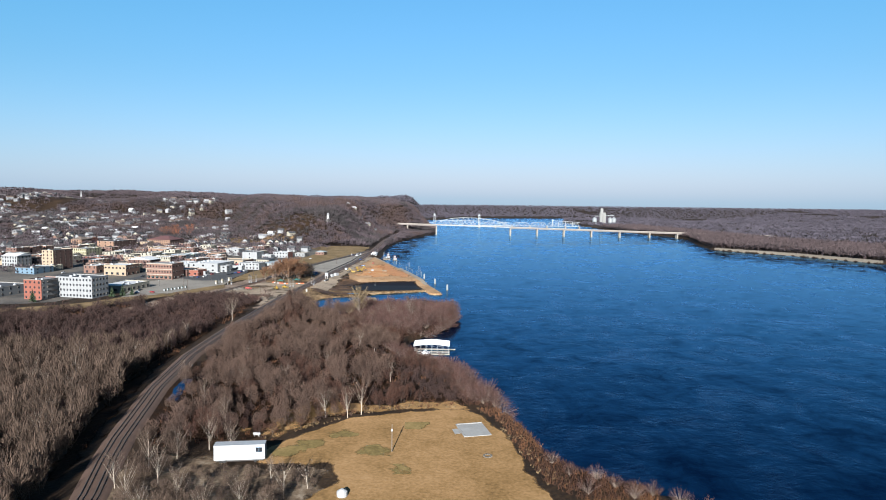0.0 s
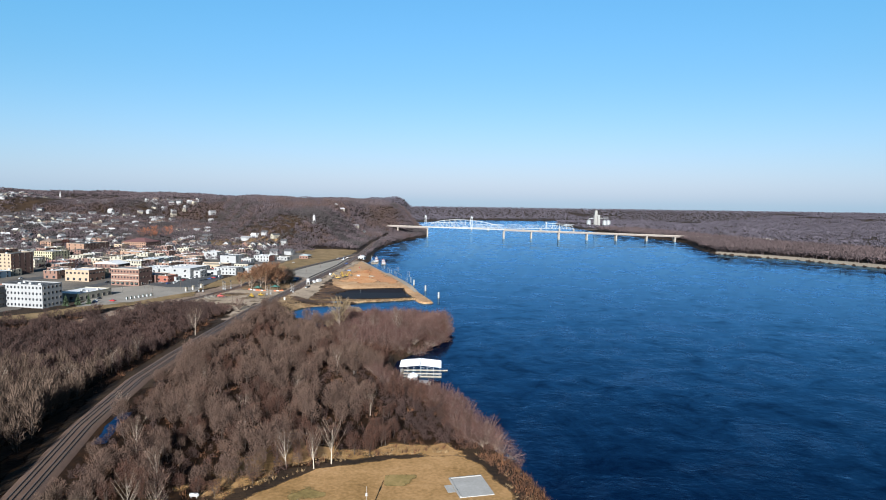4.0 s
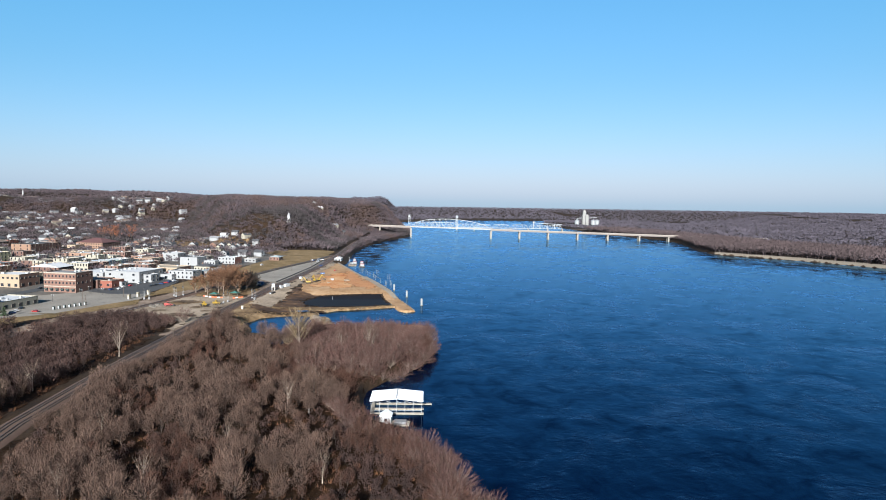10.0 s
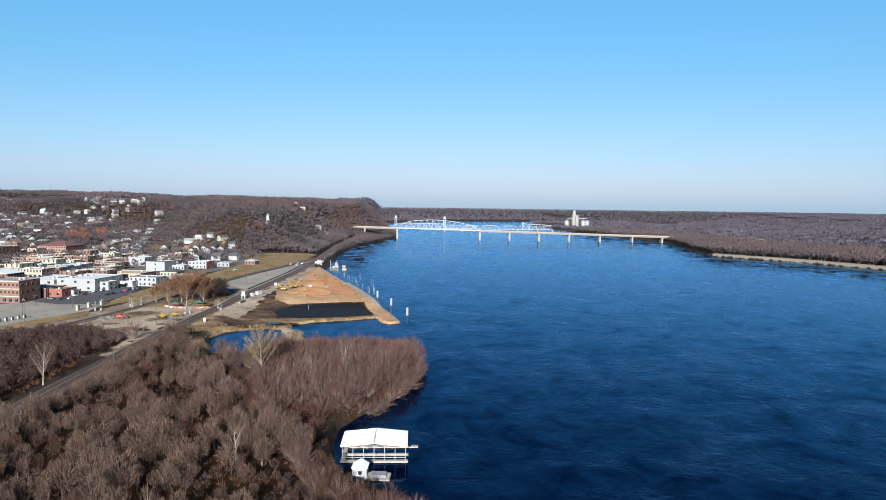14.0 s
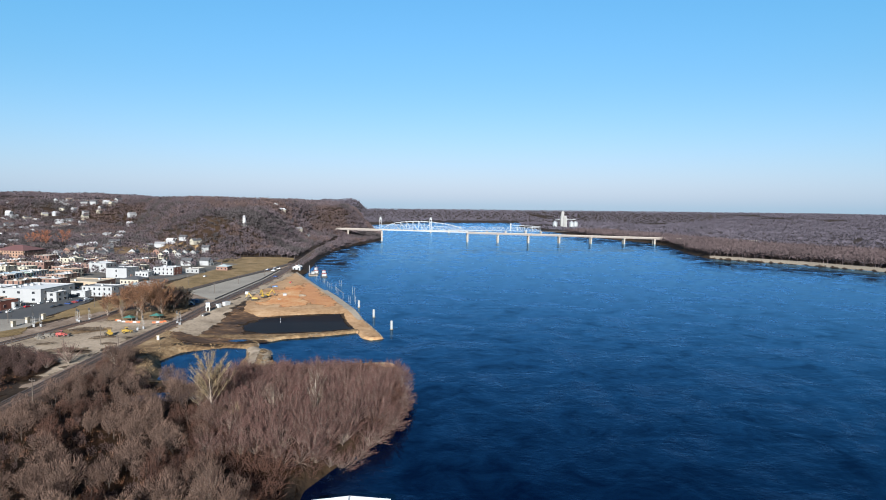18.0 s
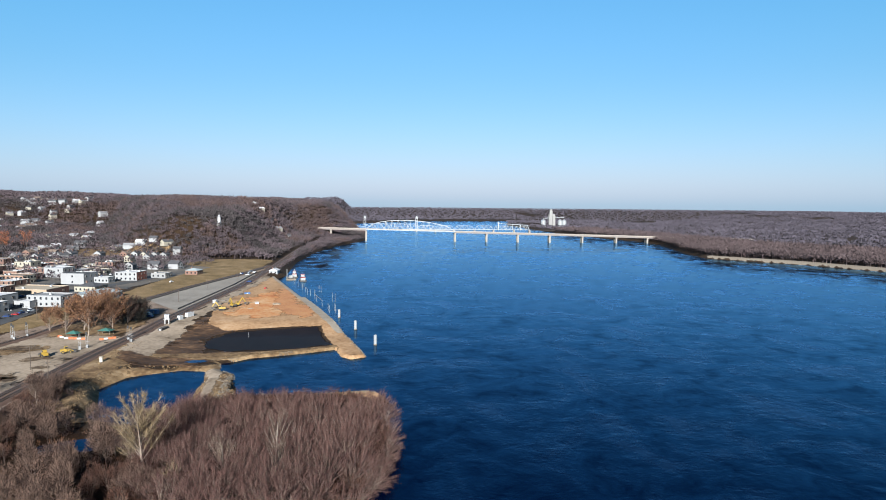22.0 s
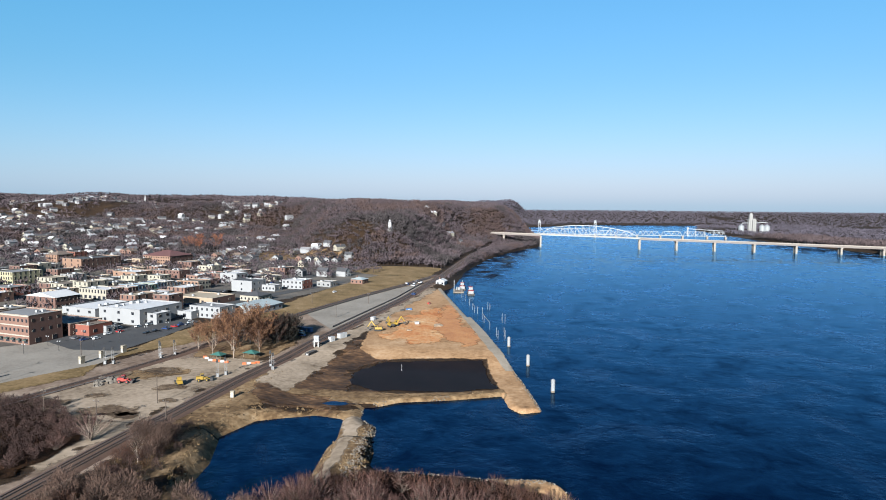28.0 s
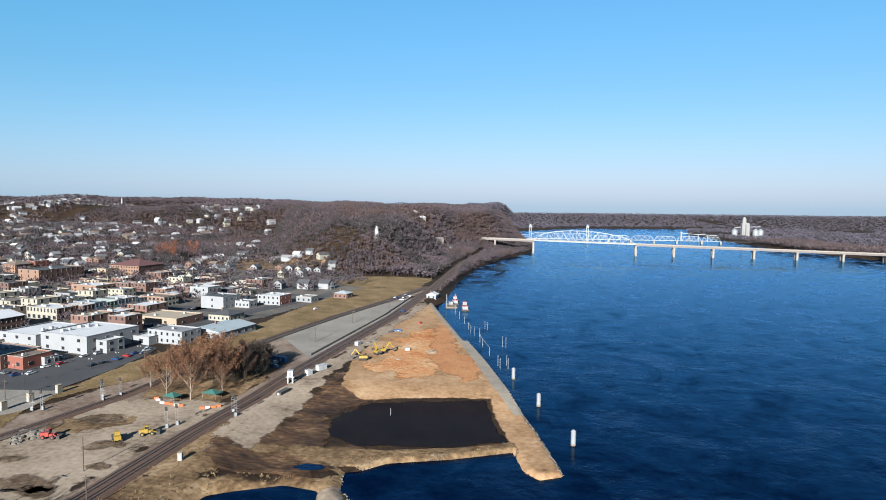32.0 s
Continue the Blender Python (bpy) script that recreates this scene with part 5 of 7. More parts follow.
def fir_mesh(seed, H):
    r = np.random.RandomState(seed)
    n = 420
    z = r.uniform(0.06, 1, n) ** 0.9 * H
    az = r.rand(n) * 2 * np.pi
    out = np.stack([np.cos(az), np.sin(az), r.uniform(-0.35, 0.1, n)], -1)
    a = np.stack([np.zeros(n), np.zeros(n), z], -1)
    return blades(a, out, (H - z) * 0.34 * r.uniform(0.7, 1.1, n) + 0.15, np.full(n, 0.75) * (1.15 - z / H), r)


fir_me = [(mesh_np("trunk", *limb((0, 0, -0.3), (0, 0, 9), 0.22, 0.05, 6), M_BARK), mesh_np("crown", *fir_mesh(700 + i, 10), M_FIR)) for i in range(2)]
for i, (x, y, s) in enumerate([(-270, 537, 1.0), (-264, 543, 1.05), (-259, 549, 0.85), (-318, 507, 1.15), (-330, 482, 1.0), (-337, 487, 0.9)]):
    tree("fir", fir_me[i % 2], x, y, s, 60 * i, "dark green fir beside the white building", "firs by the levee")
# ---- the road bridge ----


def deck_z(x):
    return 25.9 - (x - 15) * 0.0187


def deck_y(x):
    return 1635 - 0.095 * (x - 206)


def at_deck(x, off, dz):
    """A point beside the deck: off metres towards upstream, dz above it."""
    return Vector((x + 0.095 * off, deck_y(x) + off, deck_z(x) + dz))


# brown painted darker for the shade under the deck
M_GIRDER = mat("weathered_bridge_girder", [(0.085, 0.068, 0.058), (0.13, 0.106, 0.092)], 0.6, 0.1, 1, 0.1, 0.02)
M_PIER = mat("pale_pier_concrete", [(0.1747, 0.1532, 0.1304), (0.2411, 0.2137, 0.1817)], 0.85, 0.15, 1.2, 0.2, 0.03)
bridge = thing("road_bridge", Matrix(), "long white steel road bridge on concrete piers", "bridge")


def beam(name, a, b, w, h, material, parent, label=""):
    """A straight bar of rectangular section."""
    a, b = Vector(a), Vector(b)
    d = b - a
    s = d.cross(Vector((0, 0, 1)))
    s = (s if s.length > 1e-4 else Vector((1, 0, 0))).normalized() * w / 2
    u = s.cross(d).normalized() * h / 2
    bm = bmesh.new()
    v = [bm.verts.new(p + i * s + j * u) for p in (a, b) for i, j in ((-1, -1), (1, -1), (1, 1), (-1, 1))]
    for f in ((0, 1, 2, 3), (7, 6, 5, 4), (0, 4, 5, 1), (1, 5, 6, 2), (2, 6, 7, 3), (3, 7, 4, 0)):
        bm.faces.new([v[i] for i in f])
    return part(name, bm, material, parent, label)


beam("deck", at_deck(-150, 0, 0), at_deck(860, 0, 0), 13, 0.6, M_GIRDER, bridge, "pale concrete road deck")
for o in (-6.4, 6.4):
    beam("girder", at_deck(206, o, -1.7), at_deck(640, o, -1.7), 0.5, 2.8, M_GIRDER, bridge, "brown plate girder, darkened for the deck's shade")
    beam("girder", at_deck(-120, o, -1.7), at_deck(15, o, -1.7), 0.5, 2.8, M_GIRDER, bridge)
    beam("parapet", at_deck(-150, o, 0.8), at_deck(860, o, 0.8), 0.35, 1.1, M_PIER, bridge)
for x in (-60, 15, 206, 274, 342, 411, 482, 556, 624):
    top = deck_z(x) - 3.1
    p = part("pier", boxes(*[(x - 1.7, deck_y(x) + s - 1.9, -3 if x > 0 else -1, x + 1.7, deck_y(x) + s + 1.9, top - 1.8) for s in (-4.2, 4.2)], (x - 1.3, deck_y(x) - 5.5, -3, x + 1.3, deck_y(x) + 5.5, 3.5)), M_PIER, bridge, "pale concrete pier")
    part("pier_cap", boxes((x - 2.0, deck_y(x) - 7.2, top - 1.8, x + 2.0, deck_y(x) + 7.2, top)), M_PIER, p)
# camelback truss over the main channel
NP = 14
xs_ = [15 + (206 - 15) * i / NP for i in range(NP + 1)]
rise = [0, 11.0, 15.5, 18.0, 19.6, 20.6, 21.0, 21.0, 20.5, 19.4, 17.8, 15.6, 12.8, 9.0, 0]
for o in (-6.8, 6.8):
    for i in range(NP):
        a0, a1 = at_deck(xs_[i], o, -0.6), at_deck(xs_[i + 1], o, -0.6)
        t0, t1 = at_deck(xs_[i], o, rise[i]), at_deck(xs_[i + 1], o, rise[i + 1])
        beam("top_chord" if 0 < i < NP - 1 else "end_post", t0, t1, 0.85, 0.85, M_STEEL_W, bridge)
        beam("bottom_chord", a0, a1, 0.9, 1.2, M_STEEL_W, bridge)
        if i:
            beam("hanger", a0, t0, 0.45, 0.45, M_STEEL_W, bridge)
        if 0 < i < NP - 1:
            up = (a0, t1) if i >= NP // 2 else (t0, a1)
            beam("diagonal", *up, 0.5, 0.5, M_STEEL_W, bridge)
            mid0, mid1 = (a0 + t0) / 2, (a1 + t1) / 2
            beam("sub_strut", mid0 if i >= NP // 2 else (t0 + a1) / 2, (a1 + a0) / 2, 0.3, 0.3, M_STEEL_W, bridge)
for i in range(1, NP):
    beam("cross_strut", at_deck(xs_[i], -6.8, rise[i]), at_deck(xs_[i], 6.8, rise[i]), 0.7, 0.7, M_STEEL_W, bridge)
    if i < NP - 1:
        beam("sway_brace", at_deck(xs_[i], -6.8, rise[i]), at_deck(xs_[i + 1], 6.8, rise[i + 1]), 0.3, 0.3, M_STEEL_W, bridge)

# ---- the railway lift bridge behind ----
RY = 2085
rb = thing("railway_bridge", Matrix(), "white steel railway bridge with two lift towers", "bridge")
for x in (13, 160):
    t = part("lift_tower", boxes(*[(x + a - 0.45, RY + b - 0.45, 4, x + a + 0.45, RY + b + 0.45, 40) for a in (-2.8, 2.8) for b in (-4, 4)]), M_STEEL_W, rb, "white lattice lift tower")
    part("tower_head", boxes((x - 3.2, RY - 4, 38, x + 3.2, RY + 4, 42.5), (x - 2.0, RY - 2.5, 42.5, x + 2.0, RY + 2.5, 45.5)), M_STEEL_W, t)
    for z in range(6, 40, 8):
        beam("lacing", (x - 2.8, RY - 4, z), (x + 2.8, RY - 4, z + 8), 0.4, 0.4, M_STEEL_W, t)
        beam("lacing", (x + 2.8, RY - 4, z), (x - 2.8, RY - 4, z + 8), 0.4, 0.4, M_STEEL_W, t)
for x0, x1, h in ((13, 160, 15), (160, 214, 11), (214, 268, 11), (270, 327, 11), (329, 383, 11), (385, 444, 11), (446, 491, 11), (-70, 11, 9)):
    n = max(4, round((x1 - x0) / 13))
    px = [x0 + (x1 - x0) * i / n for i in range(n + 1)]
    for o in (-3, 3):
        beam("bottom_chord", (x0, RY + o, 8), (x1, RY + o, 8), 0.9, 1.3, M_STEEL_W, rb)
        beam("top_chord", (px[1] - 4, RY + o, 8 + h), (px[-2] + 4, RY + o, 8 + h), 0.9, 0.9, M_STEEL_W, rb)
        for i in range(n):
            mid = (px[i] + px[i + 1]) / 2
            beam("diagonal", (px[i], RY + o, 8), (mid, RY + o, 8 + h), 0.6, 0.6, M_STEEL_W, rb)
            beam("diagonal", (mid, RY + o, 8 + h), (px[i + 1], RY + o, 8), 0.6, 0.6, M_STEEL_W, rb)
for x in (13, 160, 214, 269, 328, 384, 445, 491):
    part("pier", boxes((x - 2, RY - 5, -3, x + 2, RY + 5, 7.2)), M_PIER, rb, "pale stone pier")
beam("rail_deck", (-70, RY, 7.4), (620, RY, 7.4), 5, 0.8, M_TIE, rb)

# ---- grain elevator and loader on the far bank ----
M_ELEV = mat("pale_elevator_concrete", [(0.1609, 0.158, 0.1521), (0.2048, 0.2018, 0.193)], 0.8, 0.05, 0.5, 0.1, 0.05)
elev = thing("grain_elevator", pose(656, 2410, 4), "white concrete grain elevator with steel bins", "grain elevator")
for i, (x, y) in enumerate([(-8, -4), (-3.2, -4), (-8, 4), (-3.2, 4), (4, -4), (8.6, -4), (8.6, 4)]):
    part("silo", tubes(((x, y, -4), (x, y, 44 - 4 * (i > 3)), 3.4, 3.4, 12)), M_ELEV, elev)
part("headhouse", boxes((-9, -5, 40, 1, 5, 58), (-7, -4, 58, -1, 4, 62), (1, -3, 40, 11, 3, 45)), M_ELEV, elev)
for x in (-30, 30, 44):
    b = part("steel_bin", tubes(((x, 0, -4), (x, 0, 22), 8.5, 8.5, 16)), M_STEEL_W, elev, "ribbed white steel grain bin")
    part("cone_roof", tubes(((x, 0, 22), (x, 0, 28), 8.7, 0.8, 16)), M_STEEL_W, b)
beam("conveyor", (-30, 0, 31), (44, 0, 34), 2, 2, M_STEEL_W, elev)
ld = thing("barge_loader", pose(470, 2270, 0), "white barge loading conveyor on steel legs", "conveyor")
beam("conveyor", (-30, 0, 20), (66, 0, 15), 1.6, 1.6, M_STEEL_W, ld)
part("loader_tower", boxes((-33.5, -2, -3, -30.5, 2, 20), (-34.5, -2.5, 20, -29.5, 2.5, 25)), M_STEEL_W, ld)
for x in (-10, 15, 40):
    part("trestle_leg", boxes((x - 1, -2, -3, x + 1, 2, 15)), M_STEEL_W, ld)

# ---- lighthouse on the bluff ----
LX, LY = -198, 1226
LZ = hz(LX, LY)
lh = thing("lighthouse", pose(LX, LY, LZ), "white wooden lighthouse on the wooded bluff", "lighthouse")
part("tower", tubes(((0, 0, -1), (0, 0, 10.5), 3.4, 2.1, 8)), M_WHITE, lh)
g = part("gallery", tubes(((0, 0, 10.5), (0, 0, 10.9), 2.8, 2.8, 8)), M_WHITE, lh)
part("gallery_rail", tubes(((0, 0, 11.6), (0, 0, 11.75), 2.8, 2.8, 8)), M_STEEL_W, g)
part("lantern", tubes(((0, 0, 10.9), (0, 0, 13.0), 1.4, 1.4, 8)), M_WHITE, lh)
part("lantern_roof", tubes(((0, 0, 13.0), (0, 0, 14.4), 1.8, 0.15, 8)), M_WHITE, lh)
part("door", boxes((-0.6, -3.5, 0, 0.6, -3.1, 2.1)), M_TIE, lh)
part("plinth", tubes(((0, 0, -3), (0, 0, 0.3), 5, 5, 10)), M_CONCRETE, lh)
# ---- town buildings ----
def wallmat(name, c, k=0.72):
    c = tuple(v * (0.95 if max(c) < 0.65 else 0.92) for v in c)
    return mat(name, [tuple(v * k for v in c), c], 0.85, 0.12, 1.6, 0.25, 0.03)


W = {
    "white": wallmat("white_rendered_wall", (0.25, 0.252, 0.255), 0.72), "red": wallmat("red_brick_wall", (0.2, 0.065, 0.042)), "brick": wallmat("brown_brick_wall", (0.16, 0.088, 0.064)),
    "tan": wallmat("tan_brick_wall", (0.3, 0.225, 0.155)), "cream": wallmat("cream_wall", (0.29, 0.265, 0.21)), "yellow": wallmat("pale_yellow_wall", (0.34, 0.31, 0.19)), "grey": wallmat("grey_wall", (0.2, 0.2, 0.2)),
    # dark is dark brick, and also side walls with their shade painted in
    "dark": wallmat("dark_brick_wall", (0.12, 0.065, 0.05)), "blue": wallmat("blue_painted_wall", (0.11, 0.17, 0.23)), "green": wallmat("green_painted_wall", (0.14, 0.24, 0.19)), "orange": wallmat("orange_brick_wall", (0.21, 0.125, 0.083)),
}
R = {
    "white": mat("white_membrane_roof", [(0.34, 0.34, 0.345), (0.56, 0.56, 0.565)], 0.7, 0.06, 0.6, 0.1, 0.02), "grey": mat("grey_gravel_roof", [(0.12, 0.12, 0.126), (0.204, 0.204, 0.21)], 0.9, 0.08, 0.8, 0.2, 0.03),
    "dark": mat("dark_tar_roof", [(0.025, 0.025, 0.028), (0.07, 0.07, 0.075)], 0.8, 0.1, 0.8, 0.2, 0.03), "maroon": mat("maroon_tile_roof", [(0.06, 0.025, 0.025), (0.12, 0.05, 0.045)], 0.85, 0.2, 2, 0.3, 0.05),
    "teal": mat("teal_metal_roof", [(0.22, 0.26, 0.265), (0.34, 0.37, 0.37)], 0.5, 0.15, 1, 0.1, 0.02), "brown": mat("brown_shingle_roof", [(0.08, 0.06, 0.05), (0.17, 0.13, 0.1)], 0.9, 0.2, 2, 0.3, 0.04),
    "tan": mat("tan_gravel_roof", [(0.238, 0.196, 0.14), (0.322, 0.266, 0.196)], 0.9, 0.08, 0.8, 0.2, 0.03),
}
M_GLASS = mat("dark_window_glass", [(0.012, 0.014, 0.018), (0.03, 0.034, 0.04)], 0.08, 0.5, 2, 0, spec=0.6)
M_TRIM = mat("pale_stone_trim", [(0.22, 0.19, 0.155), (0.32, 0.285, 0.235)], 0.8, 0.3, 2, 0.1, 0.01)
M_AWN = mat("dark_awning_canvas", [(0.02, 0.035, 0.03), (0.05, 0.07, 0.06)], 0.9, 0.5, 3, 0.1, 0.01)
M_HVAC = mat("galvanised_unit", [(0.28, 0.287, 0.294), (0.406, 0.413, 0.42)], 0.5, 0.5, 3, 0.1, 0.01, metal=0.3)


def window_mesh(w, h, arched=False, trim=M_TRIM):
    """A two-light window standing in the plane y = 0, its face to -y: one frame with both panes set back in it."""
    f = 0.09
    bm = bmesh.new()
    xs, zs = (-w / 2 - f, w / 2 + f), (-0.14, h * 0.5, h + f * (2.2 if arched else 1.2))
    v = [[bm.verts.new((x, -0.08, z)) for x in xs] for z in zs]
    b = [[bm.verts.new((x, 0.12, z)) for x in xs] for z in zs]
    lights = [bm.faces.new((v[k][0], v[k][1], v[k + 1][1], v[k + 1][0])) for k in (0, 1)]
    for k in (0, 1):
        bm.faces.new((v[k][1], b[k][1], b[k + 1][1], v[k + 1][1]))
        bm.faces.new((b[k][0], v[k][0], v[k + 1][0], b[k + 1][0]))
    bm.faces.new((b[0][0], b[0][1], v[0][1], v[0][0]))
    bm.faces.new((v[2][0], v[2][1], b[2][1], b[2][0]))
    bmesh.ops.inset_individual(bm, faces=lights, thickness=0.07, depth=-0.08)
    for fc in lights:
        fc.material_index = 1
    me = bpy.data.meshes.new("window")
    bm.to_mesh(me)
    bm.free()
    me.materials.append(trim)
    me.materials.append(M_GLASS)
    return me


WIN = {"tall": window_mesh(1.1, 2.2, True), "square": window_mesh(1.2, 1.5), "shop": window_mesh(2.6, 2.3), "wide": window_mesh(2.0, 1.5)}


def building(x, y, w, d, h, wall, roof, label, storeys=2, cols=4, ecols=3, win="tall", shop=False, top="flat", peak=2.5, units=2, awnings=False, turn=None, ewall=None, band=None, category="building"):
    """A block with its front corner at x, y: w metres along the front to the west, d metres deep."""
    z = hz(x, y)
    a = 90 + math.degrees(GA) if turn is None else turn
    b = thing("building", pose(x, y, z, 0, 0, math.degrees(-GA) if turn is None else turn), label, category)
    wm = W[wall]
    walls = part("wall", boxes((-w, 0, -1.5, 0, 0.35, h), (-w, d - 0.35, -1.5, 0, d, h), (-w, 0.35, -1.5, -w + 0.35, d - 0.35, h)), wm, b)
    # ewall: own colour for the side; dark and grey paint its shade in
    part("side_wall", boxes((-0.35, 0.35, -1.5, 0.0, d - 0.35, h)), W[ewall] if ewall else wm, b)
    if top == "flat":
        part("roof", boxes((-w + 0.35, 0.35, h - 0.9, -0.35, d - 0.35, h - 0.55)), R[roof], b)
        part("coping", boxes((-w - 0.12, -0.12, h, 0.12, 0.45, h + 0.18), (-w - 0.12, d - 0.45, h, 0.12, d + 0.12, h + 0.18), (-w - 0.12, 0.45, h, -w + 0.45, d - 0.45, h + 0.18), (-0.45, 0.45, h, 0.12, d - 0.45, h + 0.18)), M_TRIM if wall not in ("white", "cream") else wm, b)
        r = random.Random(int(x * 7 + y))
        for i in range(units):
            ux, uy = -r.uniform(0.15, 0.85) * w, r.uniform(0.2, 0.85) * d
            s = r.uniform(0.7, 1.4)
            part("roof_unit", boxes((ux - s, uy - s * 0.7, h - 0.6, ux + s, uy + s * 0.7, h + 0.7), (ux - s * 0.8, uy - s * 0.5, h + 0.7, ux + s * 0.8, uy + s * 0.5, h + 0.85)), M_HVAC, b)
    else:
        e = 0.6
        bm = bmesh.new()
        if top == "gable_w":      # ridge along the front
            pts = [(-w - e, -e, h), (e, -e, h), (e, d + e, h), (-w - e, d + e, h), (-w - e, d / 2, h + peak), (e, d / 2, h + peak)]
            fs = ((0, 1, 5, 4), (2, 3, 4, 5), (1, 2, 5), (3, 0, 4), (3, 2, 1, 0))
        elif top == "gable_d":    # ridge running back
            pts = [(-w - e, -e, h), (e, -e, h), (e, d + e, h), (-w - e, d + e, h), (-w / 2, -e, h + peak), (-w / 2, d + e, h + peak)]
            fs = ((0, 1, 4), (1, 2, 5, 4), (2, 3, 5), (3, 0, 4, 5), (3, 2, 1, 0))
        else:                     # hipped
            k = min(w, d) * 0.45
            pts = [(-w - e, -e, h), (e, -e, h), (e, d + e, h), (-w - e, d + e, h), (-w + k, d / 2, h + peak), (-k, d / 2, h + peak)] if w > d else [(-w - e, -e, h), (e, -e, h), (e, d + e, h), (-w - e, d + e, h), (-w / 2, k, h + peak), (-w / 2, d - k, h + peak)]
            fs = ((0, 1, 5, 4), (1, 2, 5), (2, 3, 4, 5), (3, 0, 4), (3, 2, 1, 0)) if w > d else ((0, 1, 4), (1, 2, 5, 4), (2, 3, 5), (3, 0, 4, 5), (3, 2, 1, 0))
        v = [bm.verts.new(p) for p in pts]
        for f in fs:
            bm.faces.new([v[i] for i in f])
        part("roof", bm, R[roof], b)
        part("chimney", boxes((-w * 0.7 - 0.5, d * 0.5 - 0.5, h, -w * 0.7 + 0.5, d * 0.5 + 0.5, h + peak + 1.1)), W["brick"], b)
    fh = h / storeys
    for s in range(storeys):
        kind = "shop" if shop and s == 0 else win
        zz = s * fh + fh * (0.22 if kind == "shop" else 0.34)
        for n, side in ((cols, 0), (ecols, 1)):
            span = w if side == 0 else d
            nn = max(1, n * 2 // 3) if kind == "shop" else n
            for i in range(nn):
                q = span * (i + 0.5) / nn
                o = part("window", WIN[kind], None, b)
                o.matrix_basis = pose(-q, -0.02, zz) if side == 0 else pose(0.02, q, zz, 0, 0, 90)
                k = min(1.0, fh / 3.4)
                o.scale = (k, 1, k)
                if awnings and s == 0 and side == 0:
                    aw = part("awning", boxes((-q - 1.5, -1.3, zz + 1.9, -q + 1.5, -0.1, zz + 2.1), (-q - 1.5, -1.35, zz + 1.4, -q + 1.5, -1.25, zz + 2.1)), M_AWN, b)
    if band:
        for s in range(1, storeys + 1):
            part("stone_band", boxes((-w - 0.06, -0.07, s * fh - 0.75, 0.06, -0.005, s * fh - 0.1)), M_TRIM, b)
    return b


building(-282.5, 529, 35, 19, 17.5, "white", "dark", "white four-storey warehouse with many small windows", 4, 11, 5, "square", units=4)
# the grey side wall is shade painted over the red brick
bw = building(-318, 519, 17, 22, 16.5, "red", "grey", "red brick four-storey block with an iron fire escape", 4, 4, 5, "square", ewall="grey", units=2)
for s in range(4):
    l = part("escape_landing", boxes((0.1, 6, s * 4.1 + 2.2, 1.5, 14, s * 4.1 + 2.35), (1.4, 6, s * 4.1 + 2.35, 1.5, 14, s * 4.1 + 3.3)), M_DARKWALL, bw, "black iron fire escape")
    if s:
        beam("stair", (0.9, 7, s * 4.1 + 2.3), (0.9, 13, (s - 1) * 4.1 + 2.4), 0.8, 0.2, M_DARKWALL, l)
building(-362, 522, 34, 40, 8, "grey", "dark", "low grey building with a dark roof beside the levee", 2, 5, 5, "square")
building(-276, 566, 26, 38, 6.2, "cream", "white", "low white-roofed building with a columned side", 1, 4, 9, "shop", units=5)
# corner block's side and the wing carry their shade in the colour
building(-268.5, 659, 30, 20, 16.6, "brick", "grey", "three-storey brick and stone block with shop awnings", 3, 9, 4, "square", True, awnings=True, band=True, ewall="dark")
building(-262, 682, 30, 22, 7.5, "dark", "grey", "low brick wing behind the corner block, dark with painted shade", 2, 4, 4, "square", units=3)
building(-250.5, 683, 14, 16, 6.8, "red", "brown", "low red brick building by the front street", 1, 2, 2, "wide", units=1)
building(-246, 692, 6, 8, 4.5, "white", "white", "small white annexe with a flat roof", 1, 1, 2, "square", units=0)
building(-241, 717, 36, 36, 10.2, "white", "white", "large white rendered commercial building with flat roof", 2, 3, 4, "wide", units=6)
building(-232, 721, 8, 12, 7.4, "white", "white", "white glazed stair block on the large building", 2, 1, 2, "wide", units=0)
building(-276, 722, 30, 34, 8.8, "white", "white", "low white-roofed commercial hall", 2, 3, 3, "wide", units=5)
building(-334, 757, 30, 20, 9.5, "dark", "white", "dark brick hall with a white pitched roof", 2, 5, 6, "tall", top="gable_d", peak=3)
building(-330, 806, 30, 18, 8.6, "cream", "white", "row of cream shopfronts with arched windows", 2, 9, 4, "tall", True, units=3, ewall="dark")
for i, (c, hh) in enumerate((("dark", 8.6), ("blue", 9.4), ("green", 8.2), ("blue", 8.8), ("grey", 9.0))):
    p = Vector((-322, 822, 0)) + GU * (i * 10.2)
    building(p.x, p.y, 22, 10, hh, c, "grey" if i % 2 else "white", "painted two-storey shop in a terrace", 2, 2, 3, "tall", True, units=1)
building(-236.5, 800, 38, 26, 5.6, "tan", "tan", "wide low tan warehouse with a gravel roof", 1, 2, 2, "wide", units=2, ewall="dark")
building(-203, 748, 26, 16, 8.0, "white", "grey", "white two-storey building with a dark blue canopy", 2, 6, 3, "square", units=1)
building(-222, 745, 12, 14, 5.0, "white", "white", "single-storey white shop wing with flat roof", 1, 2, 2, "shop", units=1)
building(-188, 767, 26, 34, 4.6, "white", "teal", "long low metal shed with a pale teal roof", 1, 4, 5, "wide", top="gable_d", peak=2.2)
building(-280, 927, 20, 17, 9.8, "white", "white", "white two-storey commercial block", 2, 2, 3, "square", units=2)
building(-239, 873, 22, 20, 10.0, "white", "dark", "white almost windowless warehouse block", 2, 1, 3, "square", units=1)
building(-222, 883, 14, 10, 5.5, "white", "grey", "small white office with a grey roof", 1, 4, 2, "square", units=1)
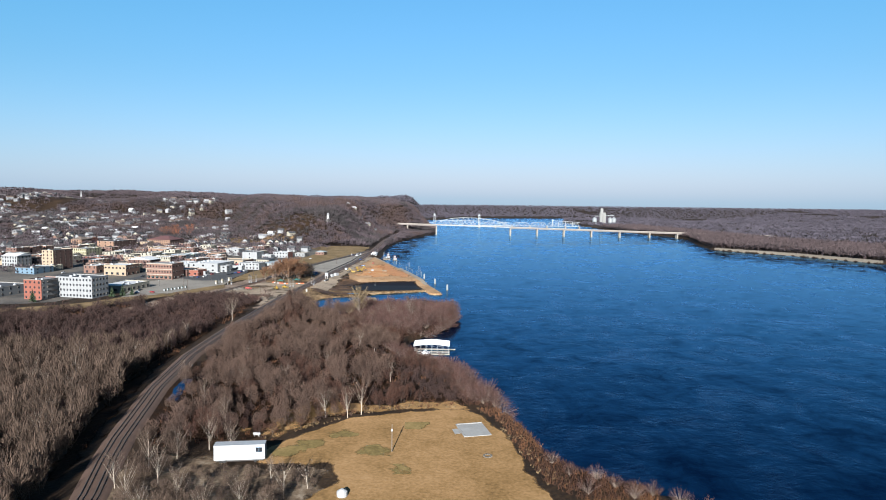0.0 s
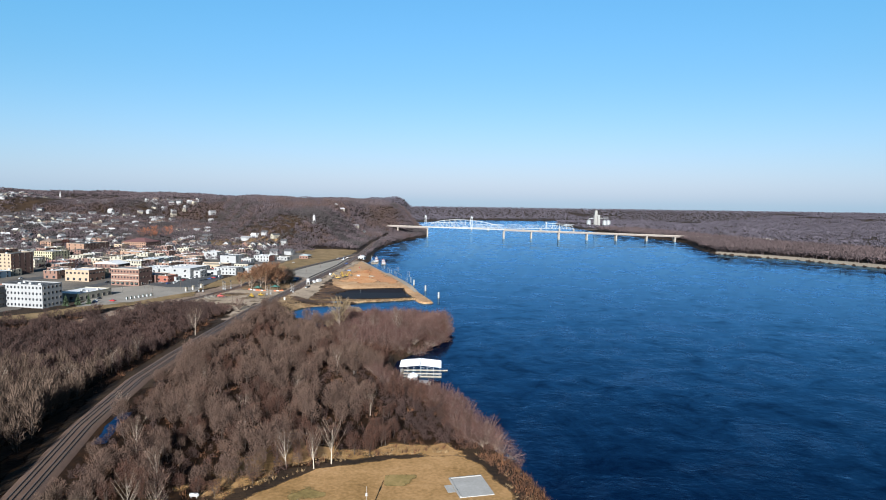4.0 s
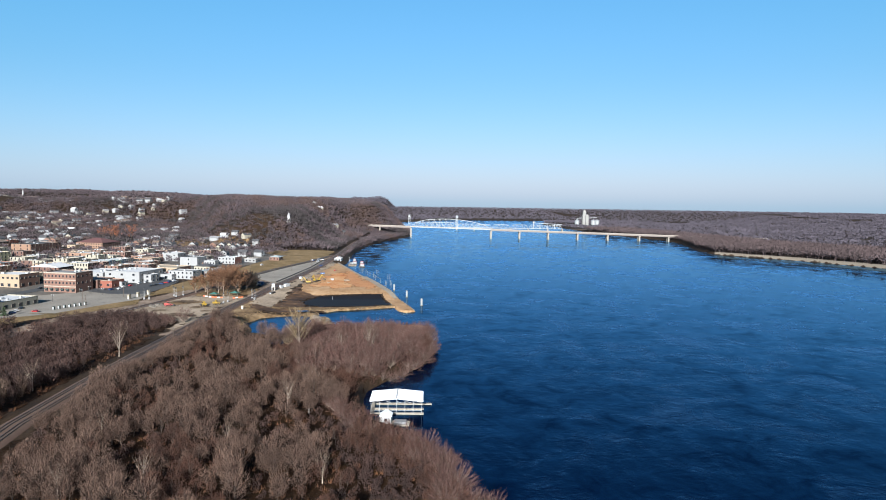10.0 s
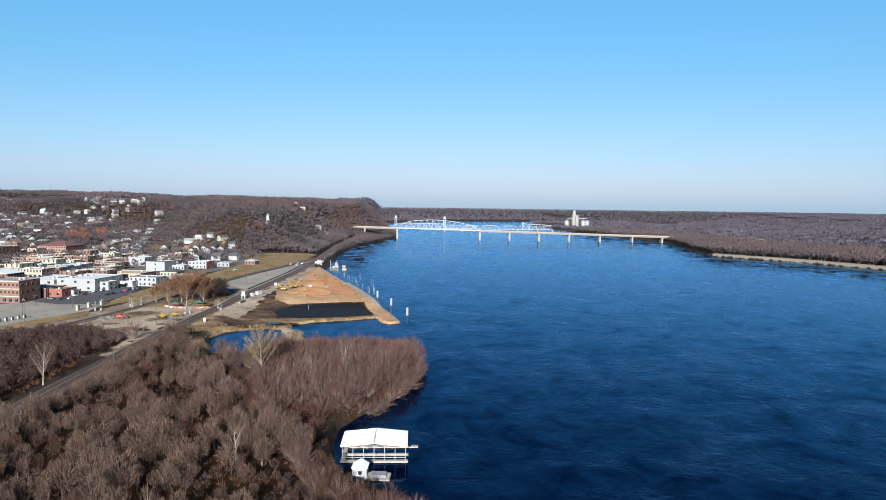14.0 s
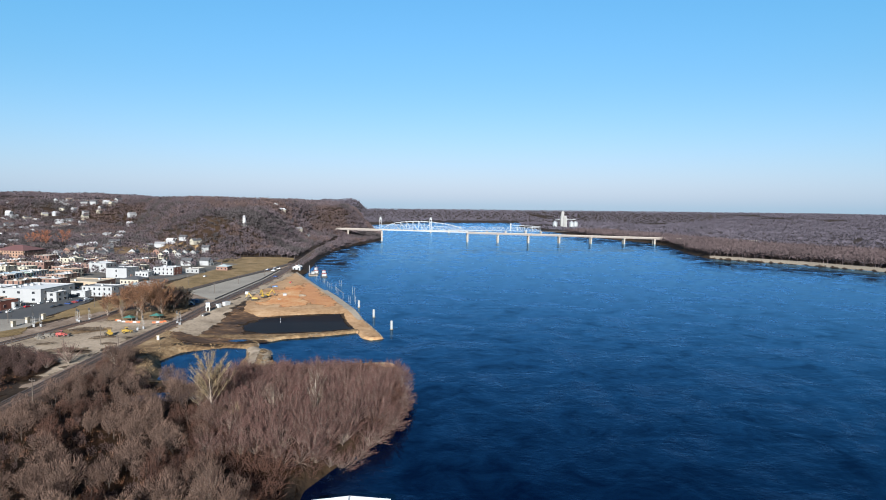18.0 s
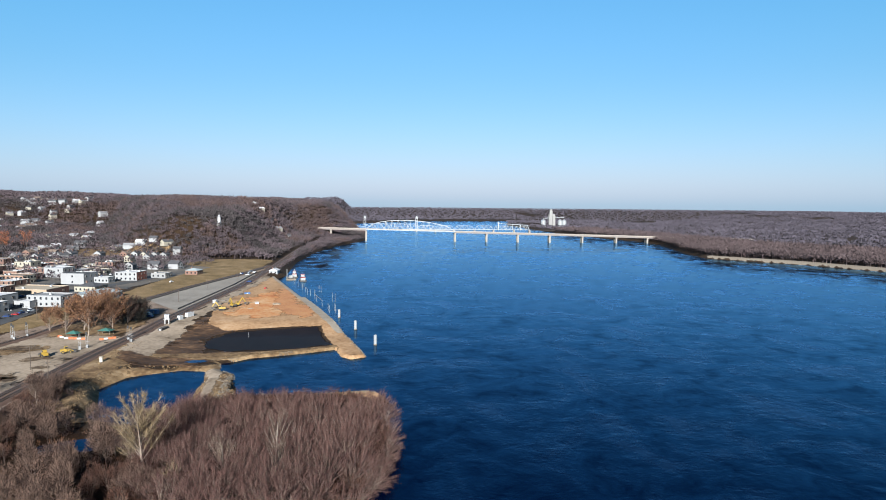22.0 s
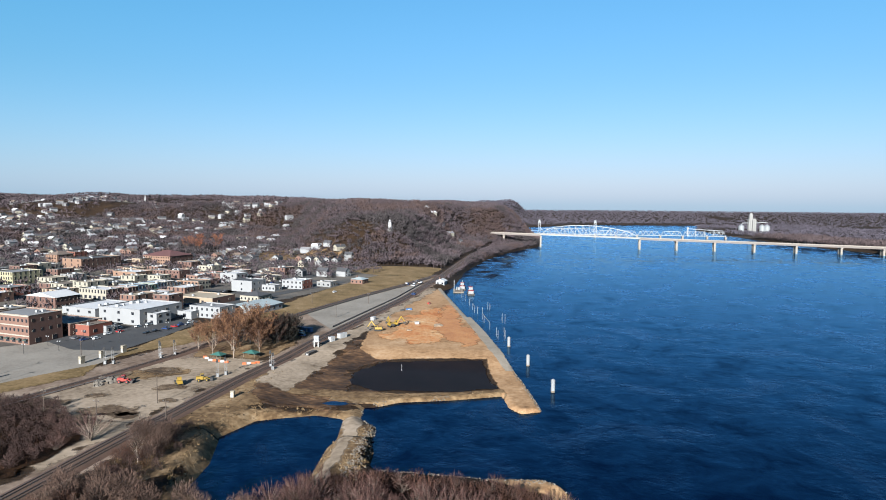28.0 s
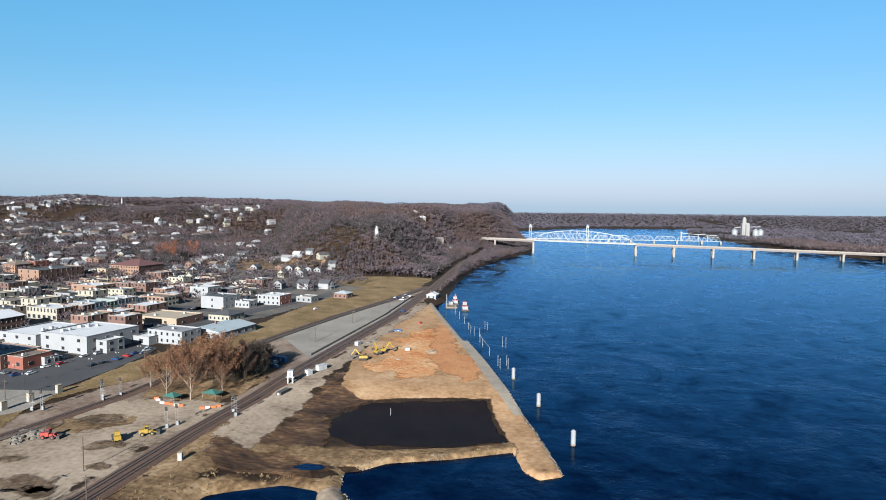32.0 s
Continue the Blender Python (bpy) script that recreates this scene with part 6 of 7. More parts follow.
building(-210, 823, 18, 17, 4.8, "cream", "dark", "low white house with a dark hipped roof", 1, 5, 4, "square", top="hip", peak=2.6)
building(-203, 900, 22, 17, 8.2, "white", "white", "white two-storey building with a red side wall", 2, 5, 3, "square", units=2, ewall="red")
building(-183, 920, 15, 13, 5.0, "grey", "grey", "low grey shop by the levee road", 1, 3, 3, "square", units=1)
building(-160, 948, 13, 12, 4.6, "brick", "teal", "small brick building with a green roof", 1, 3, 3, "square", top="hip", peak=2)
building(-291, 876, 25, 16, 8.0, "orange", "brown", "orange brick two-storey commercial row", 2, 6, 4, "wide", units=2, ewall="cream")
building(-484, 975, 29, 52, 13.8, "orange", "dark", "large brown public building with tall dark pilasters", 3, 3, 9, "tall", units=3, ewall="dark")
building(-435, 1065, 43, 38, 11.5, "orange", "maroon", "long orange brick school with a maroon hipped roof", 3, 11, 8, "square", top="hip", peak=6, ewall="dark")
building(-459, 926, 32, 15, 7.5, "cream", "white", "cream single-storey garage with wide bays", 1, 4, 2, "shop", units=1)
building(-380, 917, 30, 21, 9.6, "orange", "white", "tan brick building with a white parapet roof", 2, 3, 4, "wide", units=3)
building(-354, 917, 19, 14, 7.0, "cream", "grey", "cream two-storey corner building", 2, 4, 3, "square", units=1)
building(-311, 869, 15, 12, 7.2, "blue", "grey", "blue painted two-storey corner shop", 2, 3, 3, "tall", units=1)
building(-327, 682, 27, 22, 11.5, "tan", "white", "tan brick two-storey block with arched shopfronts", 2, 6, 5, "wide", True, units=3, ewall="brick")
building(-465, 862, 26, 29, 12.0, "yellow", "grey", "pale yellow three-storey block with rows of windows", 3, 8, 6, "tall", units=2)
building(-425, 719, 15, 28, 22.5, "tan", "dark", "tall brown brick tower block", 6, 3, 4, "square", units=1, ewall="dark")
building(-420, 712, 22, 12, 6.5, "cream", "grey", "cream building at the foot of the tower", 2, 4, 2, "square", units=1)
building(-479, 740, 21, 20, 12.5, "white", "white", "white three-storey hall with a pitched roof", 3, 6, 4, "tall", top="gable_w", peak=3)
building(-424, 682, 24, 26, 6.8, "blue", "dark", "low blue-grey building with a dark roof", 2, 4, 3, "square", units=1)
building(-366, 697, 16, 26, 8.5, "brick", "white", "brown brick two-storey shop by the street", 2, 3, 4, "tall", True, units=2)
building(-416, 803, 25, 20, 7.6, "red", "grey", "red brick two-storey shop row", 2, 5, 3, "tall", True, units=2)
building(-404, 770, 18, 22, 7.2, "brick", "white", "brick shop with a pale flat roof", 2, 4, 3, "tall", True, units=2)
building(-568, 1041, 20, 22, 9.5, "orange", "brown", "orange brick house block with a hipped roof", 3, 4, 4, "square", top="hip", peak=4)
building(-574, 1078, 15, 18, 10.0, "red", "grey", "red brick three-storey block", 3, 4, 3, "square", units=1)
# the denser blocks between the streets
rb_ = random.Random(17)
names = {"red": "red brick", "brick": "brown brick", "tan": "tan brick", "cream": "cream painted", "white": "white painted", "grey": "grey rendered", "dark": "dark brick"}
taken = [(o.location.x, o.location.y) for o in bpy.data.objects if o.name.startswith("building")]
for iu in range(0, 17):
    for iv in range(0, 12):
        p = Vector((-272, 700, 0)) + GU * (iu * 25 + rb_.uniform(-2, 2)) + GV * (iv * 26 + (9 if iv % 3 else 0) + rb_.uniform(-2, 2))
        if p.y > 1090 or p.x > -250 - max(0, 780 - p.y) * 0.3 or p.x < -620 or (p.y > 1010 and p.x > -330):
            continue
        if any(math.hypot(p.x - a - 8, p.y - b) < 27 for a, b in taken) or rb_.random() < 0.1 + 0.0006 * max(0, p.y - 850):
            continue
        c = rb_.choice(["red", "brick", "brick", "tan", "cream", "grey", "dark", "dark"])
        f = rb_.choice(["white", "grey", "brown", "dark", "dark", "tan"])
        st = rb_.choice([1, 2, 2, 3]) if iu < 8 else rb_.choice([1, 1, 2])
        w_, d_ = rb_.uniform(13, 21), rb_.uniform(13, 22)
        building(p.x, p.y, w_, d_, 3.6 * st + rb_.uniform(0.6, 1.6), c, f, f"{names[c]} {['', 'one', 'two', 'three'][st]}-storey town shop with a flat {f} roof", st, max(2, int(w_ / 4.5)), max(2, int(d_ / 6)), rb_.choice(["tall", "square"]), st > 1, units=rb_.randint(0, 3))

# ---- houses on the slopes ----
HW = [("white", "grey", "small white timber house with a grey gable roof"), ("white", "dark", "white timber house with a dark shingle roof"), ("white", "brown", "white house with a brown shingle roof"), ("grey", "dark", "grey clapboard house with a dark roof"), ("brick", "brown", "brown brick house with a shingle roof"), ("white", "white", "white bungalow with a pale metal roof"), ("cream", "dark", "pale timber house with a dark roof")]


def house_proto(wall, roof, label, w, d, h, pk):
    t = thing("house", Matrix(), label, "house", "houses on the hillside")
    bm = bmesh.new()
    box(bm, -w / 2, -d / 2, -3, w / 2, d / 2, h)
    v = [bm.verts.new(p) for p in ((-w / 2, -d / 2, h), (w / 2, -d / 2, h), (0, -d / 2, h + pk), (-w / 2, d / 2, h), (w / 2, d / 2, h), (0, d / 2, h + pk))]
    bm.faces.new((v[0], v[1], v[2]))
    bm.faces.new((v[4], v[3], v[5]))
    part("wall", bm, W[wall], t)
    bm = bmesh.new()
    e, th = 0.5, 0.25
    for s in (-1, 1):
        q = [(0, -d / 2 - e, h + pk + 0.1), (s * (w / 2 + e), -d / 2 - e, h - e * pk / (w / 2) + 0.1), (s * (w / 2 + e), d / 2 + e, h - e * pk / (w / 2) + 0.1), (0, d / 2 + e, h + pk + 0.1)]
        lo = [bm.verts.new(p) for p in q]
        hi = [bm.verts.new((p[0], p[1], p[2] + th)) for p in q]
        for a in range(4):
            bm.faces.new((lo[a], lo[(a + 1) % 4], hi[(a + 1) % 4], hi[a]))
        bm.faces.new(hi)
        bm.faces.new(lo[::-1])
    part("roof", bm, R[roof], t)
    part("chimney", boxes((w * 0.2 - 0.4, -0.4, h, w * 0.2 + 0.4, 0.4, h + pk + 1.0)), W["brick"], t)
    part("porch", boxes((-w * 0.35, -d / 2 - 2, 2.4, w * 0.35, -d / 2, 2.6), (-w * 0.35, -d / 2 - 2, -1, -w * 0.35 + 0.2, -d / 2 - 1.8, 2.4), (w * 0.35 - 0.2, -d / 2 - 2, -1, w * 0.35, -d / 2 - 1.8, 2.4)), W[wall], t)
    for i in (-0.25, 0.25):
        for zz in ((1.0, 3.7) if h > 5 else (1.0,)):
            o = part("window", WIN["square"], None, t)
            o.matrix_basis = pose(i * w, -d / 2 - 0.02, zz)
    return t


def cottages(rows):
    """The small houses far up the slopes, as one mesh: gabled walls, an overhanging roof and a chimney each."""
    V, F, M = [], [], []
    for x, y, z, turn, w, d, h, pk, wall, roof in rows:
        m = pose(x, y, z, 0, 0, turn)
        n0 = len(V)
        p = [(-w, -d, -3), (w, -d, -3), (w, d, -3), (-w, d, -3), (-w, -d, h), (w, -d, h), (w, d, h), (-w, d, h), (0, -d, h + pk), (0, d, h + pk)]
        q = [(0, -d - 0.5, h + pk + 0.3), (0, d + 0.5, h + pk + 0.3), (w + 0.5, -d - 0.5, h - 0.1), (w + 0.5, d + 0.5, h - 0.1), (-w - 0.5, -d - 0.5, h - 0.1), (-w - 0.5, d + 0.5, h - 0.1)]
        c = [(w * 0.4 + i, j, k) for k in (h, h + pk + 0.8) for i, j in ((0, 0), (0.8, 0), (0.8, 0.8), (0, 0.8))]
        V += [tuple(m @ Vector(v)) for v in p + q + c]
        for f, k in (((0, 1, 5, 8, 4), wall), ((1, 2, 6, 5), wall), ((2, 3, 7, 9, 6), wall), ((3, 0, 4, 7), wall), ((10, 12, 13, 11), roof), ((11, 15, 14, 10), roof),
                     ((16, 17, 21, 20), 2), ((17, 18, 22, 21), 2), ((18, 19, 23, 22), 2), ((19, 16, 20, 23), 2), ((20, 21, 22, 23), 2)):
            F.append([n0 + i for i in f])
            M.append(k)
    me = bpy.data.meshes.new("hillside_houses")
    me.from_pydata(V, [], F)
    for k in (W["white"], W["cream"], W["brick"], R["grey"], R["dark"], R["brown"], R["white"]):
        me.materials.append(k)
    me.polygons.foreach_set("material_index", M)
    tagged(new("hillside_houses", me), "scattered small white houses far up the wooded slopes", "houses", kind="stuff")


protos = [house_proto(*HW[i], w, d, h, pk) for i, (w, d, h, pk) in enumerate([(8, 11, 5.4, 3), (9, 12, 5.8, 3.2), (8, 10, 3.2, 2.6), (9, 10, 5.5, 3), (10, 12, 5.8, 3), (8, 15, 3.0, 2.0), (8, 10, 5.5, 3)])]
far_rows = []
spots = []
rh = random.Random(23)
tries = 0
while len(spots) < 480 and tries < 40000:
    tries += 1
    x, y = rh.uniform(-1300, -250), rh.uniform(880, 2000)
    c = noise.noise(Vector((x / 150, y / 150, 4.0)))
    if x > -0.30 * y + 20 - 40 or (y < 1100 and x > -600) or (x > -330 and y < 1500):
        continue
    if c < -0.12 + 0.00012 * (y - 900) or any(abs(x - a) < 15 and abs(y - b) < 19 for a, b in spots):
        continue
    if math.hypot(x + 495, y - 1245) < 45:
        continue
    spots.append((x, y))
while len(spots) < 496:
    x, y = rh.uniform(-420, -185), rh.uniform(965, 1150)
    if x < -150 - (y - 965) * 0.2 and not any(abs(x - a) < 17 and abs(y - b) < 19 for a, b in spots):
        spots.append((x, y))
# known rows: the terrace under the bluff and the hilltop villas
spots += [(-300 + 13 * i, 1150 - 3 * i) for i in range(5)] + [(-262, 1195), (-285, 1215), (-305, 1225), (-325, 1236), (-345, 1240), (-240, 1168), (-150, 1490), (-166, 1500), (-182, 1496), (-135, 1505), (-195, 1512)]
for i, (x, y) in enumerate(spots):
    if y > 1180 or x < -800:
        far_rows.append((x, y, hz(x, y) + 2.0, rh.choice([-13, 77, -40]) + rh.uniform(-8, 8), rh.uniform(4, 5.5), rh.uniform(5.5, 8.5), rh.choice([3.0, 4.6, 5.4]), rh.uniform(2.2, 3.2), rh.choice([0, 0, 0, 1]), rh.choice([3, 4, 4, 5, 6])))
        continue
    copy_thing(protos[rh.randrange(7)], pose(x, y, hz(x, y) + (2.4 if y > 1160 else 0.2), 0, 0, rh.choice([-13, 77, -13, -40, 167]) + rh.uniform(-8, 8)))
for k, (x, y) in enumerate([(-420, 1120), (-450, 1135), (-480, 1140), (-520, 1150), (-560, 1160), (-600, 1165), (-640, 1150)]):
    protos[k].matrix_basis = pose(x, y, hz(x, y) + 0.2, 0, 0, -13)
cottages(far_rows)
cam_ = building(-1050, 1990, 70, 20, 9, "brick", "brown", "long brick campus building with a white steeple on the ridge", 2, 10, 3, "square", top="gable_w", peak=4)
part("steeple", tubes(((-35, 0, 9), (-35, 0, 22), 2.2, 2.0, 6), ((-35, 0, 22), (-35, 0, 34), 2.0, 0.1, 6)), M_WHITE, cam_)
building(-395, 2080, 26, 14, 10, "white", "white", "white building standing out on the ridge line", 2, 4, 2, "square", units=2)
# ---- boathouse and the cove ----
M_TIN = mat("white_metal_roofing", [(0.731, 0.7395, 0.748), (0.833, 0.833, 0.833)], 0.45, 0.3, 2, 0.1, 0.01)
M_DECK = mat("weathered_dock_boards", [(0.192, 0.168, 0.136), (0.32, 0.288, 0.24)], 0.9, 0.4, 3, 0.3, 0.02)
M_YEL = mat("yellow_machine_paint", [(0.216, 0.132, 0.015), (0.3, 0.198, 0.03)], 0.5, 0.5, 3, 0.1, 0.01)
M_BLUEP = mat("faded_blue_paint", [(0.03, 0.08, 0.19), (0.06, 0.13, 0.27)], 0.6, 0.5, 3, 0.1, 0.01)
M_GALVD = mat("dull_grey_door_steel", [(0.14, 0.145, 0.15), (0.22, 0.225, 0.23)], 0.6, 0.5, 3, 0.1, 0.01)
M_TYRE = mat("black_rubber", [(0.012, 0.012, 0.012), (0.03, 0.03, 0.03)], 0.9, 1, 6, 0.2, 0.01)
M_GATE = mat("stained_tan_concrete", [(0.17, 0.145, 0.105), (0.27, 0.24, 0.185)], 0.9, 0.4, 2, 0.3, 0.03)
M_REDP = mat("red_paint", [(0.21, 0.018, 0.012), (0.3, 0.036, 0.024)], 0.5, 0.5, 3, 0.1, 0.01)
M_ORP = mat("orange_barrier_plastic", [(0.39, 0.0624, 0.0104), (0.4875, 0.104, 0.0208)], 0.6, 0.5, 3, 0.1, 0.01)
M_GREENP = mat("dark_green_paint", [(0.02, 0.07, 0.06), (0.04, 0.11, 0.09)], 0.6, 0.5, 3, 0.1, 0.01)
M_WOODP = mat("weathered_pole_wood", [(0.1, 0.075, 0.055), (0.2, 0.16, 0.12)], 0.9, 0.8, 5, 0.3, 0.01)
M_RIP = mat("pale_riprap_stone", [(0.0624, 0.052, 0.0416), (0.1092, 0.0936, 0.0754), (0.1664, 0.1456, 0.1222)], 0.9, 0.5, 3, 0.3, 0.05, island=0.4)

bh = thing("boathouse", pose(10.8, 372.5, 0, 0, 0, -2), "floating boathouse with a white metal roof on posts", "boathouse")
bm = bmesh.new()
L_, D_ = 21.6, 13.0
q = [(-L_, -0.5, 5.3), (-L_ / 2, -0.5, 6.35), (0, -0.5, 5.3), (0, D_ + 0.5, 5.3), (-L_ / 2, D_ + 0.5, 6.35), (-L_, D_ + 0.5, 5.3)]
lo = [bm.verts.new(p) for p in q]
hi = [bm.verts.new((p[0], p[1], p[2] + 0.18)) for p in q]
for f in ((0, 1, 4, 5), (1, 2, 3, 4)):
    bm.faces.new([hi[i] for i in f])
    bm.faces.new([lo[i] for i in f][::-1])
for a in range(6):
    bm.faces.new((lo[a], lo[(a + 1) % 6], hi[(a + 1) % 6], hi[a]))
roof_ = part("roof", bm, M_TIN, bh, "white metal roof")
beam("ridge_cap", (-L_ / 2, -0.5, 6.56), (-L_ / 2, D_ + 0.5, 6.56), 0.5, 0.12, M_HVAC, roof_)
for i in range(10):
    y = -0.3 + i * 1.42
    beam("roof_seam", (-0.05, y, 5.53), (-L_ / 2 + 0.3, y, 6.55), 0.06, 0.06, M_TIN, roof_)
    beam("roof_seam", (-L_ + 0.05, y, 5.53), (-L_ / 2 - 0.3, y, 6.55), 0.06, 0.06, M_TIN, roof_)
for i in range(7):
    for y in (0.2, D_ - 0.2):
        part("post", tubes(((-0.6 - i * 3.4, y, 0.2), (-0.6 - i * 3.4, y, 5.25 + 0.95 * (1 - abs(i - 3) / 3)), 0.09, 0.09, 6)), M_WHITE, bh)
for y0, y1 in ((-0.6, 0.9), (5.2, 6.4), (D_ - 1.2, D_ + 0.3)):
    part("walkway", boxes((-L_, y0, 0.1, 0.2, y1, 0.55)), M_DECK, bh, "weathered board walkway")
part("end_walkway", boxes((-L_, 0.9, 0.1, -L_ + 1.5, D_ - 1.2, 0.55)), M_DECK, bh)
part("gangway", boxes((0.2, D_ - 1.1, 0.1, 3.5, D_ + 0.3, 0.5)), M_DECK, bh)
for i in range(5):
    beam("brace", (-0.6 - i * 4.1, 0.2, 4.6), (-2.6 - i * 4.1, 0.2, 5.3), 0.1, 0.1, M_WHITE, bh)
    part("upper_rail", boxes((-4.7 - i * 4.1, 0.1, 1.5, -0.7 - i * 4.1, 0.18, 1.6)), M_WHITE, bh)
sh = thing("dock_shed", pose(-3.6, 362.0, 0.0, 0, 0, -6), "small white floating shed with a pale roof", "shed")
part("float", boxes((-3, -2.6, 0.05, 9, 2.6, 0.5)), M_DECK, sh, "weathered floating deck")
bm = bmesh.new()
box(bm, -2.4, -2.0, 0.5, 2.0, 2.0, 3.6)
part("wall", bm, M_WHITE, sh)
bm = bmesh.new()
v = [bm.verts.new(p) for p in ((-2.7, -2.3, 3.6), (2.3, -2.3, 3.6), (2.3, 2.3, 3.6), (-2.7, 2.3, 3.6), (-0.2, -2.3, 5.0), (-0.2, 2.3, 5.0))]
for f in ((0, 1, 4), (1, 2, 5, 4), (2, 3, 5), (3, 0, 4, 5), (3, 2, 1, 0)):
    bm.faces.new([v[i] for i in f])
part("roof", bm, M_TIN, sh)
part("window", boxes((-0.6, -2.06, 1.6, 0.5, -1.98, 2.7)), M_GLASS, sh, "small dark window")
part("covered_boat", boxes((3.0, -1.6, 0.5, 7.8, 1.4, 1.4)), R["grey"], sh, "grey tarpaulin over a small boat")

# ---- the clearing ----
tr = thing("trailer", pose(-72.6, 204.6, hz(-66, 206), 0, 0, 6), "long white box trailer standing at the clearing", "trailer")
part("box_body", boxes((0, 0, 0.9, 16.5, 3.6, 5.9)), M_WHITE, tr)
part("belt_strip", boxes((0.1, -0.05, 3.0, 16.4, -0.003, 3.12)), M_HVAC, tr)
part("window", boxes((13.6, -0.06, 3.5, 15.6, -0.005, 4.9)), M_GLASS, tr, "dark window in a blue frame")
part("window_frame", boxes((13.45, -0.05, 4.9, 15.75, -0.002, 5.05), (13.45, -0.05, 3.35, 15.75, -0.002, 3.5), (14.55, -0.09, 3.5, 14.65, -0.062, 4.9)), W["blue"], tr)
part("roof_cap", boxes((-0.08, -0.08, 5.9, 16.58, 3.68, 6.02)), M_HVAC, tr)
part("skirt", boxes((0.5, 0.3, 0.35, 16, 3.3, 0.9)), M_DARKWALL, tr)
for i in range(15):
    part("rib", boxes((0.6 + i * 0.85, -0.045, 3.14, 0.68 + i * 0.85, -0.002, 5.8)), M_WHITE, tr)
for x in (2.2, 3.4, 13.4):
    for y in (0.25, 3.35):
        part("wheel", tubes(((x, y - 0.2, 0.5), (x, y + 0.2, 0.5), 0.5, 0.5, 12)), M_TYRE, tr)
up = thing("utility_pole", pose(-14.2, 214.7, hz(-14.2, 214.7)), "bare wooden utility pole in the dry grass", "utility pole")
part("pole", tubes(((0, 0, -0.5), (0, 0, 10.1), 0.19, 0.13, 8)), M_WOODP, up)
part("meter_box", boxes((-0.25, -0.4, 7.6, 0.25, -0.15, 8.4)), M_HVAC, up, "grey metal box")
pd = thing("concrete_pad", pose(17.2, 229.5, hz(17, 236), 0, 0, 12), "broken pale concrete slab in the clearing", "slab")
part("slab", boxes((-5.5, 0, -0.3, 5.2, 13.2, 0.45)), M_CONCRETE, pd)
part("step", boxes((-8.0, 4, -0.3, -5.55, 9, 0.25)), M_CONCRETE, pd)
part("kerb", boxes((-5.4, 0.1, 0.46, -5.0, 13, 0.72), (-5.0, 12.7, 0.46, 5.0, 13.1, 0.72)), M_CONCRETE, pd)
for x, y, lab, mm in ((-65, 229, "small white propane tank on the grass", M_WHITE), (19, 211, "pale stone fire ring in the grass", M_RIP)):
    t = thing("propane_tank" if mm is M_WHITE else "fire_ring", pose(x, y, hz(x, y) + 0.2), lab, "tank" if mm is M_WHITE else "fire ring")
    if mm is M_WHITE:
        part("tank", tubes(((-1.1, 0, 0.8), (1.1, 0, 0.8), 0.55, 0.55, 12), ((-1.1, 0, 0.8), (-1.4, 0, 0.8), 0.55, 0.25, 12), ((1.1, 0, 0.8), (1.4, 0, 0.8), 0.55, 0.25, 12)), mm, t)
        part("saddle", boxes((-0.9, -0.4, -0.3, -0.7, 0.4, 0.5), (0.7, -0.4, -0.3, 0.9, 0.4, 0.5)), M_CONCRETE, t)
    else:
        for i in range(12):
            a = i * math.pi / 6
            part("stone", boxes((1.3 * math.cos(a) - 0.3, 1.3 * math.sin(a) - 0.3, -0.1, 1.3 * math.cos(a) + 0.3, 1.3 * math.sin(a) + 0.3, 0.35)), mm, t)
ub = thing("dome_tank", pose(-27, 181.5, hz(-27, 181)), "white domed tank half hidden by trees", "tank")
part("tank", tubes(((0, 0, -0.3), (0, 0, 1.6), 1.6, 1.6, 14), ((0, 0, 1.6), (0, 0, 2.3), 1.6, 0.5, 14)), M_WHITE, ub)
pv = thing("pole", pose(-60.5, 266, hz(-60.5, 266)), "tall weathered pole among the saplings", "pole")
part("shaft", tubes(((0, 0, -0.5), (0, 0, 9.5), 0.16, 0.12, 8)), M_WOODP, pv)
part("cap", tubes(((0, 0, 9.5), (0, 0, 9.7), 0.16, 0.1, 8)), M_WHITE, pv)
for x, y in ((-33, 361), (-22, 361)):
    t = thing("marker_post", pose(x, y, hz(x, y)), "short white marker post among the scrub", "post", "marker posts")
    part("shaft", boxes((-0.2, -0.2, -0.3, 0.2, 0.2, 1.6)), M_CONCRETE, t)
    part("cap", boxes((-0.25, -0.25, 1.6, 0.25, 0.25, 1.72)), M_CONCRETE, t)

M_PILE = mat("weathered_white_pile", [(0.1625, 0.1658, 0.169), (0.221, 0.2243, 0.2275)], 0.6, 0.4, 2, 0.1, 0.01)
# ---- mooring piles and the dock ----
for x, y in ((16.6, 641.4), (4.5, 687.7), (-7.7, 731.9)):
    t = thing("mooring_pile", pose(x, y, 0), "thick white capped mooring pile in the river", "mooring pile", "white mooring piles")
    part("shaft", tubes(((0, 0, -3), (0, 0, 5.6), 0.95, 0.95, 14)), M_PILE, t)
    part("cap", tubes(((0, 0, 5.6), (0, 0, 6.1), 1.02, 0.55, 14)), M_PILE, t)
    part("waterline_band", tubes(((0, 0, -1), (0, 0, 0.7), 0.98, 0.98, 14)), M_WOODP, t)
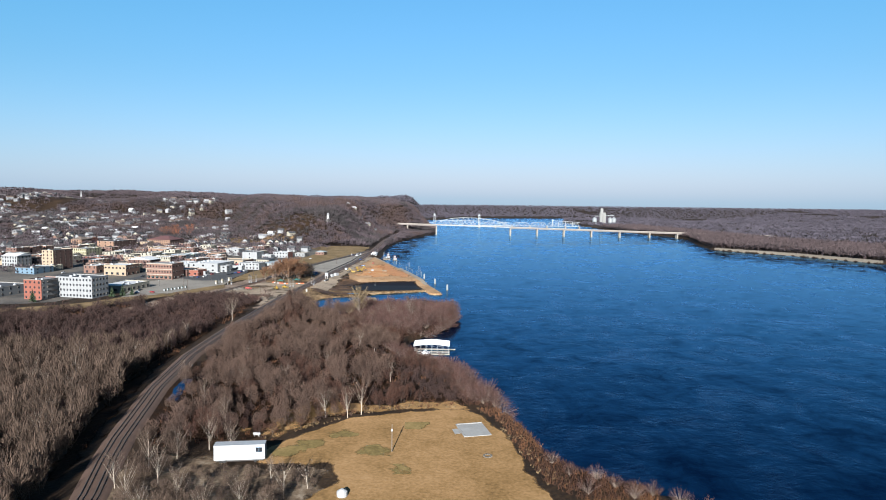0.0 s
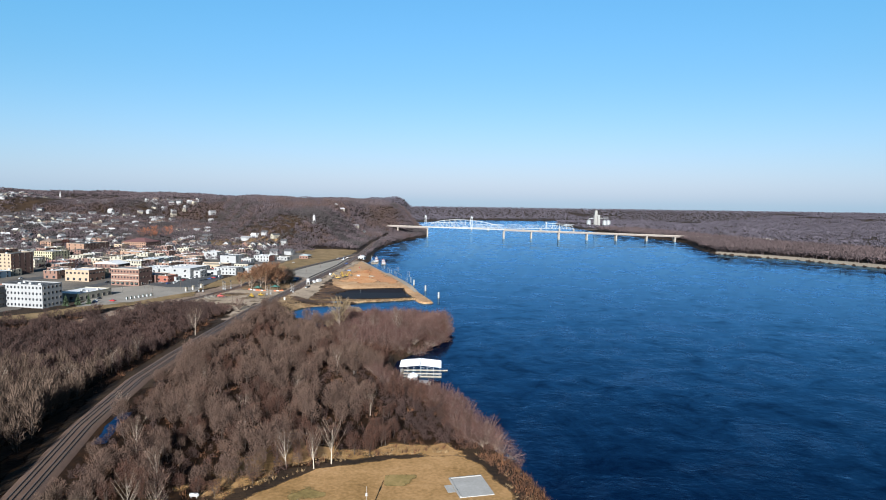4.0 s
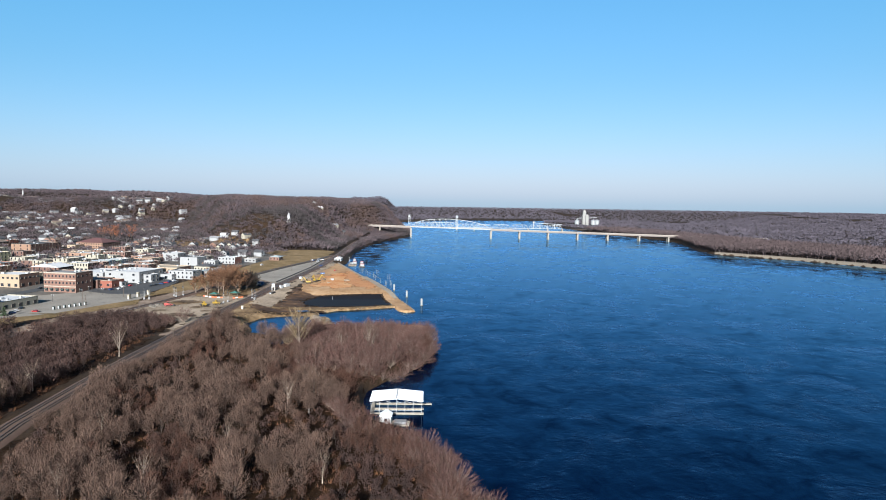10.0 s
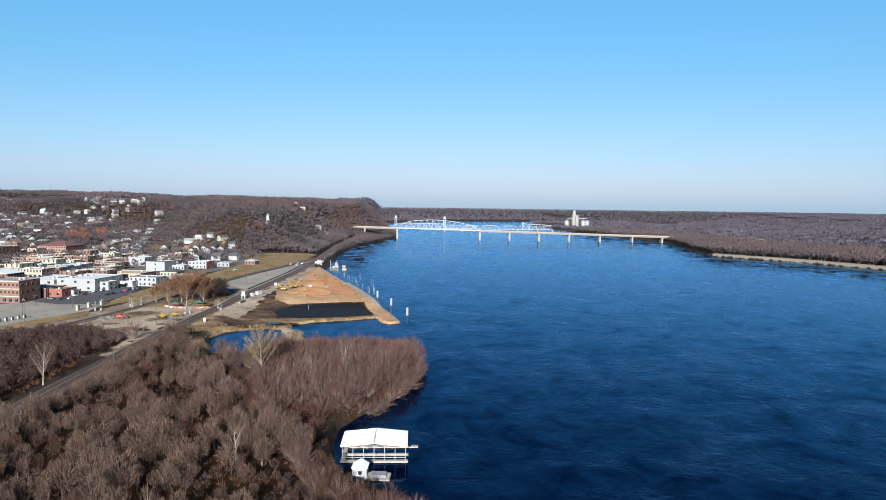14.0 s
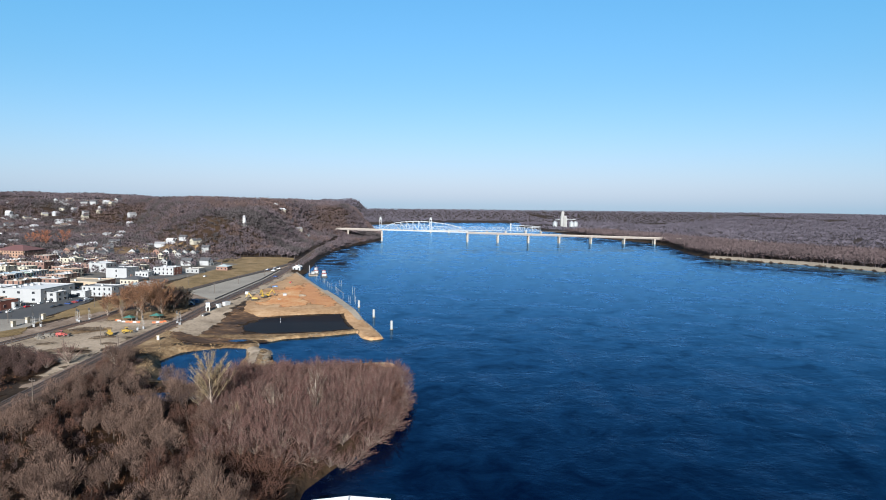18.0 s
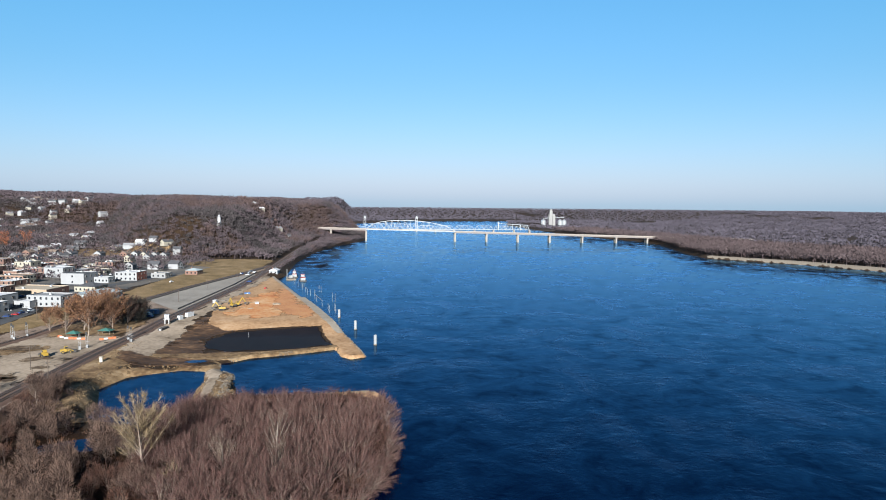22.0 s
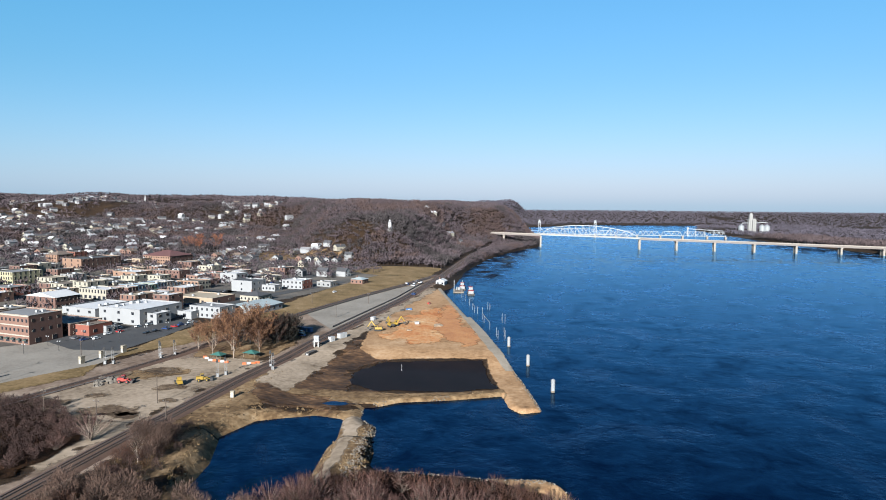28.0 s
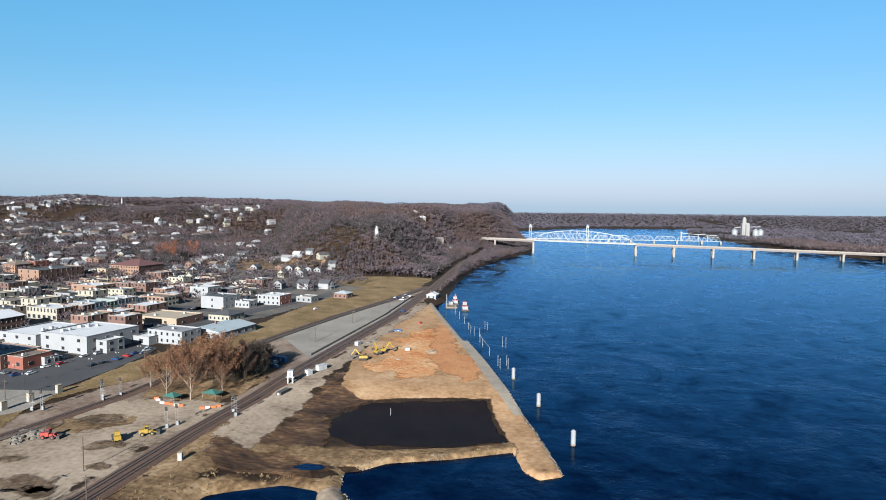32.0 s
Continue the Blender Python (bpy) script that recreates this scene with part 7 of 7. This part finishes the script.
for x, y, h in ((-17, 759, 7), (-15.5, 752, 7), (-12, 760, 7), (-11, 752, 7), (-23, 782, 6), (-29, 807, 6), (-31.5, 820, 6), (-16, 809, 8), (-13.8, 806, 8), (-33, 838, 7), (-37, 841, 7), (-40, 848, 6), (-43, 862, 6), (-48, 884, 6.5), (-31, 866, 7), (-29, 862, 7), (-54, 905, 7), (-60, 930, 8)):
    t = thing("dock_pile", pose(x, y, 0), "slim white steel pile standing in the river", "pile", "slim dock piles")
    part("shaft", tubes(((0, 0, -3), (0, 0, h * 0.85), 0.14, 0.14, 8)), M_PILE, t)
    part("cap", tubes(((0, 0, h * 0.85), (0, 0, h * 0.85 + 0.2), 0.19, 0.08, 8)), M_PILE, t)
for (x0, y0), (x1, y1) in (((-23, 782), (-29, 807)), ((-29, 807), (-31.5, 820)), ((-43, 862), (-40, 848))):
    beam("pile_cap_beam", (x0, y0, 5.0), (x1, y1, 5.0), 0.25, 0.3, M_PILE, None)
for o in [o for o in bpy.data.objects if o.name.startswith("pile_cap_beam")]:
    tagged(o, "white beam joining two dock piles", "beam", "pile cap beams")


def towboat(x, y, turn, label):
    t = thing("towboat", pose(x, y, 0, 0, 0, turn), label, "boat")
    bm = bmesh.new()
    pts = [(-3.2, -10), (3.2, -10), (3.2, 8), (1.8, 10.5), (-1.8, 10.5), (-3.2, 8)]
    lo_ = [bm.verts.new((a, b, -0.4)) for a, b in pts]
    hi_ = [bm.verts.new((a * 1.06, b, 1.3)) for a, b in pts]
    for i in range(6):
        bm.faces.new((lo_[i], lo_[(i + 1) % 6], hi_[(i + 1) % 6], hi_[i]))
    bm.faces.new(hi_)
    part("hull", bm, M_DARKWALL, t, "dark steel hull")
    c = part("deckhouse", boxes((-2.4, -8, 1.3, 2.4, 4, 4.0)), M_PILE, t)
    part("wheelhouse", boxes((-1.8, 0, 4.0, 1.8, 3.4, 6.6)), M_PILE, t)
    part("roof", boxes((-2.1, -0.3, 6.6, 2.1, 3.8, 6.8), (-2.7, -8.2, 4.0, 2.7, -0.3, 4.15)), M_REDP, t, "red painted roof")
    part("windows", boxes((-1.84, 0.3, 5.1, 1.84, 3.44, 6.1)), M_GLASS, t)
    part("mast", tubes(((0, -1, 4), (0, -1, 9.5), 0.1, 0.05, 6)), M_PILE, t)
    return t


towboat(-54, 952, 8, "small white and dark towboat moored by the bank")
towboat(-66, 985, 6, "small white towboat behind the dock barge")
bg = thing("dock_barge", pose(-68, 968, 0, 0, 0, 8), "flat rusty work barge moored at the bank", "barge")
part("hull", boxes((-5, -12, -0.5, 5, 12, 1.0)), M_WOODP, bg)
part("cabin", boxes((-2, 3, 1.0, 2, 8, 3.6)), M_PILE, bg)
for x, y, h in ((-4.2, -9, 12), (4.2, 9, 10)):
    part("spud_pole", tubes(((x, y, -2), (x, y, h), 0.35, 0.35, 8)), M_PILE, bg)
building(-84, 982, 9, 12, 4.2, "white", "white", "small white riverside pump house with gable roof", 1, 2, 2, "square", top="gable_d", peak=2.2, turn=-5)

# ---- machines and site clutter ----


def excavator(x, y, turn, label):
    t = thing("excavator", pose(x, y, hz(x, y) + 0.3, 0, 0, turn), label, "excavator", "yellow excavators")
    for s in (-1.3, 1.3):
        bm = bmesh.new()
        box(bm, s - 0.35, -2.2, 0, s + 0.35, 2.2, 0.95)
        bmesh.ops.bevel(bm, geom=list(bm.edges), offset=0.2, segments=1, affect="EDGES")
        part("track", bm, M_TYRE, t, "black crawler track")
    part("turntable", tubes(((0, 0, 0.8), (0, 0, 1.2), 1.1, 1.1, 12)), M_TYRE, t)
    part("house", boxes((-1.5, -2.6, 1.2, 1.5, 1.4, 2.5)), M_YEL, t)
    c = part("cab", boxes((-1.5, 0.2, 2.5, -0.3, 1.9, 3.6), (-1.5, 1.4, 1.2, -0.3, 1.9, 2.5)), M_YEL, t)
    part("cab_glass", boxes((-1.53, 0.4, 2.6, -0.27, 1.93, 3.4)), M_GLASS, c)
    beam("boom", (0.3, 1.2, 2.2), (0.3, 4.2, 6.2), 0.5, 0.7, M_YEL, t)
    beam("stick", (0.3, 4.1, 6.3), (0.3, 6.6, 2.6), 0.4, 0.5, M_YEL, t)
    part("bucket", boxes((-0.4, 5.9, 1.2, 1.0, 7.0, 2.6)), M_DARKWALL, t)
    part("counterweight", boxes((-1.4, -3.1, 1.3, 1.4, -2.6, 2.3)), M_DARKWALL, t)
    return t


excavator(-86, 753, 40, "yellow excavator standing on the sand bank")
excavator(-84, 757, -60, "yellow excavator with raised boom on the sand")
excavator(-91, 739, 100, "yellow excavator parked beside the dirt road")


def loader(x, y, turn, paint, label):
    t = thing("wheel_loader", pose(x, y, hz(x, y) + 0.3, 0, 0, turn), label, "loader")
    part("body", boxes((-1.1, -3.2, 0.9, 1.1, -0.2, 2.3), (-0.8, -0.2, 0.9, 0.8, 1.6, 1.8)), paint, t)
    c = part("cab", boxes((-0.9, -1.4, 2.3, 0.9, 0.1, 3.5)), paint, t)
    part("cab_glass", boxes((-0.93, -1.3, 2.45, 0.93, 0.13, 3.3)), M_GLASS, c)
    for a in (-1.3, 1.3):
        for b in (-2.2, 1.2):
            w_ = part("wheel", tubes(((a - 0.3, b, 0.7), (a + 0.3, b, 0.7), 0.75, 0.75, 14)), M_TYRE, t)
            part("rim", tubes(((a - 0.32, b, 0.7), (a + 0.32, b, 0.7), 0.35, 0.35, 10)), paint, w_)
    for a in (-0.7, 0.7):
        beam("lift_arm", (a, 0.4, 1.9), (a, 2.8, 0.8), 0.2, 0.35, paint, t)
    part("bucket", boxes((-1.5, 2.7, 0.1, 1.5, 3.9, 1.2)), M_DARKWALL, t)
    return t


loader(-142, 617, -60, M_YEL, "yellow wheel loader parked on the gravel yard")
loader(-150, 610, 40, M_YEL, "yellow loader with a lowered bucket on gravel")
loader(-175, 608, -80, M_REDP, "small red loader parked on the gravel yard")


def crate(name, x, y, w, d, h, turn, material, label, cat, lift=0.3):
    t = thing(name, pose(x, y, hz(x, y) + lift, 0, 0, turn), label, cat)
    part("body", boxes((-w / 2, -d / 2, 0, w / 2, d / 2, h)), material, t)
    part("lid", boxes((-w / 2 - 0.08, -d / 2 - 0.08, h, w / 2 + 0.08, d / 2 + 0.08, h + 0.12)), material, t)
    part("door", boxes((-0.5, -d / 2 - 0.05, 0.1, 0.5, -d / 2 - 0.005, min(h - 0.2, 2.1))), M_HVAC, t)
    return t


crate("site_cabin", -107, 715, 5.5, 2.6, 2.7, 60, M_WHITE, "white site cabin beside the dirt road", "cabin")
crate("site_cabin", -110, 704, 3.0, 2.4, 2.6, 60, M_WHITE, "small white equipment box beside the track", "cabin")
crate("site_cabin", -103.5, 774.8, 3.5, 2.4, 2.2, 75, M_WHITE, "white storage box beside the dirt road", "cabin")
sg = thing("signal_house", pose(-114, 689.5, hz(-114, 689.5) + 0.3, 0, 0, 10), "grey railway equipment house raised on concrete legs", "signal house")
for a in (-1.1, 1.1):
    for b in (-1.0, 1.0):
        part("leg", boxes((a - 0.3, b - 0.3, 0, a + 0.3, b + 0.3, 3.0)), M_CONCRETE, sg, "pale concrete leg")
part("platform", boxes((-1.9, -1.7, 3.0, 1.9, 1.7, 3.25)), M_CONCRETE, sg)
cb_ = part("cabinet", boxes((-1.3, -1.2, 3.25, 1.3, 1.2, 6.0)), M_HVAC, sg, "grey metal cabinet")
part("cabinet_door", boxes((-0.6, -1.25, 3.5, 0.6, -1.203, 5.7)), M_GALVD, cb_)
part("cabinet_roof", boxes((-1.45, -1.35, 6.0, 1.45, 1.35, 6.18)), M_HVAC, cb_)
for x, y in ((-139.5, 730), (-133.5, 728)):
    crate("blue_container", x, y, 5.5, 2.5, 2.6, -13, M_BLUEP, "blue painted site container by the car park", "container")
crate("site_box", -71, 766, 2.6, 1.8, 1.5, 30, M_WHITE, "white generator box on the sand", "box")
crate("tarp_stack", -88, 822, 4.5, 2.6, 1.0, 20, M_BLUEP, "stack of materials under a blue tarpaulin", "stack")
crate("pump_skid", -77.5, 852, 2.4, 1.6, 1.2, 70, M_REDP, "small red pump on the sand bank", "pump")
dm = thing("depth_marker", pose(-58.6, 660.4, hz(-58.6, 660.4)), "slim white marker post standing in the basin", "post")
part("shaft", tubes(((0, 0, -0.3), (0, 0, 3.4), 0.12, 0.1, 8)), M_PILE, dm)
part("cap", tubes(((0, 0, 3.4), (0, 0, 3.5), 0.14, 0.06, 8)), M_PILE, dm)
crate("signal_box", -117.6, 596.4, 1.5, 1.3, 2.6, 10, M_GATE, "pale concrete equipment box beside the rails", "equipment box")
crate("flat_trailer", -112, 675, 2.6, 8.0, 1.2, -12, M_DARKWALL, "dark flat trailer beside the railway", "trailer")
for x, y in ((-213, 629), (-211, 641), (-208, 654)):
    crate("gate_pillar", x, y, 1.6, 2.4, 3.6, -13, M_GATE, "concrete floodgate pillar at the levee gap", "pillar")
for i in range(7):
    crate("planter_bin", -243 + i * 1.9, 578 + i * 3.4, 1.3, 1.3, 2.0, -13, M_AWN, "dark upright bin at the car park edge", "bin", 0.4)
for x, y, s in ((-184, 611, 1.0), (-187, 606, 0.8), (-184, 602, 0.7), (-190, 612, 0.6), (-181, 607, 0.6)):
    bm = bmesh.new()
    bmesh.ops.create_icosphere(bm, subdivisions=3, radius=3.2 * s)
    for v in bm.verts:
        v.co.z = max(-0.2, v.co.z * 0.5)
        v.co += Vector((noise.noise(v.co * 0.7), noise.noise(v.co * 0.7 + Vector((5, 0, 0))), noise.noise(v.co * 0.9))) * 0.7
    ob = new("spoil_mound", bpy.data.meshes.new("spoil_mound"))
    bm.to_mesh(ob.data)
    bm.free()
    ob.data.materials.append(M_RIP)
    ob.location = (x, y, hz(x, y))
    tagged(ob, "pale mound of broken concrete on gravel", "mound", "stone mounds in the yard")
for x, y, s, mm, lab in ((-56, 763, 1.1, M_GRAVEL, "pale mound of fine gravel on the clay"), (-99, 783, 0.7, M_RIP, "pale mound of broken stone by the dirt road"), (-97, 790, 0.6, M_RIP, "pale mound of broken stone by the dirt road"), (-92, 818, 0.7, M_DARKWALL, "dark mound of scrap on the sand"), (-86, 762, 0.6, M_DARKWALL, "dark mound of scrap on the sand"), (-72, 744, 0.5, M_GRAVEL, "pale mound of fine gravel on the clay")):
    bm = bmesh.new()
    bmesh.ops.create_icosphere(bm, subdivisions=3, radius=3.2 * s)
    for v in bm.verts:
        k_ = 1 + 0.35 * noise.noise(v.co * (0.5 / s) + Vector((x, y, 0)))
        v.co = Vector((v.co.x * k_, v.co.y * k_, max(-0.2, v.co.z * 0.42 * k_)))
    ob = new("spoil_mound", bpy.data.meshes.new("spoil_mound"))
    bm.to_mesh(ob.data)
    bm.free()
    ob.data.materials.append(mm)
    ob.location = (x, y, hz(x, y) + 0.3)
    tagged(ob, lab, "mound", "mounds on the sand bank")
# stones along the sand bank and the spit
rr_ = np.random.RandomState(77)
ico = bmesh.new()
bmesh.ops.create_icosphere(ico, subdivisions=1, radius=0.55)
sv, sf = np.array([v.co[:] for v in ico.verts]), np.array([[v.index for v in f.verts] for f in ico.faces])
ico.free()
sv = sv * (1, 0.8, 0.6)
lines = [((-84, 956), (-77, 941)), ((-77, 941), (-55, 862)), ((-55, 862), (-23, 750)), ((-23, 750), (-10, 699)), ((-10, 699), (3, 651)), ((3, 651), (11, 612)), ((-38, 535), (18, 533)), ((30, 262), (39, 237)), ((39, 237), (54, 200)), ((-45, 512), (-47, 545)), ((-47, 545), (-51, 582)), ((-51, 582), (-60, 602)), ((-60, 602), (-28, 620))]
px_, py_ = [], []
for (ax, ay), (bx, by) in lines:
    n = int(math.hypot(bx - ax, by - ay) * 9)
    t = rr_.rand(n)
    o = rr_.normal(0, 1.5, n)
    ux, uy = (bx - ax) / math.hypot(bx - ax, by - ay), (by - ay) / math.hypot(bx - ax, by - ay)
    px_.append(ax + t * (bx - ax) - uy * (o + 1.2))
    py_.append(ay + t * (by - ay) + ux * (o + 1.2))
px_, py_ = np.concatenate(px_), np.concatenate(py_)
wet_ = height(px_, py_) > -0.4
px_, py_ = px_[wet_], py_[wet_]
V, F = spread((sv, sf), px_, py_, rr_.uniform(0.3, 0.85, len(px_)), rr_, 0.0, np.maximum(height(px_, py_), 0.0) + 0.25)
tagged(new("riprap", mesh_np("riprap", V, F, M_RIP)), "pale broken stone along the water's edge", "riprap", kind="stuff")
# driftwood shelf and beach of the far bank
patch("far_beach", [(703, 968), (636, 1105), (548, 1213), (552, 1221), (643, 1113), (709, 977)], mat("far_sand", [(0.102, 0.084, 0.063), (0.162, 0.135, 0.105)], 0.95, 0.05, 0.5, 0.2, 0.1), "pale sand beach along the far bank", "beach", 0.6, 3, edge=3)


M_GALV = mat("weathered_galvanised_steel", [(0.16, 0.16, 0.16), (0.28, 0.28, 0.28)], 0.6, 0.5, 3, 0.1, 0.01, metal=0.3)


def gantry(x, y, turn, label):
    t = thing("signal_mast", pose(x, y, hz(x, y) + 0.3, 0, 0, turn), label, "signal mast", "railway signal masts")
    for a in (-0.5, 0.5):
        part("upright", tubes(((a, 0, 0), (a, 0, 7.5), 0.06, 0.06, 6)), M_GALV, t)
    for i in range(7):
        beam("rung", (-0.5, 0, 0.8 + i), (0.5, 0, 0.8 + i), 0.05, 0.05, M_GALV, t)
    h_ = part("signal_head", boxes((-0.45, -0.35, 7.0, 0.45, -0.1, 8.6)), M_TYRE, t)
    part("crossing_arm", boxes((-0.1, -0.2, 3.4, 1.6, -0.12, 3.5)), M_GALV, t)
    part("base_cabinet", boxes((-0.6, 0.3, 0, 0.6, 1.1, 1.6)), M_GALV, t)


for x, y, a in ((-137, 628, 0), (-139, 624, 20), (-122, 645, 10), (-119, 641, 30), (-200, 634, 0), (-203, 632, 15), (-185, 651, 0), (-188, 655, 20), (-182, 659, 0)):
    gantry(x, y, a, "grey steel railway signal mast with ladder")


def power_pole(x, y, h, label, arms=True):
    t = thing("power_pole", pose(x, y, hz(x, y), 0, 0, -12), label, "power pole", "wooden power poles")
    part("pole", tubes(((0, 0, -0.5), (0, 0, h), 0.2, 0.13, 8)), M_TIE, t)
    if arms:
        part("crossarm", boxes((-1.3, -0.08, h - 1.0, 1.3, 0.08, h - 0.8)), M_TIE, t)
        for a in (-1.1, 0, 1.1):
            part("insulator", tubes(((a, 0, h - 0.8), (a, 0, h - 0.5), 0.06, 0.04, 6)), M_HVAC, t)


power_pole(-143.6, 583.6, 11.5, "tall dark wooden pole in the gravel yard", False)
gr = thing("guard_rail", Matrix(), "low dark steel guard rail beside the levee track", "guard rail")
for i, y in enumerate(range(548, 626, 6)):
    x, z = float(rail2_x(y)) + 4.0, hz(float(rail2_x(y)) + 4.0, y)
    part("post", boxes((x - 0.12, y - 0.12, z - 0.3, x + 0.12, y + 0.12, z + 1.0)), M_DARKWALL, gr)
    if y < 620:
        x1 = float(rail2_x(y + 6)) + 4.0
        beam("rail", (x, y, z + 0.85), (x1, y + 6, hz(x1, y + 6) + 0.85), 0.12, 0.35, M_GALV, gr)
for x, y in ((-236, 604), (-226, 588), (-180, 566), (-150, 556), (-222, 640), (-196, 700), (-182, 760), (-168, 830), (-132, 780), (-126, 845), (-112, 905), (-125, 560), (-126, 480)):
    power_pole(x, y, 9.5, "wooden power pole with a crossarm")


def street_lamp(x, y):
    t = thing("street_lamp", pose(x, y, hz(x, y) + 0.35), "dark street lamp with twin globes", "street lamp", "front street lamps")
    part("pole", tubes(((0, 0, 0), (0, 0, 5.2), 0.12, 0.08, 8)), M_TYRE, t)
    part("crossarm", boxes((-0.8, -0.05, 4.9, 0.8, 0.05, 5.0)), M_TYRE, t)
    for a in (-0.75, 0.75):
        part("globe", tubes(((a, 0, 5.0), (a, 0, 5.5), 0.28, 0.2, 8)), M_WHITE, t)


for x, y in ((-255, 640), (-243, 650), (-232, 662), (-226, 676), (-219, 690), (-214, 704), (-212, 720), (-262, 612), (-258, 660), (-248, 675), (-240, 690)):
    street_lamp(x, y)
# park shelter, picnic tables and barriers by the crossing
for x, y, w_ in ((-141, 664, 7), (-156, 657, 6)):
    t = thing("park_shelter", pose(x, y, hz(x, y), 0, 0, -13), "small green-roofed park shelter under the trees", "shelter")
    for a in (-w_ / 2, w_ / 2):
        for b in (-2, 2):
            part("post", boxes((a - 0.1, b - 0.1, 0, a + 0.1, b + 0.1, 2.6)), M_WOODP, t)
    bm = bmesh.new()
    v = [bm.verts.new(p) for p in ((-w_ / 2 - 0.6, -2.6, 2.6), (w_ / 2 + 0.6, -2.6, 2.6), (w_ / 2 + 0.6, 2.6, 2.6), (-w_ / 2 - 0.6, 2.6, 2.6), (0, 0, 4.2))]
    for f in ((0, 1, 4), (1, 2, 4), (2, 3, 4), (3, 0, 4), (3, 2, 1, 0)):
        bm.faces.new([v[i] for i in f])
    part("roof", bm, M_GREENP, t)
for i, (x, y) in enumerate([(-158, 652.5), (-155.5, 652), (-153, 651.4), (-150.5, 650.8), (-148, 650.2), (-137.5, 648.5), (-135.5, 649.5), (-133.5, 650.5), (-132, 652), (-162, 656), (-164, 658)]):
    t = thing("barrier", pose(x, y, hz(x, y) + 0.1, 0, 0, 15), "orange plastic barrier beside the crossing" if i % 3 else "white plastic barrier beside the crossing", "barrier", "crossing barriers")
    bm = boxes((-1.0, -0.3, 0, 1.0, 0.3, 0.3), (-1.0, -0.15, 0.3, 1.0, 0.15, 1.0))
    part("body", bm, M_ORP if i % 3 else M_WHITE, t)
    part("cap", boxes((-1.0, -0.18, 1.0, 1.0, 0.18, 1.1)), M_ORP if i % 3 else M_WHITE, t)

# ---- cars ----
CARC = [("white", (0.7, 0.7, 0.7)), ("silver", (0.4, 0.41, 0.42)), ("black", (0.015, 0.015, 0.017)), ("red", (0.35, 0.02, 0.02)), ("dark blue", (0.02, 0.04, 0.12)), ("grey", (0.14, 0.14, 0.15))]


def car_proto(cname, col, tall):
    t = thing("car", Matrix(), f"parked {cname} {'van' if tall else 'saloon car'} on the pavement", "car", "parked cars")
    paint = mat(f"{cname.replace(' ', '_')}_car_paint", [tuple(c * 0.9 for c in col), col], 0.25, 0.5, 3, 0, spec=0.5)
    hh = 0.25 if tall else 0.0
    bm = bmesh.new()
    prof = [(-2.25, 0.35), (2.2, 0.35), (2.25, 0.75), (1.2, 0.92 + hh), (-1.9, 0.95 + hh), (-2.28, 0.8)]
    a_ = [bm.verts.new((-0.88, y, z)) for y, z in prof]
    b_ = [bm.verts.new((0.88, y, z)) for y, z in prof]
    for i in range(6):
        bm.faces.new((a_[i], a_[(i + 1) % 6], b_[(i + 1) % 6], b_[i]))
    bm.faces.new(a_[::-1])
    bm.faces.new(b_)
    part("body", bm, paint, t)
    bm = bmesh.new()
    lo_ = [bm.verts.new(p) for p in ((-0.8, -1.85, 0.93 + hh), (0.8, -1.85, 0.93 + hh), (0.8, 1.2, 0.9 + hh), (-0.8, 1.2, 0.9 + hh))]
    hi_ = [bm.verts.new(p) for p in ((-0.66, -1.3, 1.42 + hh * 2), (0.66, -1.3, 1.42 + hh * 2), (0.66, 0.45, 1.42 + hh * 2), (-0.66, 0.45, 1.42 + hh * 2))]
    for i in range(4):
        bm.faces.new((lo_[i], lo_[(i + 1) % 4], hi_[(i + 1) % 4], hi_[i]))
    bm.faces.new(hi_)
    part("cabin_glass", bm, M_GLASS, t)
    part("roof", boxes((-0.67, -1.32, 1.42 + hh * 2, 0.67, 0.47, 1.48 + hh * 2)), paint, t)
    for a in (-0.8, 0.8):
        for b in (-1.4, 1.4):
            part("wheel", tubes(((a - 0.11, b, 0.33), (a + 0.11, b, 0.33), 0.33, 0.33, 10)), M_TYRE, t)
    return t


cars = [car_proto(n, c, i % 3 == 1) for i, (n, c) in enumerate(CARC)]
rc = random.Random(9)
spots = [(-239, 712), (-236, 719), (-232, 731), (-217, 716), (-216, 722), (-212, 724), (-240, 696), (-243, 689), (-242, 678), (-247, 674), (-255, 676), (-248, 699), (-249, 707), (-218, 708), (-220, 701), (-222, 695), (-214, 730), (-216, 734),
         (-263, 568), (-250, 568), (-266, 580), (-258, 556), (-168, 887), (-121, 975), (-115, 995), (-112, 960), (-118, 968), (-109, 985), (-113, 975), (-135, 722), (-139, 735), (-132, 714), (-100, 900)]
for i in range(9):
    spots.append((-262 + i * 3.0, 796 + i * 0.7))
for i in range(26):
    p = Vector((-318, 650, 0)) + GU * rc.uniform(0, 420) + GV * (rc.choice([-4.6, 4.6]) + rc.choice([0, 84]))
    spots.append((p.x, p.y))
for i, (x, y) in enumerate(spots):
    m = pose(x, y, hz(x, y) + 0.42, 0, 0, -13 + rc.choice([0, 180, 0, 90]) + rc.uniform(-6, 6))
    if i < 6:
        cars[i].matrix_basis = m
    else:
        copy_thing(cars[rc.randrange(6)], m)
